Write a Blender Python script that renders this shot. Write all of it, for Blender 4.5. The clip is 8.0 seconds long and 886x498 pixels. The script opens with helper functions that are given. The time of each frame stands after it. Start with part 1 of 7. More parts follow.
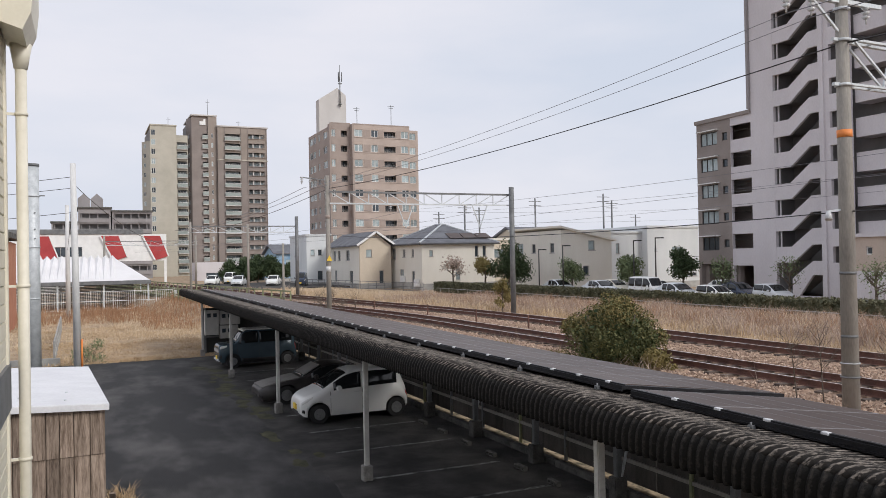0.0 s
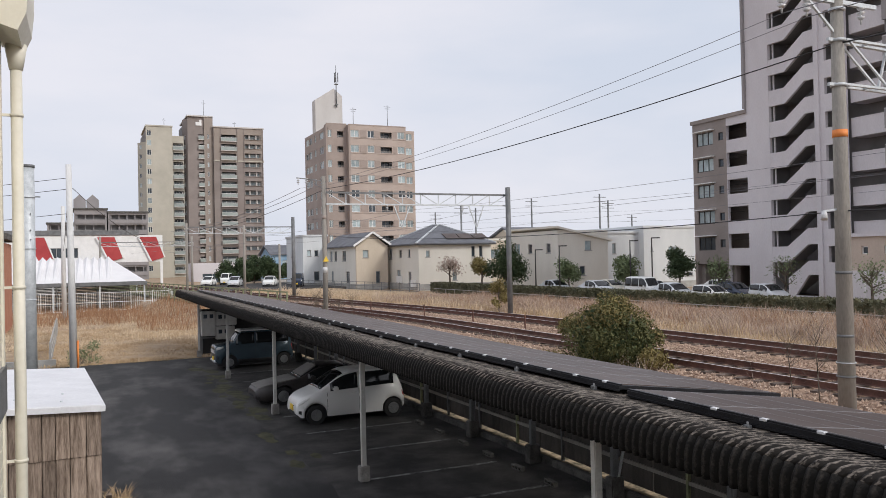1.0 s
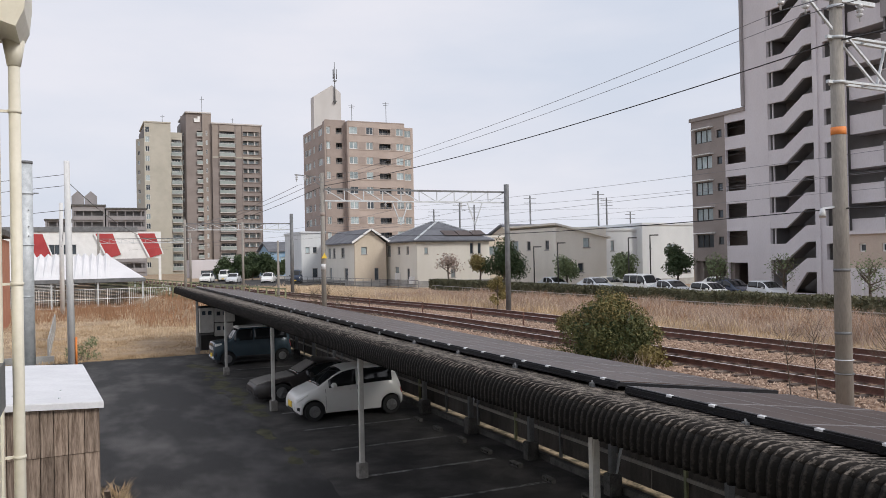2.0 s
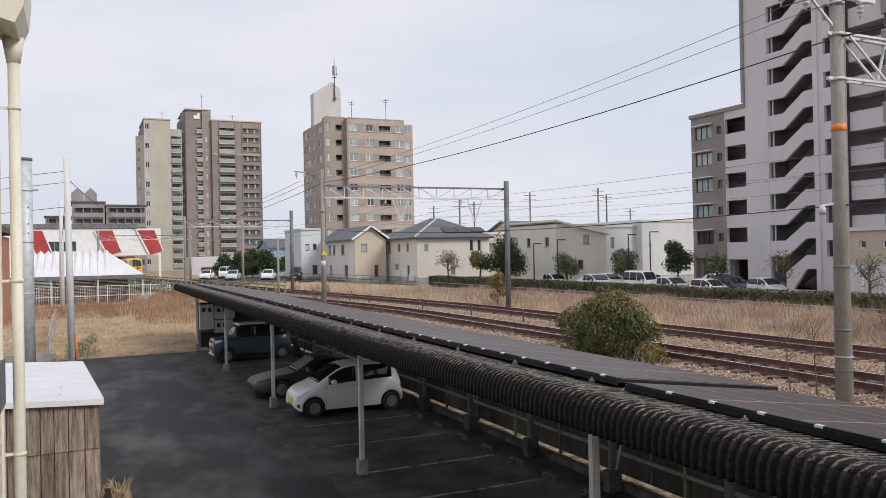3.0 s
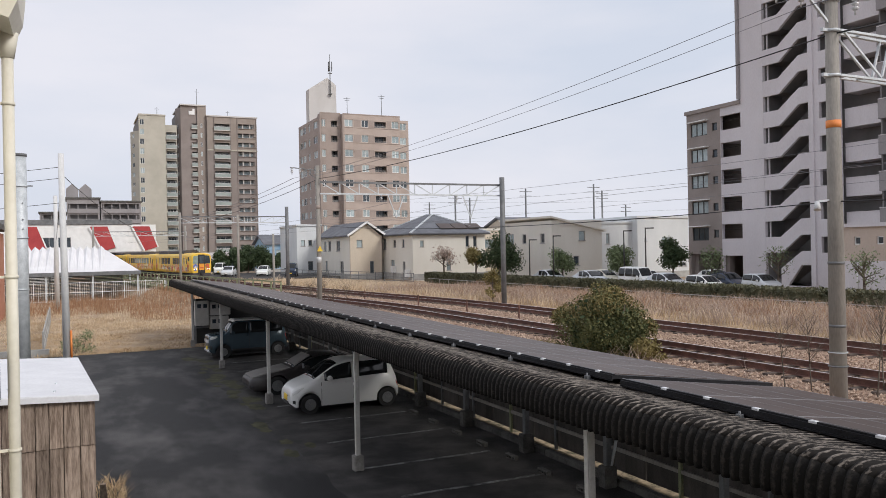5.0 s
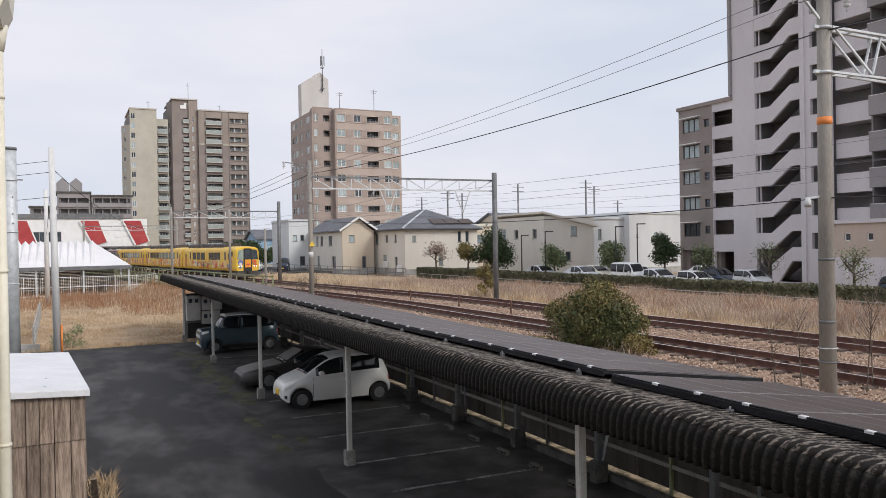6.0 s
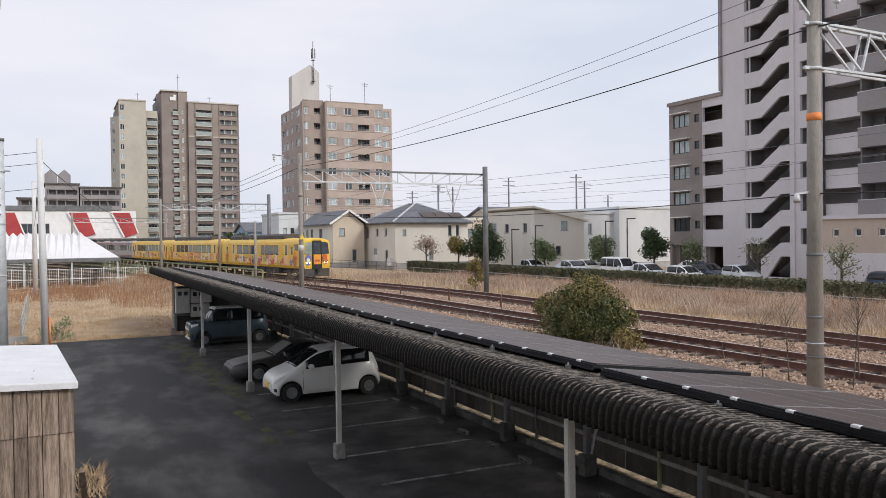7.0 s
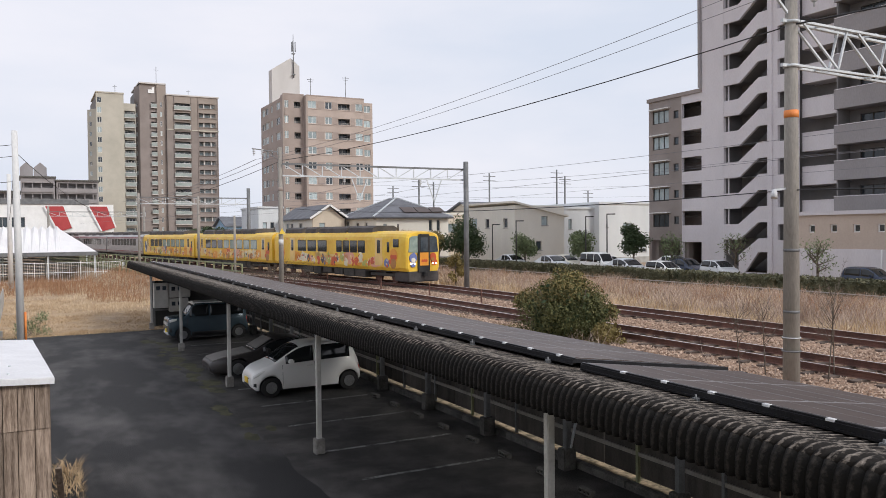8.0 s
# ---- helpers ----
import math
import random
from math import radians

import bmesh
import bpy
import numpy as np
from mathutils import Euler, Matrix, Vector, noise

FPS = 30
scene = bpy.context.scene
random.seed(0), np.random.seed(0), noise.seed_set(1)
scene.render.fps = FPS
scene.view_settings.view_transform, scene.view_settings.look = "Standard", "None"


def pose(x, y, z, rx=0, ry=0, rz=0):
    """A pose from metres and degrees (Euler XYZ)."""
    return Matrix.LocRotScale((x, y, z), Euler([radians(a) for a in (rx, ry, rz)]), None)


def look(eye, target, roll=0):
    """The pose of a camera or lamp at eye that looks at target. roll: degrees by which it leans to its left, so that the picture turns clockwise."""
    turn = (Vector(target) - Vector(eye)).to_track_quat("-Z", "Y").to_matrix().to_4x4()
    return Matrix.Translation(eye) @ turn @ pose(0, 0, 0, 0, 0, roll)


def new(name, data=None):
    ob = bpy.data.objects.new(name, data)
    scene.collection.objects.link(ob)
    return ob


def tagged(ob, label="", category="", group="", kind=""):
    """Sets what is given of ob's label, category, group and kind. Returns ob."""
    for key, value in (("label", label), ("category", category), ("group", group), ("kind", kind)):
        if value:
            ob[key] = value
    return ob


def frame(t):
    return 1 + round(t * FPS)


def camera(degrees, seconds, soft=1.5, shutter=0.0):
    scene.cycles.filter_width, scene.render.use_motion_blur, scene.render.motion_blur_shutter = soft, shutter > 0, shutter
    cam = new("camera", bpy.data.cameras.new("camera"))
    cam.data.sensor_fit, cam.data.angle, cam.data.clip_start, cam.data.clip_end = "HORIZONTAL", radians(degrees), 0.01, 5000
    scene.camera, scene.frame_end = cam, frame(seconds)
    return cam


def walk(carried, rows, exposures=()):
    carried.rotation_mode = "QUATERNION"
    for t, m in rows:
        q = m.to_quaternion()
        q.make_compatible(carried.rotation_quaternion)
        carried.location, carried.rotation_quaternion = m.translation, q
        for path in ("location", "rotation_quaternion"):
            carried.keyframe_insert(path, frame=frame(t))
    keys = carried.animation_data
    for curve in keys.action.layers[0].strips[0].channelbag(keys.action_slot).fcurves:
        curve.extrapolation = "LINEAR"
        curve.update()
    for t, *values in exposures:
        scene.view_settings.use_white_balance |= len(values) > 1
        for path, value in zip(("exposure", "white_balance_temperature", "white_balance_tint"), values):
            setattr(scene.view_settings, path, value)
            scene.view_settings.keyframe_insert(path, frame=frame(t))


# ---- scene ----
EYE = Vector((0.0, 0.0, 4.6))
# seconds, heading from +Y towards +X, tilt upwards, lean (degrees)
TURNS = [
    (0.0, 24.3, 0.7, -1.1),
    (0.5, 24.391, 0.767, -1.142),
    (1.0, 24.548, 0.726, -1.215),
    (1.5, 24.642, 0.644, -1.157),
    (3.0, 24.655, 0.273, -1.156),
    (3.5, 24.617, 0.249, -1.149),
    (4.0, 24.644, 0.172, -1.182),
    (4.5, 24.748, 0.099, -1.179),
    (6.0, 25.514, -0.36, -1.004),
    (6.5, 25.778, -0.585, -0.881),
    (7.0, 26.198, -0.82, -0.731),
    (7.5, 26.939, -1.066, -0.676),
    (8.0, 27.589, -1.204, -0.569),
]


def aim(yaw, tilt, lean):
    y, t = radians(yaw), radians(tilt)
    way = Vector((math.sin(y) * math.cos(t), math.cos(y) * math.cos(t), math.sin(t)))
    return look(EYE, EYE + way * 10, lean)


cam = camera(58.2, 8.0, soft=0.8)
walk(cam, [(t, aim(a, b, c)) for t, a, b, c in TURNS], exposures=((0.0, 0.0), (4.5, 0.0), (6.0, 0.03), (8.0, 0.11)))

# ---- light: an overcast winter sky with a broad, weak sun ----
SUN_UP, SUN_TURN = radians(34), radians(150)
world = bpy.data.worlds.new("overcast_sky")
scene.world = world
world.use_nodes = True
wn, wl = world.node_tree.nodes, world.node_tree.links
wn.clear()
sky = wn.new("ShaderNodeTexSky")
sky.sky_type, sky.sun_disc, sky.sun_elevation, sky.sun_rotation = "NISHITA", False, SUN_UP, SUN_TURN
sky.air_density, sky.dust_density = 1.0, 3.0
coord = wn.new("ShaderNodeTexCoord")
stretch = wn.new("ShaderNodeMapping")
stretch.inputs["Scale"].default_value = (1.0, 1.0, 3.2)
cloud = wn.new("ShaderNodeTexNoise")
cloud.inputs["Scale"].default_value, cloud.inputs["Detail"].default_value, cloud.inputs["Roughness"].default_value = 2.2, 6, 0.5
ramp = wn.new("ShaderNodeValToRGB")
ramp.color_ramp.elements[0].position, ramp.color_ramp.elements[0].color = 0.3, (0.64, 0.69, 0.80, 1)
ramp.color_ramp.elements[1].position, ramp.color_ramp.elements[1].color = 0.62, (0.80, 0.80, 0.87, 1)
blend = wn.new("ShaderNodeMixRGB")
blend.inputs[0].default_value = 0.93
bright = wn.new("ShaderNodeMixRGB")
bright.blend_type, bright.inputs[0].default_value, bright.inputs[2].default_value = "MULTIPLY", 1.0, (0.09, 0.09, 0.09, 1)
back = wn.new("ShaderNodeBackground")
back.inputs["Strength"].default_value = 1.06
out = wn.new("ShaderNodeOutputWorld")
wl.new(coord.outputs["Generated"], stretch.inputs[0])
wl.new(stretch.outputs[0], cloud.inputs[0])
wl.new(cloud.outputs["Fac"], ramp.inputs[0])
wl.new(sky.outputs[0], bright.inputs[1])
wl.new(bright.outputs[0], blend.inputs[1])
wl.new(ramp.outputs[0], blend.inputs[2])
wl.new(blend.outputs[0], back.inputs[0])
wl.new(back.outputs[0], out.inputs[0])
sun = new("sun", bpy.data.lights.new("sun", "SUN"))
sun.data.energy, sun.data.angle, sun.data.color = 1.9, radians(20), (1.0, 0.96, 0.9)
sun_way = Vector((math.sin(SUN_TURN) * math.cos(SUN_UP), math.cos(SUN_TURN) * math.cos(SUN_UP), math.sin(SUN_UP)))
sun.matrix_world = look(sun_way * 100, (0, 0, 0))

# ---- materials ----


def mat(name, a, b, scale=3.0, rough=0.8, metal=0.0, fine=40.0, bump=0.2, each=0.0, streak=(1, 1, 1), gloss=0.5, grain=0.45, spread=(0.32, 0.68)):
    """Two colours mixed by a coarse and a fine noise in metres, with relief; each: how much repeats differ in value."""
    m = bpy.data.materials.new(name)
    m.use_nodes = True
    n, l = m.node_tree.nodes, m.node_tree.links
    p = n["Principled BSDF"]
    geo = n.new("ShaderNodeNewGeometry")
    mp = n.new("ShaderNodeMapping")
    mp.inputs["Scale"].default_value = streak
    l.new(geo.outputs["Position"], mp.inputs[0])
    n1, n2 = n.new("ShaderNodeTexNoise"), n.new("ShaderNodeTexNoise")
    n1.inputs["Scale"].default_value, n1.inputs["Detail"].default_value = 1 / scale, 6
    n1.inputs["Roughness"].default_value = 0.6
    n2.inputs["Scale"].default_value, n2.inputs["Detail"].default_value = fine, 3
    l.new(mp.outputs[0], n1.inputs[0])
    l.new(mp.outputs[0], n2.inputs[0])
    add = n.new("ShaderNodeMath")
    add.operation = "MULTIPLY_ADD"
    add.inputs[1].default_value = grain
    l.new(n2.outputs["Fac"], add.inputs[0])
    sub = n.new("ShaderNodeMath")
    sub.operation, sub.inputs[1].default_value = "SUBTRACT", grain / 2
    l.new(n1.outputs["Fac"], sub.inputs[0])
    l.new(sub.outputs[0], add.inputs[2])
    rm = n.new("ShaderNodeValToRGB")
    rm.color_ramp.elements[0].position, rm.color_ramp.elements[0].color = spread[0], (*a, 1)
    rm.color_ramp.elements[1].position, rm.color_ramp.elements[1].color = spread[1], (*b, 1)
    l.new(add.outputs[0], rm.inputs[0])
    col = rm.outputs[0]
    if each:
        info = n.new("ShaderNodeObjectInfo")
        mr = n.new("ShaderNodeMapRange")
        mr.inputs["To Min"].default_value, mr.inputs["To Max"].default_value = 1 - each, 1 + each
        l.new(info.outputs["Random"], mr.inputs["Value"])
        hs = n.new("ShaderNodeHueSaturation")
        l.new(mr.outputs[0], hs.inputs["Value"])
        l.new(col, hs.inputs["Color"])
        col = hs.outputs[0]
    l.new(col, p.inputs["Base Color"])
    p.inputs["Roughness"].default_value, p.inputs["Metallic"].default_value = rough, metal
    p.inputs["Specular IOR Level"].default_value = gloss
    if bump:
        bp = n.new("ShaderNodeBump")
        bp.inputs["Strength"].default_value, bp.inputs["Distance"].default_value = bump, 0.02
        l.new(n2.outputs["Fac"], bp.inputs["Height"])
        l.new(bp.outputs[0], p.inputs["Normal"])
    return m


def glow(name, colour, strength):
    m = bpy.data.materials.new(name)
    m.use_nodes = True
    p = m.node_tree.nodes["Principled BSDF"]
    p.inputs["Base Color"].default_value = (*colour, 1)
    p.inputs["Emission Color"].default_value, p.inputs["Emission Strength"].default_value = (*colour, 1), strength
    return m


M_ASPHALT = mat("asphalt", (0.0095, 0.0091, 0.0097), (0.15, 0.141, 0.138), 1.7, 0.72, fine=45, bump=0.35, streak=(1, 0.45, 1), grain=0.22, spread=(0.46, 0.90), gloss=0.35)
M_BAY = mat("bay_asphalt", (0.018, 0.0165, 0.0158), (0.105, 0.096, 0.090), 0.9, 0.8, fine=45, bump=0.4, grain=0.3, spread=(0.40, 0.84))
M_LINE = mat("worn_line_paint", (0.03, 0.03, 0.03), (0.34, 0.34, 0.33), 0.25, 0.8, fine=25, grain=0.6, spread=(0.38, 0.72))
M_EARTH = mat("dry_earth_and_grass", (0.24, 0.165, 0.105), (0.46, 0.35, 0.235), 1.6, 0.95, fine=9, bump=0.8)
M_STRAW = mat("dry_straw_grass", (0.42, 0.29, 0.165), (0.64, 0.49, 0.32), 1.4, 0.95, fine=12, bump=0.3)
M_STRAW_PALE = mat("pale_dry_grass", (0.50, 0.38, 0.255), (0.74, 0.61, 0.45), 1.4, 0.95, fine=12, bump=0.3)
M_STRAW_RED = mat("rust_brown_dry_weeds", (0.26, 0.135, 0.075), (0.46, 0.28, 0.165), 1.0, 0.95, fine=12, bump=0.3)
M_TWIG = mat("bare_grey_brown_twigs", (0.27, 0.195, 0.16), (0.60, 0.48, 0.40), 0.8, 0.9, fine=20)
M_GRAVEL = mat("ballast_gravel", (0.15, 0.088, 0.058), (0.44, 0.30, 0.21), 0.35, 0.95, fine=16, bump=1.0, grain=0.9)
M_STONE = mat("ballast_stone", (0.15, 0.095, 0.068), (0.72, 0.55, 0.43), 0.10, 0.95, fine=9, bump=0.5)
M_RAIL = mat("rusty_rail_steel", (0.085, 0.040, 0.032), (0.18, 0.085, 0.062), 0.4, 0.7, 0.1, fine=30)
M_RAILTOP = mat("polished_rail_head", (0.80, 0.74, 0.74), (0.92, 0.88, 0.88), 0.4, 0.48, 1.0, fine=30, bump=0.0)
M_TIE = mat("weathered_sleeper", (0.07, 0.05, 0.042), (0.19, 0.145, 0.12), 0.6, 0.95, fine=15, bump=0.5, each=0.25)


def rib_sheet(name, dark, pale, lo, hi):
    """Weathered sheet: painted shade in the valleys; pale lichen and painted highlights along the crests of the ribs
    (0.108 m pitch along y).
    """
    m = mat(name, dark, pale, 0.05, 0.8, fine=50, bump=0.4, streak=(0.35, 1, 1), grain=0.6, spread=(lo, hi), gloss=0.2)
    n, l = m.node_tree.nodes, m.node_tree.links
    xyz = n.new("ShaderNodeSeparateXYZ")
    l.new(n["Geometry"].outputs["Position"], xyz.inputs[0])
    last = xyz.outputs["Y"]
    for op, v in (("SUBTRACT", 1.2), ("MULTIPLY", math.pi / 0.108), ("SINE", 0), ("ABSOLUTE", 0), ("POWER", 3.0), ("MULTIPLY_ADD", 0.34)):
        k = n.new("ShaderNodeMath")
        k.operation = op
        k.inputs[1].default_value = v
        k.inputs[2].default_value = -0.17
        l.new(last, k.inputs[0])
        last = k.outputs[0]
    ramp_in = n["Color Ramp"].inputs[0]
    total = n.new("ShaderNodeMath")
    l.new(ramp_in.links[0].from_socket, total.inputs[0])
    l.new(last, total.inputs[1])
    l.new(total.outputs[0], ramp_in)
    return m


# Shaded front and sky-lit top of one roof: the difference is in the colours.
M_BLACKSHEET = rib_sheet("black_shaded_edge_sheet", (0.0065, 0.0058, 0.0052), (0.05, 0.043, 0.037), 0.48, 1.08)
M_DUSTLITSHEET = rib_sheet("dusty_sky_lit_sheet", (0.012, 0.0100, 0.0088), (0.42, 0.365, 0.315), 0.50, 1.0)
M_UNDER = mat("dull_black_sheet", (0.016, 0.016, 0.017), (0.035, 0.034, 0.034), 0.8, 0.7, fine=22)
M_PANEL = mat("solar_cell_glass", (0.074, 0.055, 0.050), (0.104, 0.080, 0.072), 2.5, 0.5, fine=30, bump=0.02, each=0.10, gloss=0.3)
M_PANELLINE = mat("solar_cell_seam", (0.2, 0.19, 0.2), (0.3, 0.29, 0.3), 0.5, 0.5, fine=30)
M_ALUBLACK = mat("black_anodised_rail", (0.012, 0.012, 0.014), (0.03, 0.03, 0.034), 0.5, 0.4, 0.4)
M_CLIP = mat("bright_alu_clip", (0.75, 0.76, 0.78), (0.9, 0.9, 0.92), 0.3, 0.35, 0.3)
M_POSTPAINT = mat("pale_grey_painted_post", (0.42, 0.41, 0.39), (0.58, 0.57, 0.54), 0.5, 0.6, fine=25)
M_CONC = mat("concrete", (0.30, 0.295, 0.28), (0.46, 0.45, 0.43), 0.7, 0.9, fine=25, bump=0.4)
M_POSTBASE = mat("weathered_footing_concrete", (0.17, 0.16, 0.15), (0.33, 0.315, 0.295), 0.3, 0.9, fine=25, bump=0.4)
M_CONCDARK = mat("stained_dark_concrete", (0.055, 0.053, 0.05), (0.15, 0.145, 0.135), 0.4, 0.9, fine=25, bump=0.4)
M_POLE = mat("grey_concrete_pole", (0.22, 0.205, 0.185), (0.36, 0.335, 0.30), 0.7, 0.85, fine=30, streak=(1, 1, 0.25))
M_STEEL = mat("galvanised_steel", (0.46, 0.49, 0.51), (0.66, 0.69, 0.71), 0.3, 0.5, 0.15, fine=25)
M_DARKSTEEL = mat("grey_painted_steel", (0.13, 0.135, 0.14), (0.22, 0.225, 0.23), 0.5, 0.6, 0.3)
M_WIRE = mat("black_cable", (0.015, 0.015, 0.017), (0.035, 0.035, 0.038), 1, 0.6, bump=0)
M_WIREGREY = mat("grey_wire", (0.16, 0.16, 0.18), (0.24, 0.24, 0.26), 1, 0.5, 0.4, bump=0)
M_INSUL = mat("white_porcelain", (0.5, 0.51, 0.52), (0.68, 0.68, 0.68), 0.2, 0.2)
M_ORANGE = mat("orange_band", (0.75, 0.22, 0.05), (0.85, 0.3, 0.08), 0.3, 0.6)
M_YELLOWSIGN = mat("yellow_sign_plate", (0.75, 0.5, 0.04), (0.85, 0.6, 0.08), 0.3, 0.5)
M_WHITE = mat("white_paint", (0.74, 0.74, 0.73), (0.84, 0.84, 0.83), 0.8, 0.6, fine=25, bump=0.08)
M_CREAM = mat("cream_painted_metal", (0.70, 0.66, 0.55), (0.80, 0.76, 0.65), 0.6, 0.5, fine=20, bump=0.05)
M_SIDING = mat("cream_siding", (0.62, 0.58, 0.47), (0.74, 0.70, 0.58), 0.6, 0.8, fine=20, bump=0.3)
M_ROOFWHITE = mat("white_sheet_roof", (0.66, 0.66, 0.68), (0.78, 0.78, 0.80), 0.9, 0.5, fine=20, bump=0.05)
M_WOOD = mat("weathered_fence_board", (0.12, 0.084, 0.062), (0.38, 0.295, 0.235), 0.3, 0.9, fine=18, bump=0.5, each=0.3, streak=(6, 6, 0.5))
M_GLASS = mat("dark_window_glass", (0.03, 0.04, 0.05), (0.07, 0.085, 0.10), 1.5, 0.08, fine=5, bump=0.0, each=0.4)
M_CURTAIN = mat("curtained_window_glass", (0.26, 0.33, 0.35), (0.42, 0.48, 0.49), 0.9, 0.15, fine=3, bump=0.0, each=0.35)
M_FRAME = mat("window_frame_alu", (0.30, 0.29, 0.28), (0.40, 0.39, 0.38), 0.5, 0.5, 0.3)
M_DARKFRAME = mat("dark_bronze_frame", (0.03, 0.028, 0.027), (0.06, 0.056, 0.052), 0.5, 0.5, 0.2)
M_APT = mat("pinkish_grey_render", (0.58, 0.55, 0.572), (0.68, 0.65, 0.672), 4, 0.9, fine=12, bump=0.15, streak=(1, 1, 0.4))
M_ANNEX = mat("tan_annex_render", (0.47, 0.385, 0.325), (0.56, 0.47, 0.40), 3, 0.9, fine=12, bump=0.15)
M_PALEPOLE = mat("pale_concrete_pole", (0.58, 0.58, 0.58), (0.74, 0.74, 0.73), 0.5, 0.8, fine=30, streak=(1, 1, 0.3))
M_APTDARK = mat("dark_grey_render", (0.26, 0.245, 0.248), (0.33, 0.312, 0.316), 4, 0.9, fine=12, bump=0.15, streak=(1, 1, 0.4))
M_APTBROWN = mat("taupe_tile_cladding", (0.23, 0.20, 0.185), (0.31, 0.27, 0.25), 3, 0.85, fine=10, bump=0.2)
# Stairs, balcony backs and cores: the shade of the recesses is in this colour.
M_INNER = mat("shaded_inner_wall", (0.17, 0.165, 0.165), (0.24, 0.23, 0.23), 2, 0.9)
M_PENT = mat("pale_penthouse_render", (0.50, 0.475, 0.455), (0.60, 0.575, 0.555), 4, 0.85, fine=10, bump=0.2, streak=(1, 1, 0.4))
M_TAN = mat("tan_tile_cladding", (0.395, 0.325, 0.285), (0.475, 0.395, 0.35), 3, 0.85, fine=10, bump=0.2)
# Serves real darker tile panels and the painted-in shade of the side wall.
M_TANDARK = mat("brown_and_shaded_tile", (0.31, 0.255, 0.227), (0.38, 0.315, 0.282), 3, 0.85, fine=10, bump=0.2)
M_BEIGE = mat("beige_tile_cladding", (0.42, 0.395, 0.335), (0.51, 0.48, 0.41), 4, 0.85, fine=10, bump=0.2)
M_TOWER = mat("brown_grey_tile", (0.225, 0.192, 0.178), (0.29, 0.25, 0.232), 4, 0.85, fine=10, bump=0.2)
M_TOWERTAN = mat("light_brown_tile", (0.27, 0.228, 0.20), (0.34, 0.29, 0.255), 4, 0.85, fine=10, bump=0.2)
M_GREENGLASS = mat("pale_green_balcony_glass", (0.27, 0.31, 0.298), (0.36, 0.40, 0.385), 2, 0.3, fine=10, bump=0)
M_HOUSE = mat("off_white_house_render", (0.69, 0.66, 0.59), (0.79, 0.76, 0.69), 3, 0.85, fine=14, bump=0.12, streak=(1, 1, 0.4))
M_HOUSEB = mat("beige_house_render", (0.56, 0.48, 0.38), (0.66, 0.58, 0.475), 3, 0.85, fine=14, bump=0.12, streak=(1, 1, 0.4))
M_HOUSEW = mat("cool_white_house_render", (0.60, 0.62, 0.63), (0.70, 0.715, 0.72), 3, 0.85, fine=14, bump=0.12, streak=(1, 1, 0.4))
M_BLUEWALL = mat("faded_blue_sheet_wall", (0.16, 0.30, 0.46), (0.34, 0.46, 0.58), 0.8, 0.7, fine=14)
M_ROOF = mat("slate_grey_roof_tile", (0.10, 0.105, 0.12), (0.17, 0.175, 0.195), 1.5, 0.7, fine=9, bump=0.5)
M_RED = mat("red_panel", (0.36, 0.035, 0.04), (0.46, 0.06, 0.06), 2, 0.6)
M_BRICKRED = mat("faded_orange_brick", (0.42, 0.17, 0.10), (0.52, 0.24, 0.15), 1, 0.9)
M_TENT = mat("white_tent_cloth", (0.68, 0.67, 0.68), (0.78, 0.77, 0.78), 3, 0.8, bump=0.05)
M_LEAF = mat("evergreen_leaf", (0.050, 0.060, 0.022), (0.175, 0.17, 0.072), 0.35, 0.7, fine=6, bump=0.1, gloss=0.2)
M_LEAFDARK = mat("dark_evergreen_leaf", (0.034, 0.056, 0.028), (0.085, 0.115, 0.055), 0.5, 0.7, fine=6, bump=0.1, gloss=0.2)
M_LEAFLIGHT = mat("light_green_leaf", (0.09, 0.125, 0.055), (0.24, 0.29, 0.14), 0.5, 0.6, fine=6, bump=0.1)
M_LEAFBROWN = mat("olive_brown_leaf", (0.14, 0.115, 0.042), (0.33, 0.265, 0.115), 0.4, 0.75, fine=6, bump=0.1, gloss=0.2)
M_HEDGE = mat("dull_hedge_leaf", (0.06, 0.066, 0.036), (0.16, 0.15, 0.085), 0.6, 0.8, fine=6, bump=0.2)
M_BARK = mat("bark", (0.09, 0.07, 0.055), (0.18, 0.145, 0.115), 0.3, 0.95, fine=20, bump=0.6)
M_TYRE = mat("tyre_rubber", (0.012, 0.012, 0.013), (0.03, 0.03, 0.03), 0.3, 0.85)
M_HUB = mat("silver_hub", (0.24, 0.245, 0.25), (0.36, 0.365, 0.37), 0.2, 0.35, 0.7, bump=0)
M_CARWHITE = mat("white_car_paint", (0.78, 0.78, 0.76), (0.82, 0.82, 0.80), 1, 0.22, bump=0)
M_CARSILVER = mat("silver_car_paint", (0.62, 0.64, 0.66), (0.68, 0.70, 0.72), 1, 0.25, 0.15, bump=0)
M_CARBLUE = mat("slate_blue_car_paint", (0.050, 0.075, 0.095), (0.065, 0.095, 0.115), 1, 0.25, 0.2, bump=0)
M_CARDARK = mat("dusty_dark_car_paint", (0.022, 0.019, 0.019), (0.045, 0.039, 0.037), 0.6, 0.45, bump=0)
M_CARBONNET = mat("faded_grey_bonnet", (0.20, 0.19, 0.18), (0.28, 0.265, 0.25), 0.5, 0.45, bump=0)
M_CARNAVY = mat("navy_car_paint", (0.03, 0.04, 0.07), (0.04, 0.055, 0.09), 1, 0.22, 0.2, bump=0)
M_CARGLASS = mat("tinted_car_glass", (0.012, 0.014, 0.016), (0.025, 0.028, 0.03), 1, 0.06, bump=0)
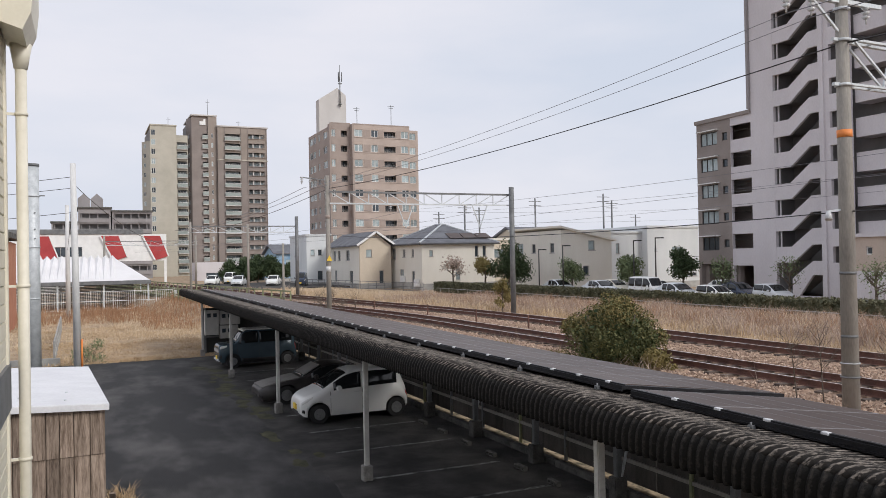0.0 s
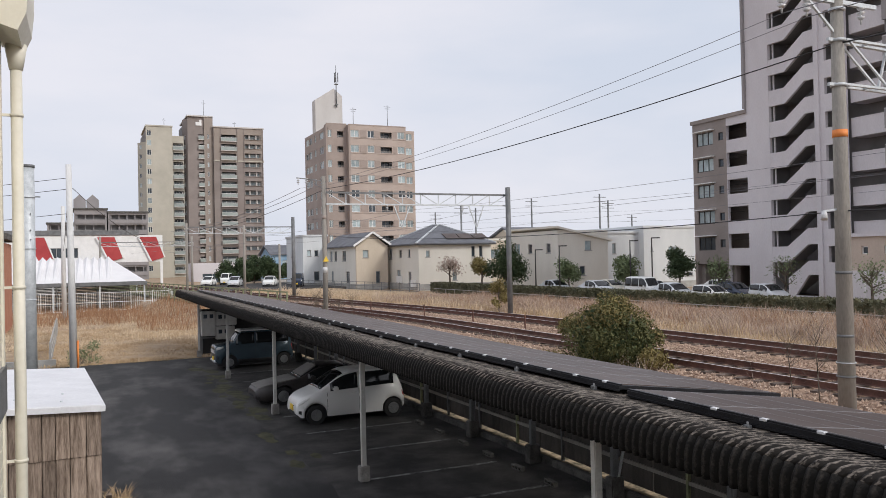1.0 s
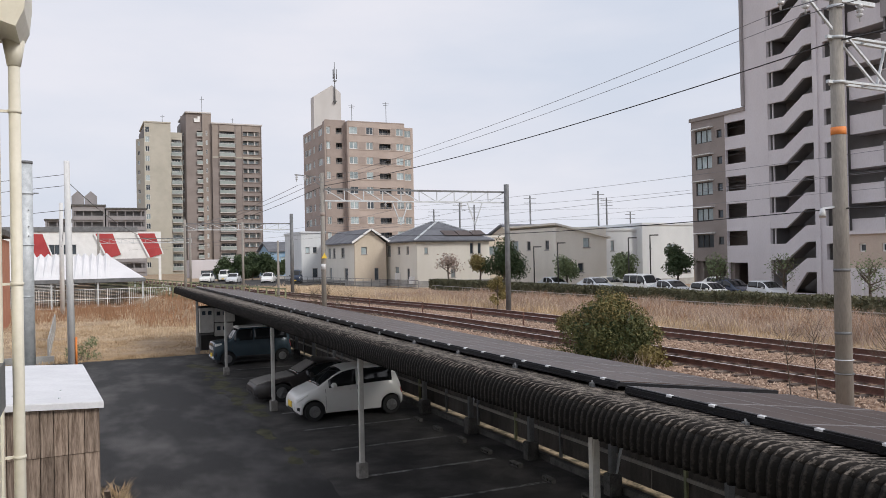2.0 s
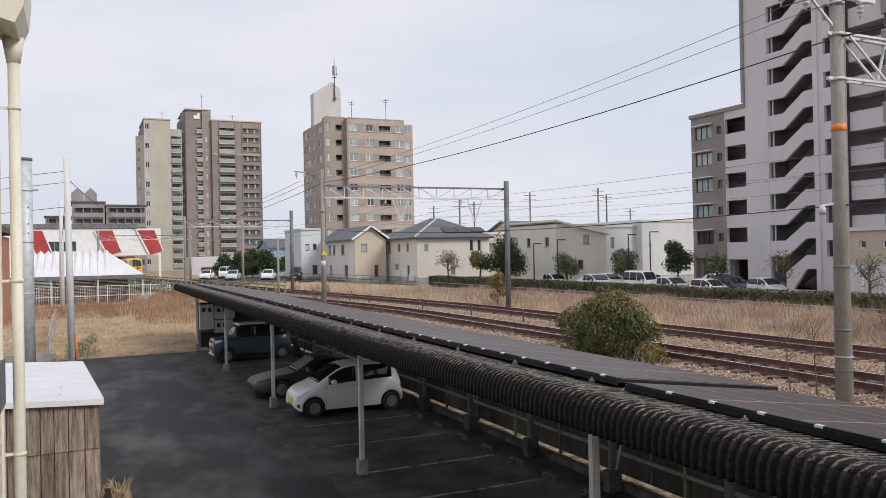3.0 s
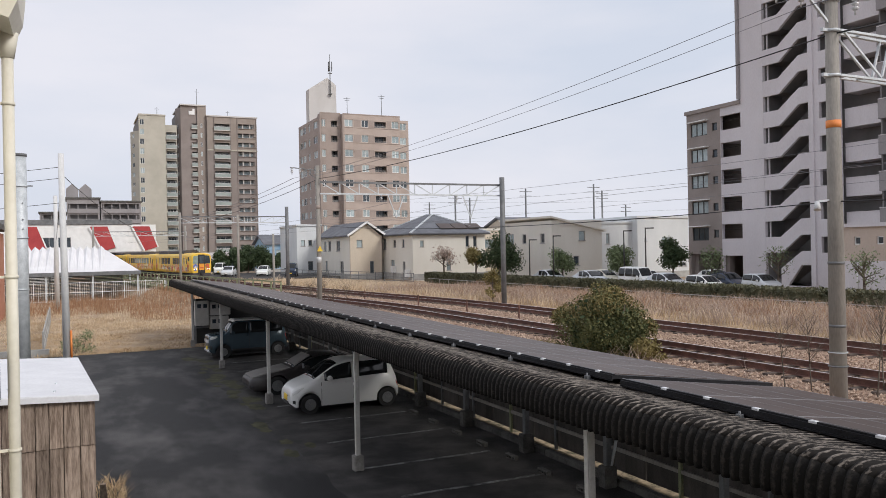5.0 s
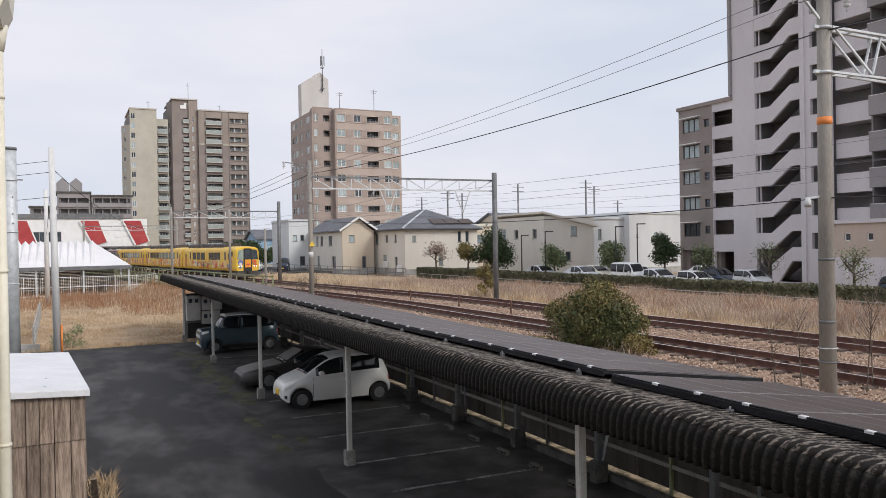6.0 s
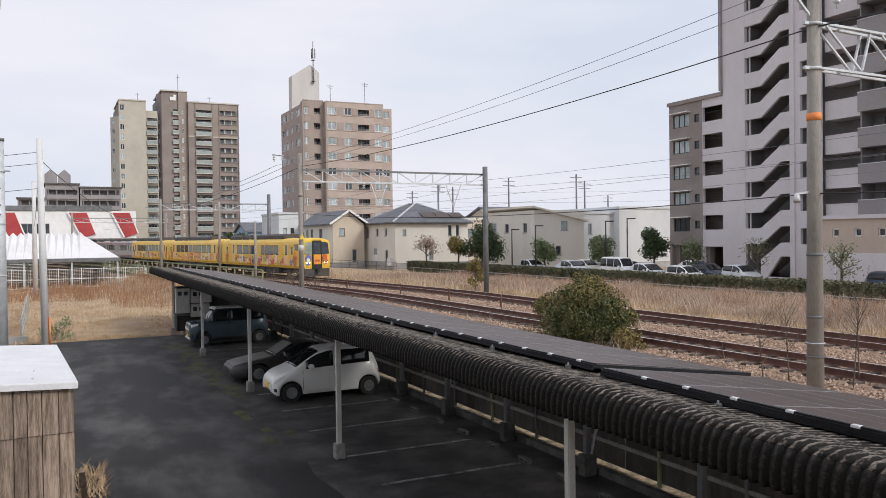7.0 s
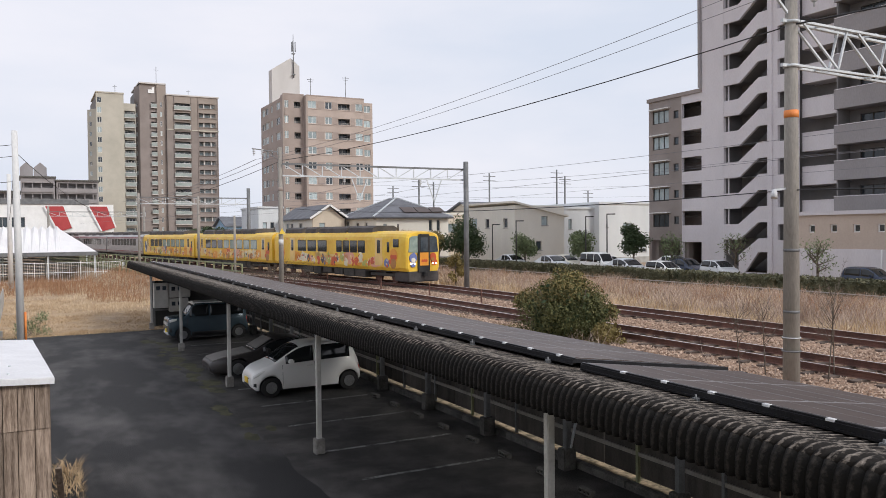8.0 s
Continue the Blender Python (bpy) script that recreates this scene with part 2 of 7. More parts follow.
M_LAMPGLASS = mat("clear_lamp_glass", (0.6, 0.6, 0.58), (0.75, 0.75, 0.72), 0.2, 0.12, bump=0)
M_BLACK = mat("black_plastic", (0.012, 0.012, 0.013), (0.028, 0.028, 0.03), 0.5, 0.6)
M_YELLOW = mat("yellow_train_paint", (0.80, 0.46, 0.035), (0.88, 0.61, 0.08), 2.2, 0.4, fine=4, bump=0)
M_TRAINSTEEL = mat("brushed_stainless_body", (0.42, 0.41, 0.42), (0.52, 0.51, 0.52), 2, 0.35, 0.6, fine=12, bump=0.03, streak=(1, 1, 8))
M_TRAINGLASS = mat("pale_green_train_glass", (0.20, 0.27, 0.24), (0.36, 0.43, 0.38), 0.7, 0.12, fine=3, bump=0)
M_TRAINDARK = mat("dark_underframe", (0.03, 0.029, 0.028), (0.075, 0.068, 0.06), 0.6, 0.85)
M_TRAINROOF = mat("dark_grey_roof_gear", (0.045, 0.04, 0.04), (0.10, 0.09, 0.088), 1.2, 0.8)
M_MAROON = mat("maroon_stripe", (0.20, 0.03, 0.045), (0.27, 0.045, 0.06), 1, 0.4, bump=0)
M_GREENSTEEL = mat("faded_green_steel", (0.19, 0.21, 0.12), (0.32, 0.33, 0.20), 0.8, 0.85, fine=20)
M_MOSS = mat("moss_and_litter", (0.06, 0.055, 0.028), (0.40, 0.30, 0.19), 0.25, 0.95, fine=12, bump=0.8)
M_MOSSGREEN = mat("dark_green_moss", (0.030, 0.032, 0.017), (0.095, 0.090, 0.045), 0.4, 0.95, fine=14)
M_HEADLAMP = glow("lit_headlamp", (1.0, 0.95, 0.85), 2.0)

# ---- building helpers ----


def box(bm, x0, x1, y0, y1, z0, z1, bevel=0.0):
    vs = [bm.verts.new(c) for c in ((x0, y0, z0), (x1, y0, z0), (x1, y1, z0), (x0, y1, z0), (x0, y0, z1), (x1, y0, z1), (x1, y1, z1), (x0, y1, z1))]
    fs = [bm.faces.new([vs[i] for i in q]) for q in ((3, 2, 1, 0), (4, 5, 6, 7), (0, 1, 5, 4), (1, 2, 6, 5), (2, 3, 7, 6), (3, 0, 4, 7))]
    if bevel:
        bmesh.ops.bevel(bm, geom=list({e for f in fs for e in f.edges}), offset=bevel, segments=2, affect="EDGES")
    return vs


def rod(bm, a, b, r0, r1=None, n=8):
    """A tapered round bar from a to b."""
    a, b = Vector(a), Vector(b)
    r1 = r0 if r1 is None else r1
    q = (b - a).to_track_quat("Z", "Y")
    rings = []
    for p, r in ((a, r0), (b, r1)):
        rings.append([bm.verts.new(p + q @ Vector((r * math.cos(2 * math.pi * i / n), r * math.sin(2 * math.pi * i / n), 0))) for i in range(n)])
    for i in range(n):
        f = bm.faces.new((rings[0][i], rings[0][(i + 1) % n], rings[1][(i + 1) % n], rings[1][i]))
        f.smooth = n > 5
    bm.faces.new(rings[0][::-1])
    bm.faces.new(rings[1])


def bar(bm, a, b, w, h=None):
    """A square bar from a to b."""
    a, b = Vector(a), Vector(b)
    h = w if h is None else h
    q = (b - a).to_track_quat("Z", "Y")
    ring = [[bm.verts.new(p + q @ Vector((sx * w / 2, sy * h / 2, 0))) for sx, sy in ((-1, -1), (1, -1), (1, 1), (-1, 1))] for p in (a, b)]
    for i in range(4):
        bm.faces.new((ring[0][i], ring[0][(i + 1) % 4], ring[1][(i + 1) % 4], ring[1][i]))
    bm.faces.new(ring[0][::-1])
    bm.faces.new(ring[1])


def prism(bm, outline, x0, x1):
    """A closed (y, z) outline drawn out from x0 to x1."""
    a = [bm.verts.new((x0, y, z)) for y, z in outline]
    b = [bm.verts.new((x1, y, z)) for y, z in outline]
    k = len(outline)
    fs = [bm.faces.new((a[i], a[(i + 1) % k], b[(i + 1) % k], b[i])) for i in range(k)]
    fs += [bm.faces.new(a[::-1]), bm.faces.new(b)]
    bmesh.ops.recalc_face_normals(bm, faces=fs)


def mesh(name, bm, material, smooth=False):
    me = bpy.data.meshes.new(name)
    bm.to_mesh(me)
    bm.free()
    for m in (material if isinstance(material, (list, tuple)) else [material]):
        me.materials.append(m)
    if smooth:
        me.polygons.foreach_set("use_smooth", [True] * len(me.polygons))
    return me


def part(name, bm, material, parent=None, label="", at=None, smooth=False):
    ob = new(name, mesh(name, bm, material, smooth) if isinstance(bm, bmesh.types.BMesh) else bm)
    if parent:
        ob.parent = parent
    if at is not None:
        ob.matrix_basis = at
    return tagged(ob, label)


def thing(name, label, category, at=None, group="", kind=""):
    ob = new(name)
    ob.empty_display_size = 0.3
    if at is not None:
        ob.matrix_basis = at
    return tagged(ob, label, category, group, kind)


def sheet(name, verts, faces, material, label="", category="", kind="", parent=None):
    me = bpy.data.meshes.new(name)
    me.from_pydata(verts, [], faces)
    me.materials.append(material)
    ob = new(name, me)
    if parent:
        ob.parent = parent
    return tagged(ob, label, category, "", kind)


rnd = random.Random(7)

# ---- the line of the railway: straight past the car park, bending away beyond it ----
NEAR_X, FAR_X, RAIL_Z, BEND = 17.1, 21.75, 1.42, radians(7)


def track_line(x0):
    pts, x, y = [], x0, -60.0
    while y < 480:
        h = -BEND * min(max((y - 36) / 14, 0), 1) - radians(20) * min(max((y - 160) / 40, 0), 1)
        pts.append((x, y, h))
        x, y = x + 0.5 * math.sin(h), y + 0.5 * math.cos(h)
    return pts


NEAR_LINE, FAR_LINE = track_line(NEAR_X), track_line(FAR_X)


def on_track(line, s, off=0.0):
    """Place and heading s metres along a track, off metres to its right."""
    s = min(max(s / 0.5, 0), len(line) - 2)
    i = int(s)
    f = s - i
    x, y, h = (a + (b - a) * f for a, b in zip(line[i], line[i + 1]))
    return Vector((x + off * math.cos(h), y - off * math.sin(h), 0)), h


def line_x(y):
    """x of the near track abreast of y."""
    if y < 36:
        return NEAR_X
    a = min(y - 36, 14)
    return NEAR_X - math.tan(BEND) * (a * a / 28 + max(y - 50, 0))


def smooth(a, b, v):
    v = min(max((v - a) / (b - a), 0), 1)
    return v * v * (3 - 2 * v)


def ground_z(x, y):
    d = x - line_x(min(y, 300))
    z = -0.03 + 1.0 * smooth(-7.0, -4.2, d) + 0.15 * smooth(7, 14, d) - 0.40 * smooth(19.5, 24, d)
    if y > 42 and d < -5:
        z += 0.12 * noise.noise((x * 0.25, y * 0.25, 3)) * smooth(42, 48, y)
    if d > 6.5:
        z += 0.10 * noise.noise((x * 0.3, y * 0.3, 5))
    return z


xs = [-2600, -1200, -500, -200, -90, -50] + [-30 + 1.0 * i for i in range(81)] + [56, 64, 75, 90, 120, 170, 260, 500, 1200, 2600]
ys = [-900, -300, -120, -60, -40] + [-30 + 1.5 * i for i in range(106)] + [140, 160, 190, 240, 320, 450, 700, 1200, 2000, 3200]
gv = [(x, y, ground_z(x, y)) for y in ys for x in xs]
nx = len(xs)
gf = [(j * nx + i, j * nx + i + 1, (j + 1) * nx + i + 1, (j + 1) * nx + i) for j in range(len(ys) - 1) for i in range(nx - 1)]
ground = sheet("ground", gv, gf, M_EARTH, "dry winter earth with withered grass", "ground", "structure")

# ---- car park ----
bm = bmesh.new()
box(bm, -9, 9.35, -25, 40.7, -0.3, 0.0)
part("pavement", bm, M_ASPHALT)
vs = []
for j in range(220):
    y = -25 + j * 0.3
    x = 4.62 + 0.30 * noise.noise((0, y * 0.45, 9)) + 0.12 * noise.noise((0, y * 1.9, 4))
    vs += [(x, y, 0.001), (x + 0.05, y, 0.004), (9.35, y, 0.004)]
fs = [(j * 3 + i, j * 3 + i + 1, j * 3 + i + 4, j * 3 + i + 3) for j in range(219) for i in range(2)]
sheet("bay_pavement", vs, fs, M_BAY, "older brownish asphalt of the parking bays", "pavement", "structure")
tagged(bpy.data.objects["pavement"], "dark worn asphalt of the car park", "pavement", "", "structure")


for ya in (10.9, 13.8, 15.95, 18.5, 21.0, 23.6, 26.2, 28.8, 31.4, 34.0, 36.6):
    bm = bmesh.new()
    box(bm, 5.45, 8.5, ya - 0.05, ya + 0.05, 0.004, 0.008)
    tagged(part("parking_line", bm, M_LINE), "worn white parking bay line", "road marking", "bay lines", "structure")


def facade(w, h, holes, t=0.3):
    """A wall w by h, t thick, outer face at y = 0, with rectangular openings (x0, x1, z0, z1) through it."""
    bm = bmesh.new()
    us = sorted({0.0, w, *(v for q in holes for v in q[:2])})
    zs = sorted({0.0, h, *(v for q in holes for v in q[2:4])})
    grid = {}

    def vert(i, j, k):
        if (i, j, k) not in grid:
            grid[i, j, k] = bm.verts.new((us[i], t * k, zs[j]))
        return grid[i, j, k]

    def solid(i, j):
        if not (0 <= i < len(us) - 1 and 0 <= j < len(zs) - 1):
            return False
        u, z = (us[i] + us[i + 1]) / 2, (zs[j] + zs[j + 1]) / 2
        return not any(q[0] < u < q[1] and q[2] < z < q[3] for q in holes)

    for i in range(len(us) - 1):
        for j in range(len(zs) - 1):
            if not solid(i, j):
                continue
            bm.faces.new((vert(i, j, 0), vert(i + 1, j, 0), vert(i + 1, j + 1, 0), vert(i, j + 1, 0)))
            bm.faces.new((vert(i, j, 1), vert(i, j + 1, 1), vert(i + 1, j + 1, 1), vert(i + 1, j, 1)))
            for di, dj, p, q in ((-1, 0, (i, j + 1), (i, j)), (1, 0, (i + 1, j), (i + 1, j + 1)), (0, -1, (i, j), (i + 1, j)), (0, 1, (i + 1, j + 1), (i, j + 1))):
                if not solid(i + di, j + dj):
                    bm.faces.new((vert(*q, 0), vert(*p, 0), vert(*p, 1), vert(*q, 1)))
    bmesh.ops.recalc_face_normals(bm, faces=bm.faces)
    return bm


WINDOWS = {}


def window(parent, x, z, w, h, y=0.12, glass=None, frame_mat=None, leaves=2):
    """A framed window with its pane, lower left corner at x, z on a wall."""
    glass, frame_mat = glass or M_GLASS, frame_mat or M_FRAME
    key = (round(w, 2), round(h, 2), glass.name, frame_mat.name, leaves)
    if key not in WINDOWS:
        b = 0.07
        cuts = [b] + [v for i in range(1, leaves) for v in (w * i / leaves - 0.04, w * i / leaves + 0.04)] + [w - b]
        bm = facade(w, h, [(cuts[i], cuts[i + 1], b, h - b) for i in range(0, len(cuts), 2)], 0.09)
        bmesh.ops.translate(bm, verts=bm.verts, vec=(0, -0.03, 0))
        fm = mesh("window", bm, frame_mat)
        bm = bmesh.new()
        box(bm, b, w - b, 0.02, 0.035, b, h - b)
        WINDOWS[key] = fm, mesh("pane", bm, glass)
    fm, pm = WINDOWS[key]
    ob = new("window", fm)
    ob.parent, ob.matrix_basis = parent, pose(x, y, z)
    pane = new("pane", pm)
    pane.parent = ob
    return ob


def face(parent, name, at, w, h, holes, material, t=0.3):
    return part(name, facade(w, h, holes, t), material, parent, at=at)

# ---- carport ----
ROOF_Y0, ROOF_Y1, SLOPE = 1.2, 48.0, 0.13


def roof_z(x):
    return 3.03 - (x - 5.2) * SLOPE


def rise(y):
    """The roof climbs a little towards its far end."""
    return 0.17 * max(0.0, y - 15) / 33


carport = thing("carport", "long black corrugated carport on pale steel posts", "carport", pose(0, 0, 0))
PITCH = 0.108
prof = [(4.99, 2.615), (4.98, 2.66), (4.98, 2.73), (4.985, 2.80), (5.005, 2.87), (5.05, 2.945), (5.13, 2.985), (5.25, 2.99), (5.45, 2.955)]
prof += [(x, roof_z(x) - 0.075) for x in (5.75, 6.3, 7.2, 8.3, 9.5)]
tang = []
for i in range(len(prof)):
    a, b = prof[max(i - 1, 0)], prof[min(i + 1, len(prof) - 1)]
    v = Vector((b[0] - a[0], b[1] - a[1])).normalized()
    tang.append((-v.y, v.x))
cols = int((ROOF_Y1 - ROOF_Y0) / PITCH * 6)
rv, rf = [], []
for j in range(cols + 1):
    y = ROOF_Y0 + j * PITCH / 6
    wob = 0.006 * noise.noise((y * 1.7, 0, 0))
    wave = 0.036 * abs(math.sin(math.pi * (y - ROOF_Y0) / PITCH)) ** 0.7 - 0.02 + wob
    for (x, z), (tx, tz) in zip(prof, tang):
        rv.append((x + tx * wave, y, z + tz * wave + rise(y)))
k = len(prof)
for j in range(cols):
    for i in range(k - 1):
        rf.append((j * k + i, j * k + i + 1, (j + 1) * k + i + 1, (j + 1) * k + i))
# the front takes the shade-darkened colour, the top the light-brightened one
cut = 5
for nm, lo, hi, m, lab in (("rolled_edge", 0, cut, M_BLACKSHEET, "black ribbed rolled roof edge"), ("roof_sheet", cut, k - 1, M_DUSTLITSHEET, "dusty grey-black corrugated roof sheet with painted highlights")):
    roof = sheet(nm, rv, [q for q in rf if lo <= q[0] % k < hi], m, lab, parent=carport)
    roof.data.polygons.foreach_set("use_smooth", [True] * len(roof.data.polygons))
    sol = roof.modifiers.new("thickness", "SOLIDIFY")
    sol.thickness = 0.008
POSTS = (7.6, 15.9, 24.2, 32.65, 41.1)
for y in POSTS:
    bm = bmesh.new()
    box(bm, 5.29, 5.39, y - 0.05, y + 0.05, 0.3, 2.75 + rise(y), 0.012)
    post = part("post", bm, M_POSTPAINT, carport, "pale grey square steel post")
    bm = bmesh.new()
    box(bm, 5.235, 5.445, y - 0.105, y + 0.105, 0.0, 0.32, 0.015)
    part("footing", bm, M_POSTBASE, post, "weathered concrete footing")
BACK = [6.45 + 3.0 * i for i in range(14)]
for y in BACK:
    bm = bmesh.new()
    box(bm, 9.10, 9.22, y - 0.06, y + 0.06, 0.4, 2.36 + rise(y), 0.012)
    post = part("back_post", bm, M_DARKSTEEL, carport, "dark grey steel post")
    bm = bmesh.new()
    box(bm, 9.02, 9.30, y - 0.12, y + 0.12, 0.0, 0.42, 0.02)
    part("footing", bm, M_CONCDARK, post, "stained concrete footing")
for y in sorted(set(POSTS) | set(BACK)):
    bm = bmesh.new()
    bar(bm, (5.2, y, roof_z(5.2) - 0.25 + rise(y)), (9.3, y, roof_z(9.3) - 0.25 + rise(y)), 0.1, 0.16)
    part("rafter", bm, M_DARKSTEEL, carport)
for x in (5.34, 6.7, 8.0, 9.16):
    bm = bmesh.new()
    for ya, yb in ((ROOF_Y0 + 0.1, 15.0), (15.0, ROOF_Y1 - 0.1)):
        bar(bm, (x, ya, roof_z(x) - 0.155 + rise(ya)), (x, yb, roof_z(x) - 0.155 + rise(yb)), 0.1)
    part("purlin", bm, M_DARKSTEEL, carport)


# solar panels: two arrays with a gap, three rows down the slope
def panel_z(x):
    return 2.962 - (x - 6.26) * SLOPE


bm = bmesh.new()
PW, PL = 1.27, 0.89
box(bm, 0, PL - 0.012, 0, PW - 0.012, -0.035, 0.0)
panel_body = mesh("solar_panel", bm, M_PANEL)
bm = bmesh.new()
for i in range(1, 2):
    box(bm, PL * i / 2 - 0.004, PL * i / 2 + 0.004, 0.02, PW - 0.03, 0.0, 0.0015)
for q in ((0.0, PL - 0.012, 0, 0.012), (0.0, PL - 0.012, PW - 0.024, PW - 0.012), (0, 0.012, 0.012, PW - 0.024), (PL - 0.024, PL - 0.012, 0.012, PW - 0.024)):
    box(bm, q[0], q[1], q[2], q[3], 0.0, 0.002)
panel_seam = mesh("cell_seam", bm, M_PANELLINE)
tilt = math.degrees(math.atan(SLOPE))
climb = math.degrees(math.atan(0.17 / 33))
for y0, count, lift, shift in ((8.35, 31, 0.0, -0.06), (1.6, 5, -0.02, -0.12)):
    for j in range(count):
        for i in range(3):
            x = 6.28 + shift + i * PL * math.cos(radians(tilt))
            ob = new("solar_panel", panel_body)
            y = y0 + j * PW
            ob.matrix_basis = pose(x, y, panel_z(x) + lift + rise(y), climb if y > 14 else 0, tilt, 0)
            tagged(ob, "dark framed solar panel on the carport roof", "solar panel", "solar panels on the roof")
            s = new("cell_seam", panel_seam)
            s.parent = ob
    end = y0 - 0.03 if count > 9 else y0 + count * PW + 0.02
    bm = bmesh.new()
    bar(bm, (6.24 + shift, end, panel_z(6.24) - 0.03 + lift), (8.96, end, panel_z(8.96) - 0.03 + lift), 0.10, 0.05)
    tagged(part("array_end_rail", bm, M_ALUBLACK), "black end rail of the solar array", "mounting rail")
    rail = thing("panel_rail", "black aluminium mounting rail with bright clips", "mounting rail", pose(shift, 0, 0))
    ya, yb = y0 - 0.1, y0 + count * PW + 0.05
    bm = bmesh.new()
    for a, b in ((ya, min(yb, 15.0)), (15.0, yb)):
        if b > a:
            za, zb = panel_z(6.26) + lift + rise(a), panel_z(6.26) + lift + rise(b)
            bar(bm, (6.25, a, za - 0.032), (6.25, b, zb - 0.032), 0.05, 0.05)
            bar(bm, (6.225, a, za - 0.068), (6.225, b, zb - 0.068), 0.03, 0.02)
            bar(bm, (6.26, a, za), (6.26, b, zb), 0.032, 0.026)
    part("rail", bm, M_ALUBLACK, rail)
    step = 0.675
    n = int((yb - ya) / step)
    bm = bmesh.new()
    box(bm, 6.226, 6.282, -0.042, 0.042, panel_z(6.26) - 0.035 + lift, panel_z(6.26) + 0.017 + lift, 0.004)
    clip_mesh = mesh("clip", bm, M_CLIP)
    bm = bmesh.new()
    box(bm, 6.10, 6.24, -0.05, 0.05, 2.822, 2.845)
    box(bm, 6.14, 6.20, -0.035, 0.035, 2.84, 2.90 + lift, 0.006)
    rod(bm, (6.17, 0, 2.84), (6.17, 0, 2.93 + lift), 0.012, n=6)
    foot_mesh = mesh("rail_foot", bm, M_DARKSTEEL)
    for i in range(n):
        y = ya + 0.32 + step * i
        part("clip", clip_mesh, None, rail, "bright aluminium clip", pose(0, y, rise(y)))
        if i % 3 == 0:
            part("rail_foot", foot_mesh, None, rail, at=pose(0, y + 0.14, rise(y)))

# ---- tracks ----


def sweep(line, s0, s1, step, profile, closed=False):
    vs, fs = [], []
    n, k = int((s1 - s0) / step), len(profile)
    for j in range(n + 1):
        s = s0 + j * step
        for off, z in profile:
            p, h = on_track(line, s, off)
            vs.append((p.x, p.y, z))
    for j in range(n):
        for i in range(k if closed else k - 1):
            i2 = (i + 1) % k
            fs.append((j * k + i, j * k + i2, (j + 1) * k + i2, (j + 1) * k + i))
    return vs, fs


mid = track_line((NEAR_X + FAR_X) / 2)
vs, fs = sweep(mid, 10, 380, 1.0, [(-5.6, 0.85), (-4.4, 1.14), (-3.4, 1.20), (-1.2, 1.20), (0, 1.13), (1.2, 1.20), (3.5, 1.20), (4.6, 1.10), (5.6, 0.95)])
sheet("track_bed", vs, fs, M_GRAVEL, "brown ballast bed of the railway", "ballast", "structure")
GAUGE = 1.30
for line, nm in ((NEAR_LINE, "near"), (FAR_LINE, "far")):
    tr = thing("railway_track", "rusty rails on weathered sleepers in ballast", "railway track", pose(0, 0, 0), "tracks", "structure")
    for side in (-1, 1):
        o = side * GAUGE / 2
        vs, fs = sweep(line, 15, 380, 1.0, [(o - 0.065, RAIL_Z - 0.17), (o - 0.012, RAIL_Z - 0.145), (o - 0.012, RAIL_Z - 0.045), (o - 0.035, RAIL_Z - 0.035), (o - 0.035, RAIL_Z - 0.003),
                                               (o + 0.035, RAIL_Z - 0.003), (o + 0.035, RAIL_Z - 0.035), (o + 0.012, RAIL_Z - 0.045), (o + 0.012, RAIL_Z - 0.145), (o + 0.065, RAIL_Z - 0.17)], True)
        r = sheet("rail", vs, fs, M_RAIL, "rusty steel rail", parent=tr)
        vs, fs = sweep(line, 15, 380, 1.0, [(o - 0.030, RAIL_Z - 0.002), (o - 0.030, RAIL_Z), (o + 0.030, RAIL_Z), (o + 0.030, RAIL_Z - 0.002)])
        sheet("running_surface", vs, fs, M_RAILTOP, "polished rail head", parent=r)
    bm = bmesh.new()
    box(bm, -1.1, 1.1, -0.11, 0.11, 1.10, 1.25, 0.012)
    tie = mesh("sleeper", bm, M_TIE)
    for i in range(150):
        p, h = on_track(line, 62 + 0.62 * i)
        part("sleeper", tie, None, tr, at=pose(p.x, p.y, rnd.uniform(-0.015, 0.01), 0, 0, -math.degrees(h) + rnd.uniform(-1, 1)))

# ---- train ----
CAR, GAP = 20.2, 0.5


def train_front(t):
    return -0.05744 * t ** 3 + 1.5365 * t * t - 32.155 * t + 292.3


def plate(bm, pts, offset):
    """A thin plate on a polygon of points, raised by the vector offset."""
    a = [bm.verts.new(Vector(p)) for p in pts]
    b = [bm.verts.new(Vector(p) + Vector(offset)) for p in pts]
    k = len(pts)
    fs = [bm.faces.new(b), bm.faces.new(a[::-1])] + [bm.faces.new((a[i], a[(i + 1) % k], b[(i + 1) % k], b[i])) for i in range(k)]
    bmesh.ops.recalc_face_normals(bm, faces=fs)


def side_plate(parent, name, material, y0, y1, z0, z1, side=-1, label="", r=0.06, out=0.012):
    """A rounded flat piece on a car's side."""
    x = side * (1.32 + out)
    bm = bmesh.new()
    pts = []
    for cy, cz, a0 in ((y1 - r, z1 - r, 0), (y0 + r, z1 - r, 90), (y0 + r, z0 + r, 180), (y1 - r, z0 + r, 270)):
        pts += [(x, cy + r * math.cos(radians(a0 + a)), cz + r * math.sin(radians(a0 + a))) for a in (0, 45, 90)]
    plate(bm, pts, (-side * (out + 0.02), 0, 0))
    return part(name, bm, material, parent, label)


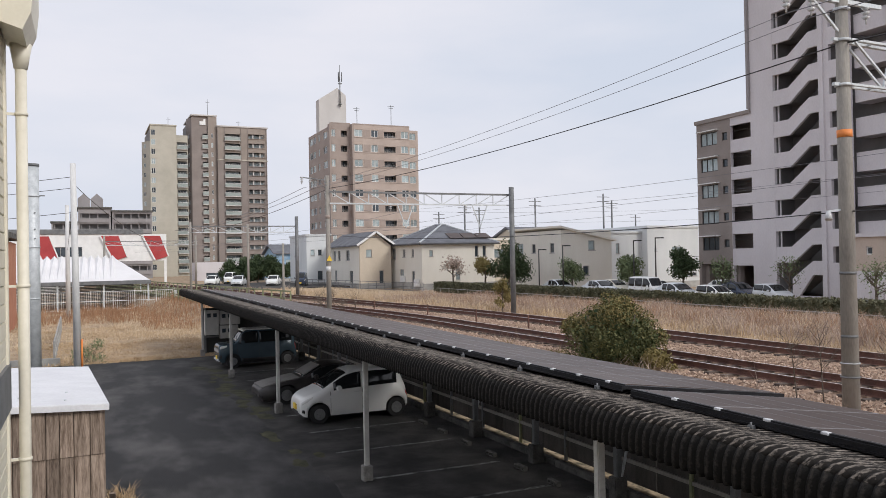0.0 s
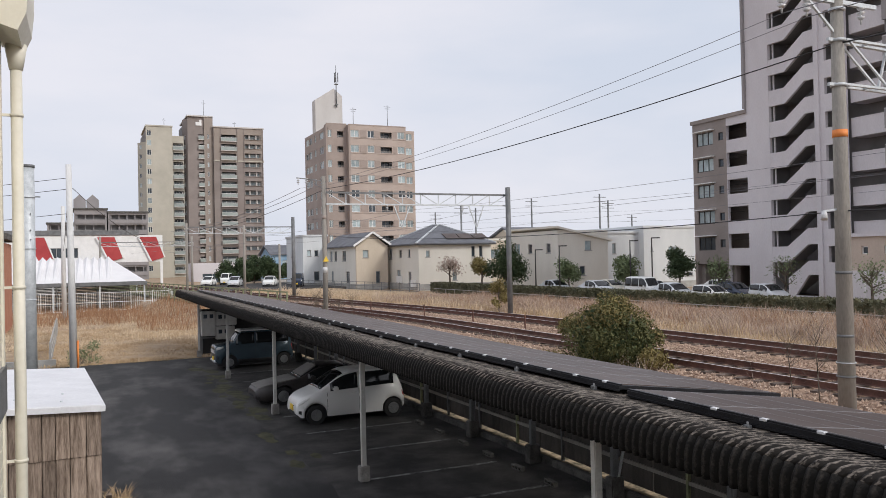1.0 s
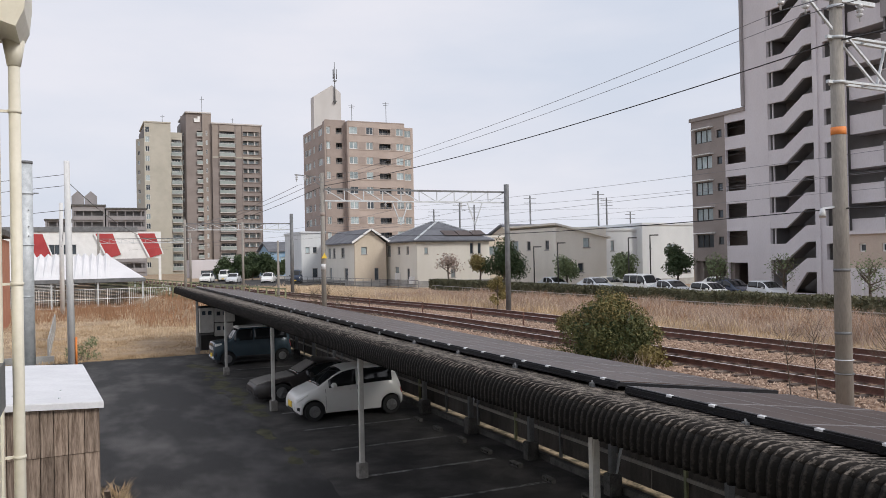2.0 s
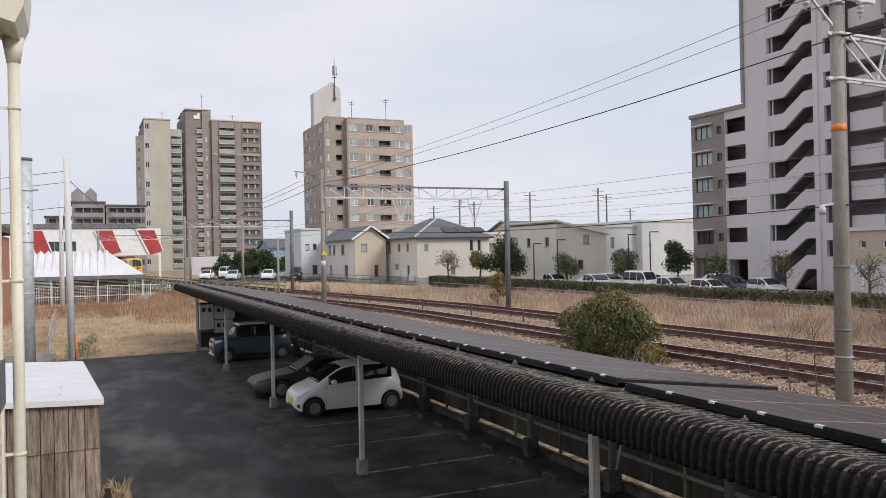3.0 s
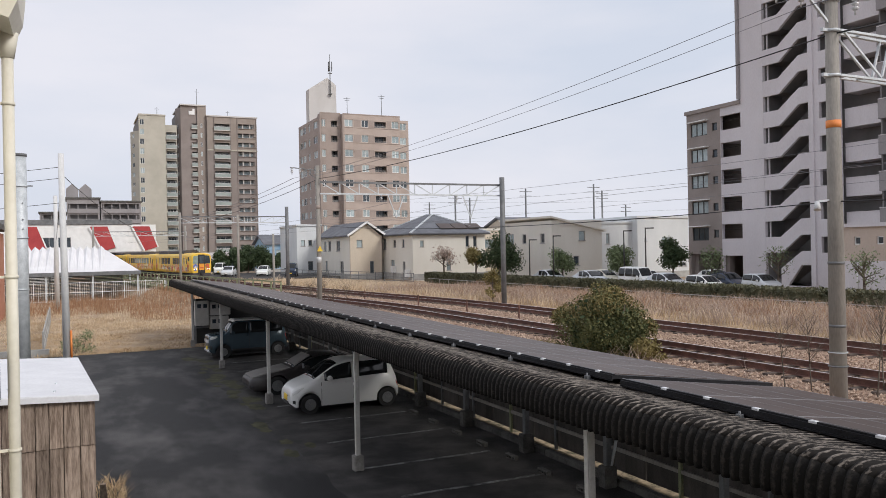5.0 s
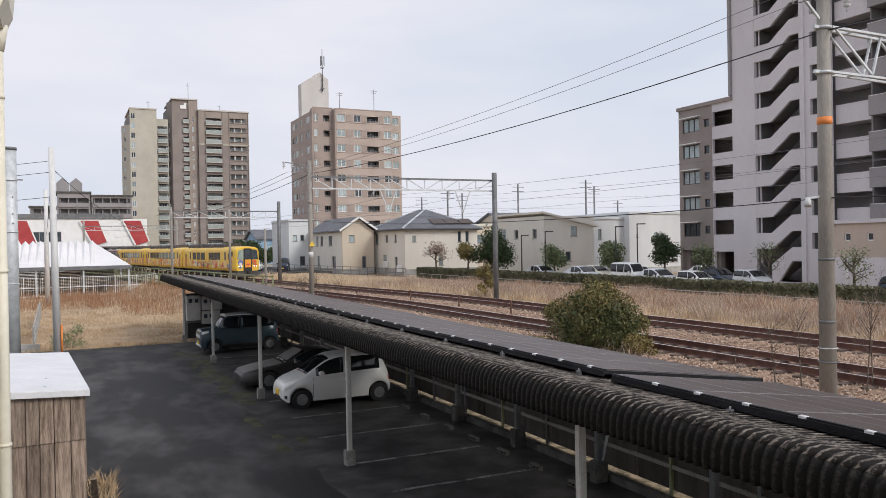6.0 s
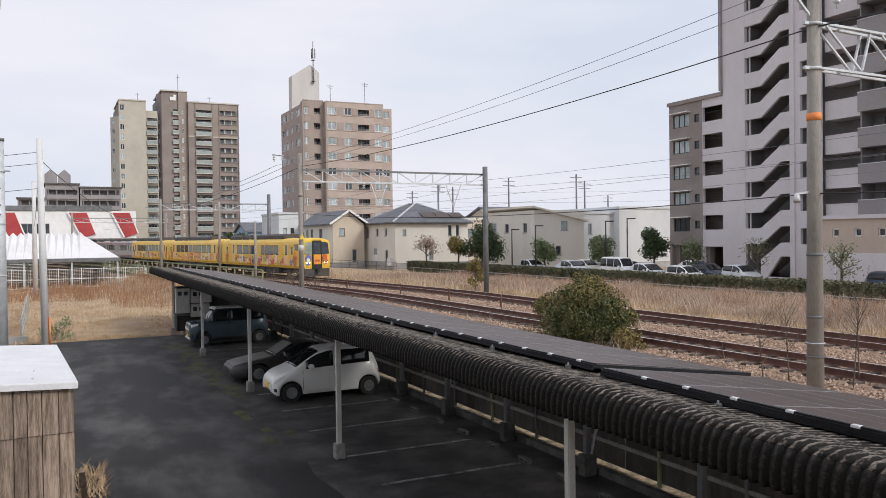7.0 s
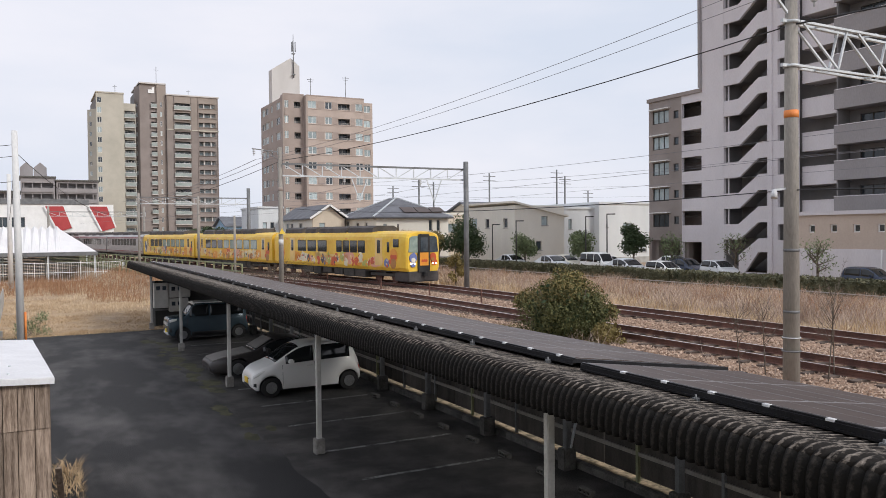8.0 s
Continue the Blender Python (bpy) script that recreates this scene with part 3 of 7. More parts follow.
def patch(parent, material, y, z, ry, rz, seed, x=-1.329):
    """A painted motif on the side: a plain ragged patch of colour."""
    bm = bmesh.new()
    r = random.Random(seed)
    pts = []
    for i in range(14):
        a = 2 * math.pi * i / 14
        k = r.uniform(0.75, 1.1)
        pts.append((x, y + ry * k * math.cos(a), max(z + rz * k * math.sin(a), 0.92)))
    plate(bm, pts, (0.02, 0, 0))
    return part("motif", bm, material, parent)


PAINTS = [mat("motif_" + n, c, tuple(v * 1.15 for v in c), 0.5, 0.4, bump=0) for n, c in (
    ("red", (0.58, 0.10, 0.04)), ("white", (0.72, 0.66, 0.52)), ("blue", (0.14, 0.18, 0.42)), ("orange", (0.76, 0.32, 0.04)), ("pink", (0.72, 0.36, 0.26)),
    ("brown", (0.40, 0.19, 0.06)), ("green", (0.42, 0.44, 0.12)), ("cream", (0.78, 0.54, 0.20)), ("pale_yellow", (0.80, 0.66, 0.36)), ("dark", (0.06, 0.05, 0.09)))]


def train_car(index):
    """One rail car, its front end at the origin and its length towards +y; x to the right of the line."""
    cab, steel = index == 0, index > 2
    car = thing("train_car", "stainless grey limited-express railcar with maroon stripe" if steel else
                ("yellow painted leading railcar with colourful motifs and lit headlamps" if cab else "yellow painted railcar with colourful motifs"), "train car", pose(0, 0, 0), "cars of the train")
    r = random.Random(30 + index)
    L, W = CAR, 1.32
    outline = [(-W, 1.02), (-W, 2.75), (-1.29, 2.95), (-1.18, 3.12), (-0.95, 3.23), (-0.5, 3.29), (0, 3.31), (0.5, 3.29), (0.95, 3.23), (1.18, 3.12), (1.29, 2.95), (W, 2.75), (W, 1.02), (1.2, 0.80), (-1.2, 0.80)]
    bm = bmesh.new()
    secs = [(0.0, 0.84, 0.95, 0), (0.10, 0.92, 0.97, 0), (0.45, 0.98, 0.99, 0), (1.2, 1.0, 1.0, 0), (L, 1.0, 1.0, 0)] if cab else [(0, 1, 1, 0), (L, 1, 1, 0)]
    rings = [[bm.verts.new((x * sx, y, 0.78 + (z - 0.78) * sz)) for x, z in outline] for y, sx, sz, _ in secs]
    for a, b in zip(rings, rings[1:]):
        for i in range(len(outline)):
            bm.faces.new((a[i], a[(i + 1) % len(a)], b[(i + 1) % len(a)], b[i]))
    bm.faces.new(rings[0][::-1])
    bm.faces.new(rings[-1])
    bmesh.ops.recalc_face_normals(bm, faces=bm.faces)
    body = part("body", bm, M_TRAINSTEEL if steel else M_YELLOW, car)
    # underframe and bogies
    bm = bmesh.new()
    box(bm, -1.15, 1.15, 1.2, L - 0.4, 0.72, 0.82)
    y = 5.2
    while y < L - 5.4:
        w = r.uniform(0.9, 1.9)
        box(bm, -1.2, 1.2, y, y + w, r.uniform(0.22, 0.36), 0.74, 0.03)
        y += w + r.uniform(0.1, 0.4)
    part("underframe", bm, M_TRAINDARK, car, "dark grimy underframe boxes")
    for yb in (3.2, L - 3.2):
        bm = bmesh.new()
        for s in (-1, 1):
            box(bm, s * 0.95 - 0.09, s * 0.95 + 0.09, yb - 1.6, yb + 1.6, 0.42, 0.62, 0.03)
        box(bm, -0.95, 0.95, yb - 0.3, yb + 0.3, 0.45, 0.72)
        bogie = part("bogie", bm, M_TRAINDARK, car)
        for yw in (yb - 1.05, yb + 1.05):
            bm = bmesh.new()
            for s in (-1, 1):
                rod(bm, (s * 0.58, yw, 0.43), (s * 0.72, yw, 0.43), 0.43, n=20)
            rod(bm, (-0.7, yw, 0.43), (0.7, yw, 0.43), 0.08)
            part("wheelset", bm, M_RAIL, bogie)
    # roof gear
    spans = ((4.6, 8.0), (8.3, 12.6), (13.2, 15.0), (15.6, 18.8)) if not steel else ((3, 6.5), (9, 12), (14.5, 17.5))
    for y0, y1 in spans:
        bm = bmesh.new()
        prism(bm, [(-1.0, 3.14), (1.0, 3.14), (0.92, 3.52), (0.65, 3.66), (-0.65, 3.66), (-0.92, 3.52)], y0, y1)
        for v in bm.verts:
            v.co = Vector((v.co.y, v.co.x, v.co.z))
        bmesh.ops.recalc_face_normals(bm, faces=bm.faces)
        part("roof_unit", bm, M_TRAINROOF, car, "dark grey roof equipment")
    bm = bmesh.new()
    rod(bm, (0.4, 3.6, 3.25), (0.4, 3.6, 3.75), 0.07)
    rod(bm, (-0.4, L - 1.0, 3.25), (-0.4, L - 1.0, 3.6), 0.09)
    part("roof_vent", bm, M_TRAINROOF, car)
    # gangway bellows to the next car
    bm = bmesh.new()
    for k in range(5):
        box(bm, -0.6, 0.6, L + k * 0.1, L + k * 0.1 + 0.07, 0.95, 3.0, 0.01)
    part("gangway", bm, M_BLACK, car, "black rubber gangway bellows")
    glass = M_CARGLASS
    # side windows and doors on both sides
    for side in (-1, 1):
        if cab:
            wins = [(5.05, 5.95), (6.15, 7.05), (7.25, 8.15), (8.35, 9.1), (10.7, 12.1), (12.45, 13.85), (14.2, 15.6)]
            doors = [(2.75, 3.65), (16.2, 17.1)]
            small = [(0.75, 1.40, 2.28, 2.78), (1.85, 2.15, 1.95, 2.6), (18.4, 18.8, 1.7, 2.5)]
        else:
            wins = [(3.4 + 1.72 * k, 4.75 + 1.72 * k) for k in range(8)]
            doors = [(1.5, 2.4), (17.6, 18.5)]
            small = [(0.6, 0.95, 1.7, 2.5), (19.2, 19.6, 1.7, 2.5)]
        for k, (y0, y1) in enumerate(wins):
            side_plate(car, "window", M_TRAINGLASS if index in (1, 2) and k < 5 else glass, y0, y1, 1.92, 2.64, side, "tinted train window")
            side_plate(car, "window_frame", M_TRAINROOF, y0 - 0.05, y1 + 0.05, 1.87, 2.69, side, "dark window seal", out=0.007)
        for y0, y1 in doors:
            d = side_plate(car, "door", M_TRAINSTEEL if steel else PAINTS[7], y0, y1, 1.10, 2.86, side, out=0.008)
            side_plate(d, "door_window", glass, y0 + 0.25, y1 - 0.25, 1.88, 2.72, side, r=0.04, out=0.016)
        for y0, y1, z0, z1 in small:
            side_plate(car, "window", glass, y0, y1, z0, z1, side, r=0.04)
        if steel:
            side_plate(car, "stripe", M_MAROON, 0.1, L - 0.1, 2.78, 2.92, side, "maroon stripe", r=0.02)
            side_plate(car, "stripe", M_MAROON, 0.1, L - 0.1, 1.08, 1.16, side, "maroon stripe", r=0.02)
    if not steel:
        # pale and orange washes, then round motifs and small strewn patches, all plain shapes
        for k in range(14):
            patch(car, PAINTS[r.choice((7, 8, 8, 3, 4, 3))], r.uniform(2.5, L - 2), r.uniform(1.25, 1.6), r.uniform(0.5, 1.2), r.uniform(0.25, 0.4), r.random(), -1.3245)
        for cy in ((1.35, 18.6) if cab else (1.0, 10.4, 18.9)):
            for dy, dz, q, m, x in ((0, 0.12, 0.46, PAINTS[3], -1.328), (0.05, -0.34, 0.36, PAINTS[5], -1.329), (-0.22, 0.05, 0.16, PAINTS[0], -1.334), (0.22, 0.05, 0.16, PAINTS[0], -1.334), (0, 0.06, 0.13, PAINTS[0], -1.337), (0.42, -0.25, 0.16, PAINTS[0], -1.332)) if index != 2 or cy < 5 else (
                    (0, 0.25, 0.62, PAINTS[1], -1.328), (0.25, 0.35, 0.36, PAINTS[2], -1.331), (-0.2, 0.1, 0.3, PAINTS[9], -1.331), (0.1, -0.3, 0.25, PAINTS[2], -1.333)):
                bm = bmesh.new()
                plate(bm, [(x, cy + dy + q * math.cos(a * math.pi / 9), max(1.62 + dz + q * math.sin(a * math.pi / 9), 0.95)) for a in range(18)], (0.02, 0, 0))
                part("motif", bm, m, car)
        y = 2.2
        while y < L - 2.2:
            ry = r.uniform(0.14, 0.34)
            z = r.uniform(1.15, 1.62)
            if not any(a - 0.2 < y < b + 0.2 for a, b in doors):
                main = patch(car, PAINTS[r.choice((0, 0, 5, 1, 1, 4, 6, 9, 2) if cab else (3, 7, 5, 1, 4, 6, 8, 3))], y, z, ry, ry * r.uniform(0.9, 1.6), r.random(), -1.331)
                for _ in range(3):
                    bm = bmesh.new()
                    cy, cz, q = y + r.uniform(-ry, ry) * 0.9, z + r.uniform(-0.2, 0.2), r.uniform(0.04, 0.11)
                    plate(bm, [(-1.338, cy + q * r.uniform(0.6, 1.4) * math.cos(a), max(cz + q * r.uniform(0.6, 1.5) * math.sin(a), 0.95)) for a in (0, 0.8, 1.6, 2.4, 3.2, 4.0, 4.8, 5.5)], (0.015, 0, 0))
                    part("spot", bm, PAINTS[r.choice((0, 7, 1, 3, 5, 9, 8))], main)
            y += ry * r.uniform(1.5, 2.6)
        for k in range(7):
            patch(car, PAINTS[r.choice((7, 8, 3, 4))], r.uniform(4, L - 1), r.uniform(2.74, 2.80), r.uniform(0.1, 0.35), 0.06, r.random())
    if not cab:
        return car
    # the cab end

    def front(name, material, pts, label="", out=0.03, parent=None):
        bm = bmesh.new()
        plate(bm, [(x, -out - 0.02, z) for x, z in pts], (0, out + 0.12, 0))
        return part(name, bm, material, parent or car, label)

    front("windscreen", M_TRAINGLASS, [(-1.08, 1.98), (-0.42, 1.94), (-0.42, 2.96), (-0.80, 2.95), (-0.98, 2.86)], "grey-green cab windscreen")
    front("windscreen", M_GLASS, [(0.42, 1.94), (1.08, 1.98), (0.98, 2.86), (0.80, 2.95), (0.42, 2.96)], "dark cab windscreen")
    gw = front("gangway_door", M_BLACK, [(-0.42, 0.75), (0.42, 0.75), (0.42, 2.98), (0.32, 3.08), (-0.32, 3.08), (-0.42, 2.98)], "black-framed front gangway door", 0.09)
    front("door_panel", PAINTS[3], [(-0.31, 1.15), (0.31, 1.15), (0.31, 1.95), (-0.31, 1.95)], "", 0.11, gw)
    front("door_window", M_GLASS, [(-0.26, 2.02), (0.26, 2.02), (0.26, 2.88), (-0.26, 2.88)], "", 0.11, gw)
    def disc(x, z, q, m, out, squash=1.0):
        front("motif", m, [(x + q * math.cos(a * math.pi / 8), z + q * squash * math.sin(a * math.pi / 8)) for a in range(16)], "", out)

    # plain round patches of colour on the end
    for x, z, q, m, out, sq in ((-0.76, 1.62, 0.27, PAINTS[2], 0.05, 1.1), (-0.76, 1.50, 0.15, PAINTS[1], 0.06, 1.0), (-0.78, 1.18, 0.16, PAINTS[2], 0.055, 0.8), (-0.70, 1.84, 0.06, PAINTS[2], 0.055, 2.0),
                                (0.0, 1.50, 0.25, PAINTS[3], 0.12, 1.05), (-0.13, 1.44, 0.09, PAINTS[0], 0.13, 1.0), (0.13, 1.44, 0.09, PAINTS[0], 0.13, 1.0), (0.0, 1.46, 0.08, PAINTS[0], 0.135, 1.0),
                                (0.70, 1.66, 0.22, PAINTS[0], 0.05, 1.2), (0.78, 1.36, 0.20, PAINTS[0], 0.055, 1.0), (0.66, 1.52, 0.12, PAINTS[5], 0.06, 1.0)):
        disc(x, z, q, m, out, sq)
    for x in (-0.9, -0.66, 0.66, 0.9):
        bm = bmesh.new()
        rod(bm, (x, -0.1, 1.28), (x, 0.08, 1.28), 0.055, n=12)
        part("headlamp", bm, M_HEADLAMP, car, "lit round headlamp")
    bm = bmesh.new()
    vs = box(bm, -1.12, 1.12, -0.06, 1.6, 0.16, 0.80, 0.06)
    part("skirt", bm, M_TRAINROOF, car, "dark grey front skirt")
    bm = bmesh.new()
    box(bm, -0.14, 0.14, -0.38, 0.0, 0.5, 0.78, 0.04)
    part("coupler", bm, M_BLACK, car)
    return car
TRAIN = [train_car(i) for i in range(6)]

# ---- apartment block beside the line, with its open stair tower ----
AX, AY, STOREY = 55.0, 60.8, 2.72


def west(u, z=0.0, x=AX, y0=AY):
    """A wall frame that faces -x; u runs from y0 towards smaller y."""
    return pose(x, y0 - u, z, 0, 0, -90)


apartment = thing("apartment_block", "pinkish grey apartment block with open zigzag stair tower", "apartment building", pose(0, 0, 0))
# brown wing of five storeys
WL = 7.0
lows = [4.9 + 2.52 * i for i in range(5)]
holes = [(0.55, 2.75, z, z + 1.25) for z in lows] + [(3.4, 4.05, z + 0.25, z + 1.0) for z in lows]
f = face(apartment, "wing_wall", west(0), 4.45, 17.2, [(0.3, 4.2, 0.9, 3.6)] + holes, M_APTBROWN)
for i, z in enumerate(lows):
    window(f, 0.55, z, 2.2, 1.25, glass=M_CURTAIN if i else M_GLASS, frame_mat=M_DARKFRAME, leaves=3)
    window(f, 3.4, z + 0.25, 0.65, 0.75, frame_mat=M_DARKFRAME, leaves=1)
    bm = bmesh.new()
    box(bm, 0.4, 2.95, -0.45, 0.02, z + 1.34, z + 1.42)
    part("window_hood", bm, M_WHITE, f, "pale window hood")
g = face(apartment, "balcony_wall", west(4.45), WL - 4.45, 17.2, [(0.04, 2.5, z + 0.12, z + 1.46) for z in lows] + [(0.1, 2.48, 0.9, 3.45)], M_APT)
for z in lows:
    bm = bmesh.new()
    box(bm, 0.2, 2.5, 0.3, 2.2, z - 1.05, z - 0.85)
    part("balcony_slab", bm, M_APT, g)
    window(g, 0.5, z - 0.7, 1.7, 2.1, y=2.15, frame_mat=M_DARKFRAME)
    bm = bmesh.new()
    rod(bm, (0.22, 0.1, z + 0.95), (2.5, 0.1, z + 0.95), 0.025, n=6)
    part("handrail", bm, M_DARKFRAME, g)
bm = bmesh.new()
box(bm, AX + 2.25, AX + 11, AY - WL, AY - 0.3, 3.7, 17.0)
box(bm, AX + 0.3, AX + 11, AY - 0.3, AY, 0.9, 17.2)
box(bm, AX + 7, AX + 11, AY - WL, AY - 0.3, 0.9, 3.7)
part("core", bm, M_APTBROWN, apartment)
bm = bmesh.new()
box(bm, AX - 0.15, AX + 11, AY - WL, AY + 0.15, 17.2, 17.55)
part("wing_roof", bm, M_APTBROWN, apartment)
for u in (0.3, 4.3):
    bm = bmesh.new()
    box(bm, AX + 0.5, AX + 1.1, AY - u - 0.5, AY - u, 0.9, 3.75)
    part("pillar", bm, M_APTBROWN, apartment)
# stair tower: piers and zigzag parapets
TOPZ = 33.0
stair = part("stair_tower", facade(10.2, TOPZ, [(2.56, 7.38, 0.9, TOPZ - 2)] + [(8.3, 9.8, 3.67 + STOREY * i, 4.98 + STOREY * i) for i in range(10)]), M_APT, apartment, "pale grey rendered stair tower", west(WL))
for i in range(-1, 11):
    b = 5.06 + STOREY * i
    lo, hi, rise = b - 1.36, b, 1.48
    pts = [(2.56, lo), (4.28, lo), (6.3, lo + rise), (7.38, lo + rise), (7.38, hi + rise), (6.34, hi + rise), (4.2, hi), (2.56, hi)]
    if i == -1:
        pts = [(4.2, 0.9), (4.9, 0.9), (6.3, lo + rise + 0.2), (7.38, lo + rise + 0.2), (7.38, hi + rise), (6.34, hi + rise), (4.2, hi)]
    bm = bmesh.new()
    prism(bm, pts, 0.02, 0.28)
    for v in bm.verts:
        v.co = Vector((v.co.y, v.co.x, v.co.z))
    bmesh.ops.recalc_face_normals(bm, faces=bm.faces)
    part("stair_parapet", bm, M_APT, stair)
    bm = bmesh.new()
    bar(bm, (4.2, 1.1, b - 1.1), (6.34, 1.1, b + rise - 1.1), 1.6, 0.18)
    box(bm, 2.56, 4.2, 0.3, 2.2, b - 1.2, b - 1.02)
    box(bm, 6.3, 7.38, 0.3, 2.2, b + rise - 1.2, b + rise - 1.02)
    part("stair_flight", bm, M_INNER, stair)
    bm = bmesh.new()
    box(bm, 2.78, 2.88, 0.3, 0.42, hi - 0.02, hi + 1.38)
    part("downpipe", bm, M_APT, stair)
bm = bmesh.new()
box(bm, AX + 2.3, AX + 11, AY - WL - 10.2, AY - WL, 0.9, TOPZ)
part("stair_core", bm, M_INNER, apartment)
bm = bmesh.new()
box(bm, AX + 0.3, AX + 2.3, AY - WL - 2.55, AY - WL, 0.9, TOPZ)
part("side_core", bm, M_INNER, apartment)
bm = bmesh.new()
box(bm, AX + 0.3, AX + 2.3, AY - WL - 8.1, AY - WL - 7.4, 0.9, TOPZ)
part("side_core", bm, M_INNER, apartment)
bm = bmesh.new()
box(bm, AX - 0.25, AX + 0.35, AY - WL + 0.02, AY - WL + 0.25, 17.6, TOPZ)
part("edge_pier", bm, M_APTDARK, apartment)
bm = bmesh.new()
box(bm, AX - 0.16, AX, AY - WL - 7.84, AY - WL - 7.4, 0.9, TOPZ)
part("corner_pier", bm, M_APT, apartment)
# balconies: a pale recessed bay and a long dark one
for u0, u1, x, material, base, tag in ((17.2, 20.4, AX + 0.6, M_APT, 4.1, "pale"), (20.4, 47.0, AX + 0.1, M_APTDARK, 4.3, "dark")):
    n = 11
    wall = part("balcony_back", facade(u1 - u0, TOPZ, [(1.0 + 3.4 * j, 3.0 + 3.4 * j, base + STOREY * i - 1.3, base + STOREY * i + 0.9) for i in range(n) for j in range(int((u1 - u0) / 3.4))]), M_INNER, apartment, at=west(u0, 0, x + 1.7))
    for i in range(n):
        z = base + STOREY * i
        for j in range(int((u1 - u0) / 3.4)):
            window(wall, 1.0 + 3.4 * j, z - 1.3, 2.0, 2.2, frame_mat=M_DARKFRAME)
        bm = bmesh.new()
        box(bm, 0, u1 - u0, 0, 0.16, z - 1.45, z)
        box(bm, 0, u1 - u0, 0.16, 1.7, z - 1.45, z - 1.27)
        b = part("balcony", bm, material, apartment, at=west(u0, 0, x))
        bm = bmesh.new()
        box(bm, 0, u1 - u0, -0.03, 0.2, z + 0.004, z + 0.06)
        part("coping", bm, M_APT, b)
        if tag == "dark":
            for u in (0.05, 6.7, 13.4, 20.1):
                bm = bmesh.new()
                box(bm, u, u + 0.12, 0.25, 1.68, z, z + STOREY - 1.46)
                part("partition", bm, M_INNER, b)
bm = bmesh.new()
box(bm, AX + 2.6, AX + 12, AY - 47, AY - 17.2, 0.9, TOPZ)
part("main_core", bm, M_APTDARK, apartment)
# low annex wall
annex = thing("low_annex", "low tan annex with small square windows", "building", pose(0, 0, 0))
holes = [(1.88 + 1.65 * i, 2.36 + 1.65 * i, 4.33, 4.87) for i in range(12)]
w = face(annex, "wall", west(0, 0, 47.2, 38.4), 24, 5.5, holes, M_ANNEX)
for i, q in enumerate(holes):
    window(w, q[0], q[2], 0.48, 0.54, frame_mat=M_WHITE, leaves=1)
bm = bmesh.new()
box(bm, -0.1, 24, -0.08, 0, 0.6, 3.25)
low = part("lower_wall", bm, M_APT, w)
for u in (2.2, 7.2, 12.2, 17):
    bm = bmesh.new()
    rod(bm, (u, -0.14, 0.7), (u, -0.14, 3.25), 0.05)
    part("downpipe", bm, M_WHITE, w)
bm = bmesh.new()
box(bm, -0.15, 24, -0.2, 6.0, 5.5, 5.75)
part("roof", bm, M_APT, w)
bm = bmesh.new()
box(bm, 0, 24, 0.3, 6, 0.9, 5.5)
part("core", bm, M_ANNEX, w)

# ---- tan tower ----
tan = thing("apartment_tower", "tan tiled apartment tower with pale penthouse and mast", "apartment building", pose(0, 0, 0))
TZ = [28.6 - 2.95 * i for i in range(9, -1, -1)]


def tan_face(at, w, cols, shades, top=31.3):
    holes = [(c[0], c[1], z + 0.35, z + (1.55 if c[2] == "b" else 1.75)) for c in cols for z in TZ]
    f = face(tan, "wall", at, w, top, holes, shades)
    for c in cols:
        for i, z in enumerate(TZ):
            if c[2] == "b":
                window(f, c[0] + 0.1, z - 0.6, c[1] - c[0] - 0.2, 2.2, y=1.35, leaves=2)
                bm = bmesh.new()
                for k in range(2):
                    box(bm, c[0], c[1], 0.05, 0.09, z + 0.45 + 0.2 * k, z + 0.5 + 0.2 * k)
                part("balcony_rail", bm, M_FRAME, f)
            else:
                window(f, c[0], z + 0.35, c[1] - c[0], 1.4, glass=M_CURTAIN if (i * 3 + int(c[0])) % 5 else M_GLASS, frame_mat=M_WHITE)
    return f


tan_face(pose(48.4, 149, 0), 11.9, [(0.25, 1.95, "w"), (3.75, 5.15, "w"), (6.45, 8.9, "b"), (10.1, 11.6, "w")], M_TAN)
tan_face(pose(60.3, 150.4, 0), 2.4, [(0.5, 1.9, "w")], M_TAN, 30.9)
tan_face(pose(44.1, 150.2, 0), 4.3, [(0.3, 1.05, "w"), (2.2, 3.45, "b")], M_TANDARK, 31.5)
# the side wall is darker by colour, standing for its shaded face
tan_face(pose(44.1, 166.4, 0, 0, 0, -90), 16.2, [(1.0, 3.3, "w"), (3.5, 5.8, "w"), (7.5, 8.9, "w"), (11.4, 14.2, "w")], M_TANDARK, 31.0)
bm = bmesh.new()
box(bm, 45.8, 62.6, 151.9, 166, 0.5, 30.45)
box(bm, 44.4, 45.8, 163, 166.3, 0.5, 30.6)
box(bm, 44.42, 45.2, 150.6, 151.4, 0.5, 30.6)
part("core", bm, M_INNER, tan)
bm = bmesh.new()
for z in TZ:
    box(bm, 44.5, 62.5, 150.55, 152.0, z - 0.95, z - 0.75)
    box(bm, 44.5, 46.0, 152.0, 166.0, z - 0.95, z - 0.75)
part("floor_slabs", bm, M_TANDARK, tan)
bm = bmesh.new()
box(bm, 44.42, 60.3, 150.55, 166.2, 30.6, 30.9)
box(bm, 60.3, 62.6, 150.75, 166.2, 30.5, 30.7)
part("roof", bm, M_CONC, tan)
for x, y in ((48.2, 148.9), (43.95, 150.05)):
    bm = bmesh.new()
    box(bm, x, x + 0.36, y, y + 1.3, 0.5, 31.4)
    part("corner_pier", bm, M_TANDARK, tan)
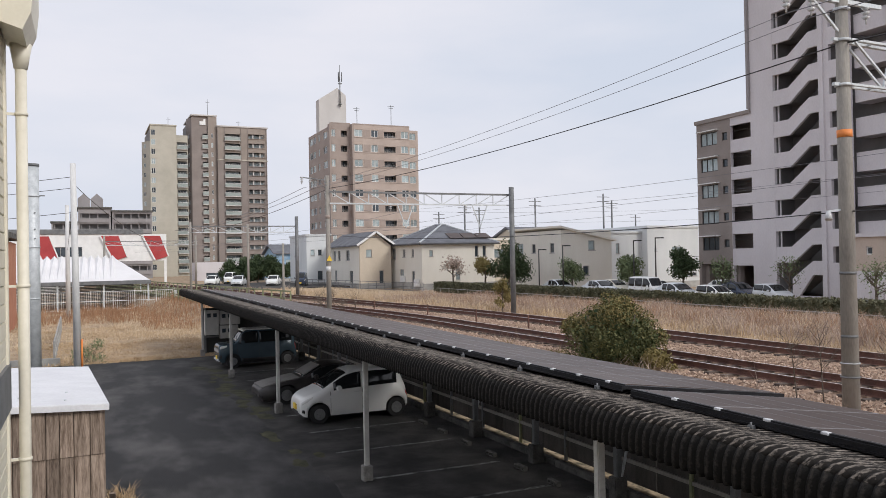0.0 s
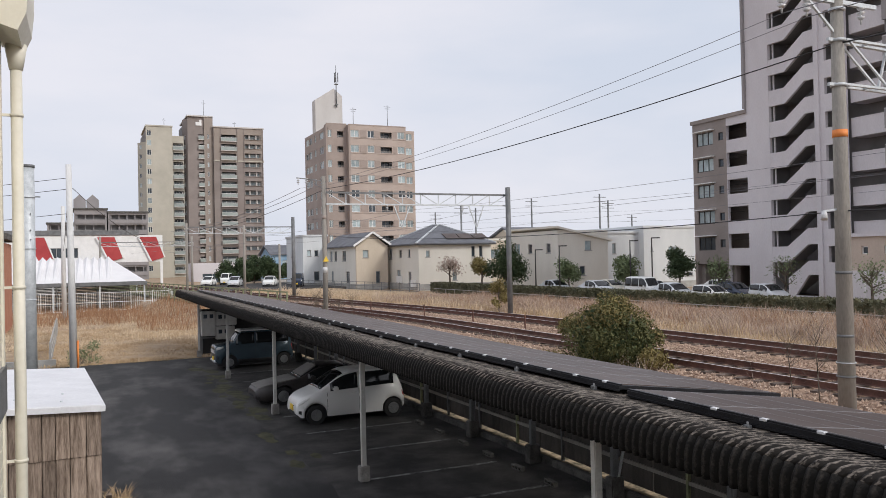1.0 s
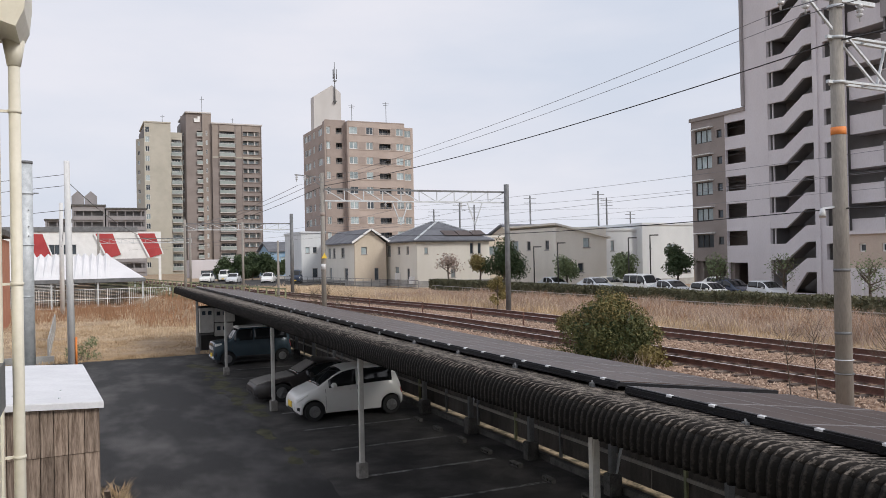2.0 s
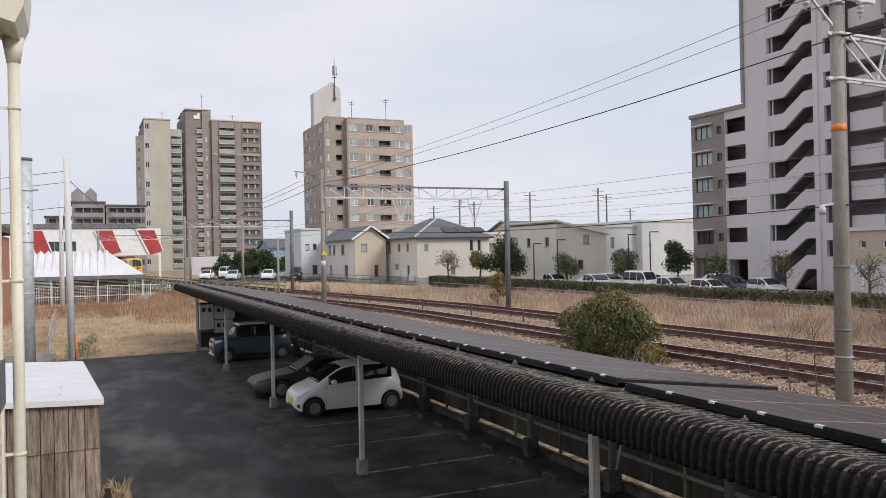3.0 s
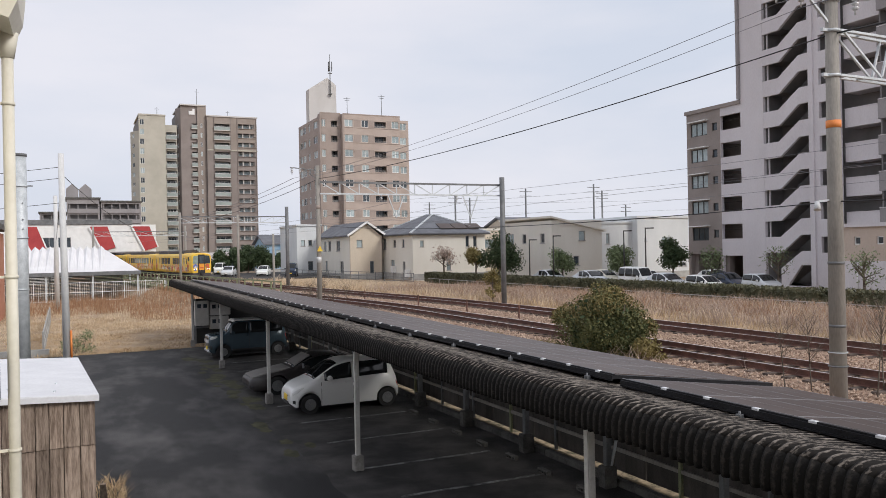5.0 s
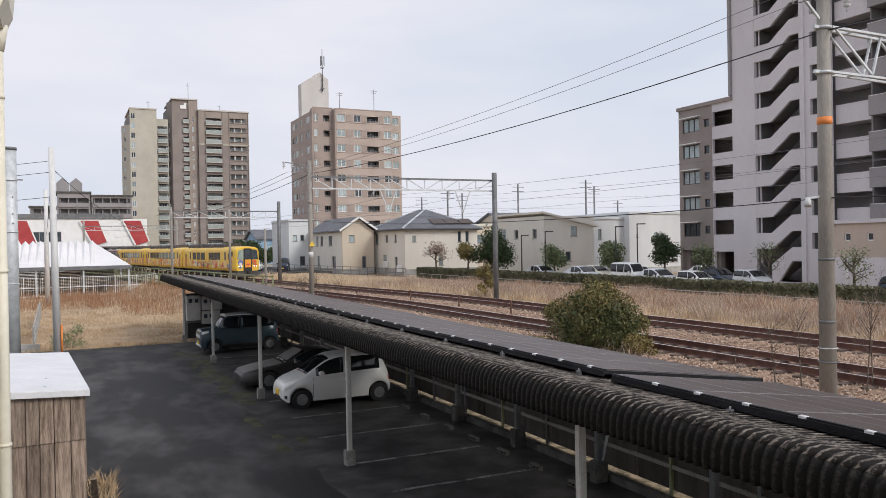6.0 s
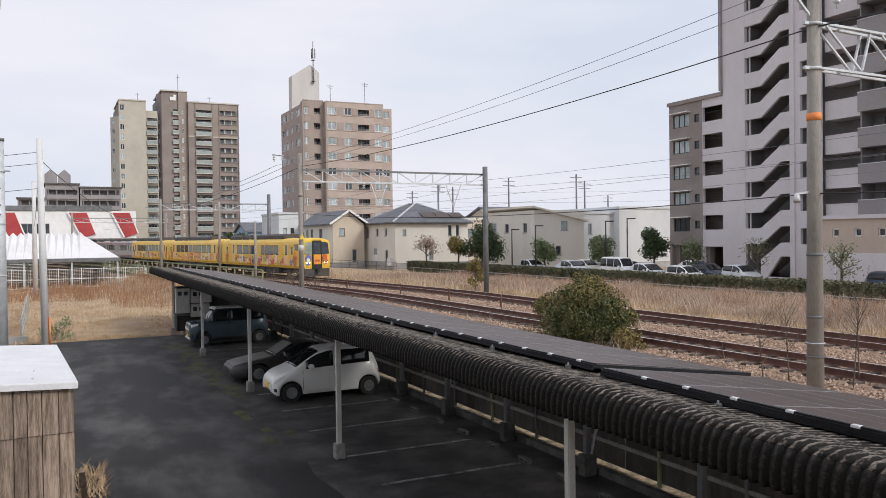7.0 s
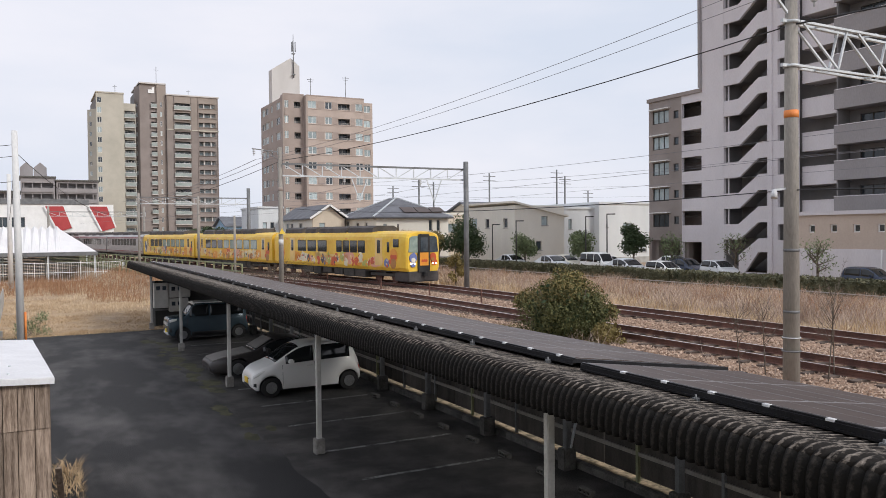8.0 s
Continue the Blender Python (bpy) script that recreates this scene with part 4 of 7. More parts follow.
for i in range(10):
    for x0, x1 in ((50.6, 51.9), (53.7, 54.7), (57.5, 58.3)):
        bm = bmesh.new()
        box(bm, x0, x1, 148.955, 148.995, TZ[i] + 0.35, TZ[i] + 1.75)
        part("tile_panel", bm, M_TANDARK, tan, "darker brown tile panel")
    bm = bmesh.new()
    box(bm, 48.5, 60.25, 148.93, 148.985, TZ[i] + 0.12, TZ[i] + 0.2)
    part("string_course", bm, M_TANDARK, tan)
bm = bmesh.new()
box(bm, 48.4, 60.3, 148.96, 149.3, 31.3, 31.5)
box(bm, 44.1, 48.2, 150.16, 150.5, 31.5, 31.7)
part("parapet", bm, M_TANDARK, tan)
for x in (46.4, 47.0):
    bm = bmesh.new()
    box(bm, x, x + 0.3, 159.9, 160.0, 31.8, 32.5)
    part("vent", bm, M_GLASS, tan)
bm = bmesh.new()
prism(bm, [(0.0, 30.9), (5.8, 30.9), (5.8, 39.2), (3.95, 40.7), (0.0, 38.1)], 0.0, 2.4)
for v in bm.verts:
    v.co = Vector((44.75 + v.co.y, 160.0 + v.co.x, v.co.z))
bmesh.ops.recalc_face_normals(bm, faces=bm.faces)
part("penthouse", bm, M_PENT, tan, "pale gabled penthouse")
bm = bmesh.new()
rod(bm, (49.2, 159.7, 36.7), (49.2, 159.7, 45.5), 0.14, 0.06)
for a in range(3):
    rod(bm, (49.2 + 0.4 * math.cos(2.1 * a), 159.7 + 0.4 * math.sin(2.1 * a), 42.0), (49.2 + 0.4 * math.cos(2.1 * a), 159.7 + 0.4 * math.sin(2.1 * a), 44.0), 0.1)
box(bm, 48.9, 49.5, 159.3, 160.02, 37.2, 37.35)
box(bm, 48.85, 49.55, 159.35, 160.05, 41.5, 41.62)
part("mast", bm, M_DARKSTEEL, tan, "grey aerial mast")
for x, h in ((50.25, 4.4), (57.55, 5.3)):
    bm = bmesh.new()
    rod(bm, (x, 152, 30.9), (x, 152, 30.9 + h), 0.06)
    rod(bm, (x - 0.7, 152, 30.6 + h), (x + 0.7, 152, 30.6 + h), 0.04)
    rod(bm, (x - 0.5, 152, 30.2 + h), (x + 0.5, 152, 30.2 + h), 0.04)
    part("aerial", bm, M_DARKSTEEL, tan)

# ---- brown high-rise ----
high = thing("high_rise", "brown and beige high-rise apartment building with green glass balconies", "apartment building", pose(0, 0, 0))
HZ = [44.25 - 2.96 * i for i in range(15)]


def high_face(at, w, cols, material, top, t=0.4):
    """cols: x0, x1, kind (w window, b glazed balcony, o open gallery), sill offset, height."""
    holes = [(c[0], c[1], z + c[3], z + c[3] + c[4]) for c in cols for z in HZ if z + c[3] + c[4] < top - 0.2]
    f = face(high, "wall", at, w, top, holes, material, t)
    for c in cols:
        for i, z in enumerate(HZ):
            x0, x1, kind, z0, hh = c[0], c[1], c[2], z + c[3], c[4]
            if z0 + hh >= top - 0.2:
                continue
            if kind == "b":
                window(f, x0 + 0.2, z0 + 0.05, x1 - x0 - 0.4, hh - 0.25, y=1.5, glass=M_CURTAIN if (i * 5) % 3 else M_GLASS, frame_mat=M_WHITE, leaves=3)
                bm = bmesh.new()
                box(bm, x0 - 0.15, x1 + 0.15, -0.7, 1.5, z0 - 0.22, z0 - 0.02)
                slab = part("balcony_slab", bm, M_PENT, f, "pale balcony slab")
                bm = bmesh.new()
                box(bm, x0 - 0.1, x1 + 0.1, -0.66, -0.6, z0 + 0.0, z0 + 1.02)
                part("balcony_glass", bm, M_GREENGLASS, slab, "pale green balcony glass")
                bm = bmesh.new()
                box(bm, x0 - 0.15, x1 + 0.15, -0.7, -0.56, z0 + 1.02, z0 + 1.09)
                part("handrail", bm, M_WHITE, slab)
            elif kind == "o":
                window(f, x0 + 0.3, z0 - 0.8, x1 - x0 - 0.6, 2.0, y=1.5, glass=M_CURTAIN, frame_mat=M_WHITE, leaves=3)
                for u in (0.30, 0.72):
                    bm = bmesh.new()
                    xm = x0 + (x1 - x0) * u
                    box(bm, xm - 0.18, xm + 0.18, 0.42, 0.8, z0 - 0.8, z0 + hh)
                    part("gallery_pillar", bm, M_PENT, f, "pale gallery pillar")
                bm = bmesh.new()
                box(bm, x0 - 0.25, x1 + 0.25, -0.25, 0.0, z0 - 0.12, z0 + 0.02)
                part("sill_ledge", bm, material, f)
            else:
                window(f, x0, z0, x1 - x0, hh, glass=M_CURTAIN if i % 2 else M_GLASS, frame_mat=M_WHITE)
    return f


high_face(pose(18.9, 258, 0), 7.7, [(0.3, 1.5, "w", 0.0, 1.7)], M_BEIGE, 47.2)
high_face(pose(16.75, 262, 0, 0, 0, -62), 4.5, [(0.9, 2.2, "w", -0.9, 1.3)], M_BEIGE, 42.4)
high_face(pose(26.6, 259.4, 0), 3.5, [(0.35, 3.3, "b", -0.9, 2.1)], M_BEIGE, 44.7)
high_face(pose(30.0, 262.0, 0, 0, 0, -68), 3.3, [(1.1, 2.0, "w", -0.4, 1.3)], M_TOWER, 50.3)
high_face(pose(31.25, 258.9, 0), 4.9, [(3.3, 4.8, "b", -0.4, 1.6)], M_TOWER, 50.9)
high_face(pose(36.15, 258.4, 0), 2.7, [(1.0, 1.55, "w", -0.2, 1.5)], M_TOWERTAN, 50.8)
low_face = [(2.3, 7.0, "b", -0.75, 2.0), (9.7, 14.9, "o", 0.0, 1.45)]
high_face(pose(38.85, 257.5, 0), 15.6, low_face, M_TOWER, 37.2)
HZ_ALL, HZ = HZ, [z - 37.2 for z in HZ[:3]]
high_face(pose(38.85, 257.5, 37.2), 15.6, low_face, M_TOWERTAN, 10.5)
bm = bmesh.new()
for x0, x1, y, top in ((19.1, 26.6, 259.6, 46.9), (26.7, 33, 261.4, 44.3), (31.4, 38.8, 260.9, 50.4), (38.9, 54.4, 259.6, 47.3)):
    box(bm, x0, x1, y, 284, 0, top)
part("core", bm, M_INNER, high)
bm = bmesh.new()
for z in HZ_ALL:
    box(bm, 39.0, 54.3, 257.95, 259.6, z - 1.05, z - 0.8)
part("floor_slabs", bm, M_TOWER, high)
for x0, x1, y, z, m in ((38.8, 54.6, 257.35, 37.0, M_BEIGE), (38.7, 54.7, 257.2, 47.7, M_PENT), (18.8, 26.7, 257.8, 47.2, M_BEIGE), (31.0, 38.9, 258.2, 50.95, M_PENT)):
    bm = bmesh.new()
    box(bm, x0, x1, y, y + (0.12 if z < 40 else 20), z, z + 0.4)
    part("trim_band" if z < 40 else "parapet", bm, m, high)
for x in (38.9, 41.0, 46.1, 48.2, 54.2):
    bm = bmesh.new()
    box(bm, x, x + 0.22, 257.3, 257.5, 0.5, 47.6)
    part("pilaster", bm, M_TOWER, high)
bm = bmesh.new()
prism(bm, [(-0.9, 48.2), (0.9, 48.2), (0.9, 50.0), (0.2, 50.0), (0.2, 49.3), (-0.9, 49.3)], 258.15, 258.35)
for v in bm.verts:
    v.co = Vector((v.co.y + 34.6, v.co.x + 0.5, v.co.z))
bmesh.ops.recalc_face_normals(bm, faces=bm.faces)
part("emblem", bm, M_WHITE, high, "small pale emblem near the top")
for x, y, z, h in ((36.6, 262, 50.5, 6.5), (24.6, 262, 46.9, 3.6), (46.2, 262, 47.3, 3.2)):
    bm = bmesh.new()
    rod(bm, (x, y, z), (x, y, z + h), 0.07)
    rod(bm, (x - 0.6, y, z + h * 0.85), (x + 0.6, y, z + h * 0.85), 0.05)
    part("aerial", bm, M_DARKSTEEL, high)

# ---- far grey stepped block ----
far = thing("far_apartment_block", "distant grey apartment block with gabled roof towers", "apartment building", pose(0, 0, 0))
for x0, x1, top in ((-7.5, -1.5, 15.8), (-1.2, 6.7, 19.6), (7.0, 17.0, 18.8)):
    rows = [3.0 + 2.8 * i for i in range(int((top - 4) / 2.8) + 1)]
    f = face(far, "wall", pose(x0, 229, 0), x1 - x0, top, [(0.4, x1 - x0 - 0.4, z, z + 1.3) for z in rows], M_APTDARK)
    bm = bmesh.new()
    box(bm, x0, x1, 230.4, 242, 0, top - 0.2)
    part("core", bm, M_INNER, far)
    bm = bmesh.new()
    for z in rows:
        box(bm, x0 + 0.3, x1 - 0.3, 229.3, 230.4, z - 0.4, z - 0.2)
    part("slabs", bm, M_APTDARK, far)
    bm = bmesh.new()
    box(bm, x0 - 0.3, x1 + 0.3, 228.6, 243, top, top + 0.4)
    part("roof", bm, M_CONCDARK, far)
for x0, x1, top in ((-7.5, -1.5, 15.8), (-1.2, 6.7, 19.6), (7.0, 17.0, 18.8)):
    for i in range(int((top - 4) / 2.8) + 1):
        z = 3.0 + 2.8 * i
        bm = bmesh.new()
        box(bm, x0 + 0.3, x1 - 0.3, 228.7, 228.95, z - 1.1, z - 0.05)
        part("balcony_parapet", bm, M_APTDARK, far)
        for u in range(int((x1 - x0) / 2)):
            bm = bmesh.new()
            box(bm, x0 + 0.6 + 2 * u, x0 + 0.85 + 2 * u, 229.3, 230.3, z - 0.2, z + 1.3)
            part("partition", bm, M_APTDARK, far)
for x in (0.2, 3.4):
    bm = bmesh.new()
    prism(bm, [(-1.5, 20), (1.5, 20), (1.5, 22.4), (0, 23.8), (-1.5, 22.4)], 232, 236)
    for v in bm.verts:
        v.co = Vector((v.co.y + x, v.co.x, v.co.z))
    bmesh.ops.recalc_face_normals(bm, faces=bm.faces)
    part("roof_tower", bm, M_APTDARK, far)

# ---- houses across the line ----


def gable(bm, x0, x1, y0, y1, z, rise, along="y", over=0.5, t=0.18):
    """A pitched roof slab pair with its gables, over a box."""
    if along == "y":
        xm = (x0 + x1) / 2
        pts = [(x0 - over, z - 0.15), (xm, z + rise), (x1 + over, z - 0.15), (x1 + over, z - 0.15 + t), (xm, z + rise + t * 1.2), (x0 - over, z - 0.15 + t)]
        prism(bm, pts, y0 - over, y1 + over)
        for v in bm.verts:
            v.co = Vector((v.co.y, v.co.x, v.co.z))
    else:
        ym = (y0 + y1) / 2
        prism(bm, [(y0 - over, z - 0.15), (ym, z + rise), (y1 + over, z - 0.15), (y1 + over, z - 0.15 + t), (ym, z + rise + t * 1.2), (y0 - over, z - 0.15 + t)], x0 - over, x1 + over)
    bmesh.ops.recalc_face_normals(bm, faces=bm.faces)


def house(label, x0, x1, y0, y1, z0, z1, material, south_holes, west_holes, roof, roof_mat=None, front_mat=None):
    h = thing("house", label, "house", pose(0, 0, 0), "houses across the line")
    for nm, at, w, holes in (("front_wall", pose(x0, y0, 0), x1 - x0, south_holes), ("side_wall", pose(x0, y1, 0, 0, 0, -90), y1 - y0 - 0.31, west_holes)):
        f = face(h, nm, at, w, z1, holes, front_mat or material if nm == "front_wall" else material)
        for k, q in enumerate(holes):
            window(f, q[0], q[2], q[1] - q[0], q[3] - q[2], glass=M_GLASS if k % 3 else M_CURTAIN, leaves=2 if q[1] - q[0] > 0.9 else 1)
            bm = bmesh.new()
            box(bm, q[0] - 0.08, q[1] + 0.08, -0.06, 0.0, q[2] - 0.07, q[2])
            part("window_sill", bm, M_FRAME, f)
        bm = bmesh.new()
        box(bm, 0.02, w - 0.02, -0.03, 0.0, z0 - 0.4, z0 + 0.35)
        part("plinth", bm, M_CONC, f)
    bm = bmesh.new()
    box(bm, x0 + 0.31, x1, y0 + 0.31, y1, 0.8, z1 - 0.02)
    part("core", bm, material, h)
    bm = bmesh.new()
    if roof == "hip":
        e = 0.5
        b = [bm.verts.new(c) for c in ((x0 - e, y0 - e, z1), (x1 + e, y0 - e, z1), (x1 + e, y1 + e, z1), (x0 - e, y1 + e, z1))]
        w = (x1 - x0) / 2 + e
        long = (y1 - y0) / 2 + e
        k = max(long - w, 0)
        xm, ym = (x0 + x1) / 2, (y0 + y1) / 2
        r = [bm.verts.new((xm, ym - k - 0.05, z1 + 2.55)), bm.verts.new((xm, ym + k + 0.05, z1 + 2.55))]
        lo = [bm.verts.new(v.co - Vector((0, 0, 0.18))) for v in b]
        for q in ((b[0], b[1], r[0]), (b[1], b[2], r[1], r[0]), (b[2], b[3], r[1]), (b[3], b[0], r[0], r[1]), lo[::-1]):
            bm.faces.new(q)
        for i in range(4):
            bm.faces.new((lo[i], lo[(i + 1) % 4], b[(i + 1) % 4], b[i]))
        caps = bmesh.new()
        for p, q in ((b[0], r[0]), (b[1], r[0]), (b[2], r[1]), (b[3], r[1]), (r[0], r[1])):
            bar(caps, p.co + Vector((0, 0, 0.03)), q.co + Vector((0, 0, 0.05)), 0.22, 0.12)
        part("ridge_caps", caps, M_STEEL, h, "pale ridge caps")
        gut = bmesh.new()
        for p, q in ((0, 1), (1, 2), (3, 0)):
            bar(gut, lo[p].co, lo[q].co, 0.14, 0.12)
        part("gutter", gut, M_DARKFRAME, h, "dark eaves gutter")
    elif roof == "flat":
        box(bm, x0 - 0.15, x1 + 0.15, y0 - 0.15, y1 + 0.15, z1, z1 + 0.28, 0.03)
    elif roof == "mono":
        prism(bm, [(x0 - 0.3, z1 + 0.25), (x1 + 0.4, z1 - 1.2), (x1 + 0.4, z1 - 1.0), (x0 - 0.3, z1 + 0.45)], y0 - 0.3, y1 + 0.3)
        for v in bm.verts:
            v.co = Vector((v.co.y, v.co.x, v.co.z))
    else:
        gable(bm, x0, x1, y0, y1, z1, 1.6, roof)
        g = bmesh.new()
        if roof == "y":
            prism(g, [(x0 + 0.02, z1 - 0.1), (x1 - 0.02, z1 - 0.1), ((x0 + x1) / 2, z1 + 1.6)], y0 + 0.01, y1)
            for v in g.verts:
                v.co = Vector((v.co.y, v.co.x, v.co.z))
            bmesh.ops.recalc_face_normals(g, faces=g.faces)
        else:
            prism(g, [(y0 + 0.02, z1 - 0.1), (y1 - 0.02, z1 - 0.1), ((y0 + y1) / 2, z1 + 1.6)], x0 + 0.01, x1)
        part("gable_wall", g, front_mat or material, h)
        if roof == "y":
            xm = (x0 + x1) / 2
            for xe in (x0 - 0.5, x1 + 0.5):
                bm2 = bmesh.new()
                bar(bm2, (xe, y0 - 0.53, z1 - 0.05), (xm, y0 - 0.53, z1 + 1.75), 0.06, 0.26)
                part("barge_board", bm2, M_WHITE, h, "white barge board")
    bmesh.ops.recalc_face_normals(bm, faces=bm.faces)
    part("roof", bm, roof_mat or M_ROOF, h)
    return h


h = house("off-white two-storey house with slate hip roof and solar panels", 38, 48.1, 90.5, 102.6, 1.2, 6.6, M_HOUSE,
          [(4.6, 5.2, 1.9, 3.4), (7.3, 7.8, 4.8, 6.2), (8.4, 8.9, 4.8, 6.2), (1.0, 1.5, 4.9, 5.7)],
          [(1.8, 3.0, 4.7, 6.1), (5.6, 6.5, 4.9, 5.9), (8.7, 9.4, 4.9, 5.9), (4.6, 5.9, 1.7, 3.3), (8.7, 9.6, 1.7, 3.1)], "hip")
for k in range(3):
    bm = bmesh.new()
    u = 1.2 + k * 2.0
    p = [(38 + 2.9 + u, 90.5 + 0.45, 6.6 + 0.52), (38 + 4.75 + u, 90.5 + 0.45, 6.6 + 0.52), (38 + 4.75 + u, 90.5 + 2.1, 6.6 + 1.18), (38 + 2.9 + u, 90.5 + 2.1, 6.6 + 1.18)]
    plate(bm, p, (0, -0.03, 0.09))
    part("roof_solar_panel", bm, M_PANEL, h, "brownish solar panel on the roof")
for u, z in ((5.7, 2.0), (10.5, 1.6)):
    bm = bmesh.new()
    box(bm, 37.5, 37.98, 102.6 - u - 0.8, 102.6 - u, z - 0.4, z + 0.5, 0.02)
    part("aircon_unit", bm, M_WHITE, h, "white outdoor air conditioner")
house("beige two-storey house with grey gable roof", 33, 37.4, 99.7, 113.7, 1.2, 6.6, M_HOUSE,
      [(0.9, 1.7, 5.0, 6.0), (2.7, 3.3, 1.5, 3.2)], [(2.0, 3.2, 4.6, 6.0), (4.2, 5.4, 4.6, 6.0), (8.0, 9.6, 4.6, 6.0), (2.5, 3.6, 1.6, 3.2), (9.5, 11, 1.6, 3.2)], "y", None, M_HOUSEB)
house("white flat-roofed two-storey house", 29.6, 33.2, 113.9, 124, 1.2, 8.3, M_HOUSEW, [(0.6, 1.2, 5.4, 6.3), (1.7, 2.3, 5.4, 6.3), (1.6, 2.4, 1.8, 3.2)], [(3, 4, 5.4, 6.3)], "flat", M_HOUSEW)
house("cream two-storey house with mono-pitch roof", 44.4, 50.6, 69, 79.3, 1.1, 7.3, M_HOUSE,
      [(3.3, 4.1, 5.2, 6.2), (2.6, 3.3, 2.6, 3.6)], [(1.2, 2.6, 4.9, 6.1), (4.4, 5.2, 5.0, 6.0), (8.1, 8.9, 5.0, 6.0)], "mono", M_HOUSE)
house("white flat-roofed house with small windows", 53.8, 59.3, 75, 86, 1.1, 7.1, M_HOUSEW, [(1.8, 2.3, 4.8, 6.0), (3.4, 3.7, 4.3, 4.7), (4.2, 4.5, 4.3, 4.7)], [(3, 4, 4.8, 6.0)], "flat", M_HOUSEW)
house("tall white flat-roofed house", 59.3, 66.9, 74, 86, 1.1, 7.7, M_HOUSEW, [(3.6, 5.0, 4.9, 5.5), (4.4, 5.4, 2.0, 2.4), (5.8, 7.2, 2.0, 2.4), (1.0, 1.3, 5.0, 5.4)], [(3, 4, 4.8, 6.0)], "flat", M_HOUSEW)
house("tan house behind the others", 50.5, 55.5, 97, 106, 1.1, 7.0, M_HOUSEB, [(0.9, 2.5, 4.6, 5.8), (3.6, 4.8, 5.0, 6.0)], [(2, 3.5, 4.6, 5.8)], "flat", M_HOUSE)
house("grey-roofed house in the distance", 68, 80, 92, 100, 1.1, 6.2, M_HOUSEW, [(2, 3.5, 4.4, 5.6)], [(2, 3.5, 4.4, 5.6)], "hip")
house("grey-roofed house in the distance", 33, 39.5, 150, 160, 1.1, 6.2, M_BLUEWALL, [(2, 3.5, 3.9, 5.0)], [(2, 3.5, 3.9, 5.0)], "x")
house("grey-roofed house behind the cream house", 56, 64, 96, 106, 1.1, 7.2, M_HOUSEB, [(2, 3.5, 4.4, 5.6)], [(2, 3.5, 4.4, 5.6)], "x")

# ---- fence, kerb and wheel stops behind the bays ----
kerb = thing("kerb", "low mossy concrete kerb behind the parking bays", "kerb", pose(0, 0, 0), "", "structure")
for i in range(21):
    bm = bmesh.new()
    box(bm, 9.35, 9.50, -1 + 2.0 * i, 0.985 + 2.0 * i, -0.1, 0.14, 0.015)
    part("kerb_block", bm, M_CONCDARK, kerb)
vs, fs = [], []
for j in range(60):
    y = -2 + j * 0.75
    for x in (9.5, 9.75, 10.0, 10.4):
        vs.append((x, y, 0.08 + 0.05 * noise.noise((x * 3, y * 2, 1)) + 0.25 * max(x - 9.9, 0)))
fs = [(j * 4 + i, j * 4 + i + 1, (j + 1) * 4 + i + 1, (j + 1) * 4 + i) for j in range(59) for i in range(3)]
sheet("verge", vs, fs, M_MOSS, "strip of moss and dead leaves behind the kerb", "verge", "structure")
fence = thing("fence", "dark weathered panel fence behind the carport", "fence", pose(0, 0, 0))
bm = bmesh.new()
box(bm, 9.70, 9.735, 0.01, 0.985, 0.16, 1.98, 0.006)
board = mesh("fence_panel", bm, mat("grimy_fence_panel", (0.045, 0.040, 0.036), (0.095, 0.085, 0.075), 0.5, 0.9, each=0.25, streak=(2, 2, 0.6)))
for i in range(44):
    part("fence_panel", board, None, fence, at=pose(0, -1 + i, 0))
for z in (0.55, 1.25):
    bm = bmesh.new()
    box(bm, 9.64, 9.69, -1, 43, z, z + 0.07)
    part("fence_rail", bm, M_POLE, fence, "grey steel fence rail")
for i in range(22):
    bm = bmesh.new()
    box(bm, 9.63, 9.69, 0.97 + 2 * i - 2, 1.03 + 2 * i - 2, 0.0, 2.0)
    part("fence_post", bm, M_GREENSTEEL if i % 3 == 0 else M_DARKSTEEL, fence)
bm = bmesh.new()
for z0, z1 in ((0, 0.03), (0.07, 0.10)):
    box(bm, -0.05, 0.05, -0.195, 0.195, z0, z1)
for y in (-0.195, -0.075, 0.045, 0.165):
    box(bm, -0.05, 0.05, y, y + 0.03, 0.03, 0.07)
stop = mesh("wheel_stop", bm, M_CONCDARK)
for y in (11.1, 12.4, 13.78, 15.11, 16.49, 17.81, 19.25, 20.6, 24.4, 25.6, 29.6, 31.0, 32.4, 33.8):
    ob = new("wheel_stop", stop)
    ob.matrix_basis = pose(8.58, y, 0.0, 0, 0, rnd.uniform(-4, 4))
    tagged(ob, "hollow concrete block used as a wheel stop", "wheel stop", "wheel stops")
# a pile of boards against the fence
for k in range(4):
    bm = bmesh.new()
    box(bm, -0.9, 0.9, -0.12, 0.12, 0, 0.05, 0.008)
    ob = part("board", bm, M_WOOD, None, "", pose(9.0 - 0.05 * k, 31.6 + 0.15 * k, 0.01 + 0.055 * k, 0, 0, 70 + 14 * k))
    tagged(ob, "loose weathered board lying by the fence", "board", "loose boards")
for k in range(2):
    bm = bmesh.new()
    rod(bm, (0, 0, 0), (0.5, 0, 1.9), 0.03, n=6)
    ob = part("leaning_pole", bm, M_STEEL, None, "", pose(9.1, 12.4 + 6.2 * k, 0.0, 0, 0, 0))
    tagged(ob, "thin steel pole leaning on the fence", "pole", "leaning poles")

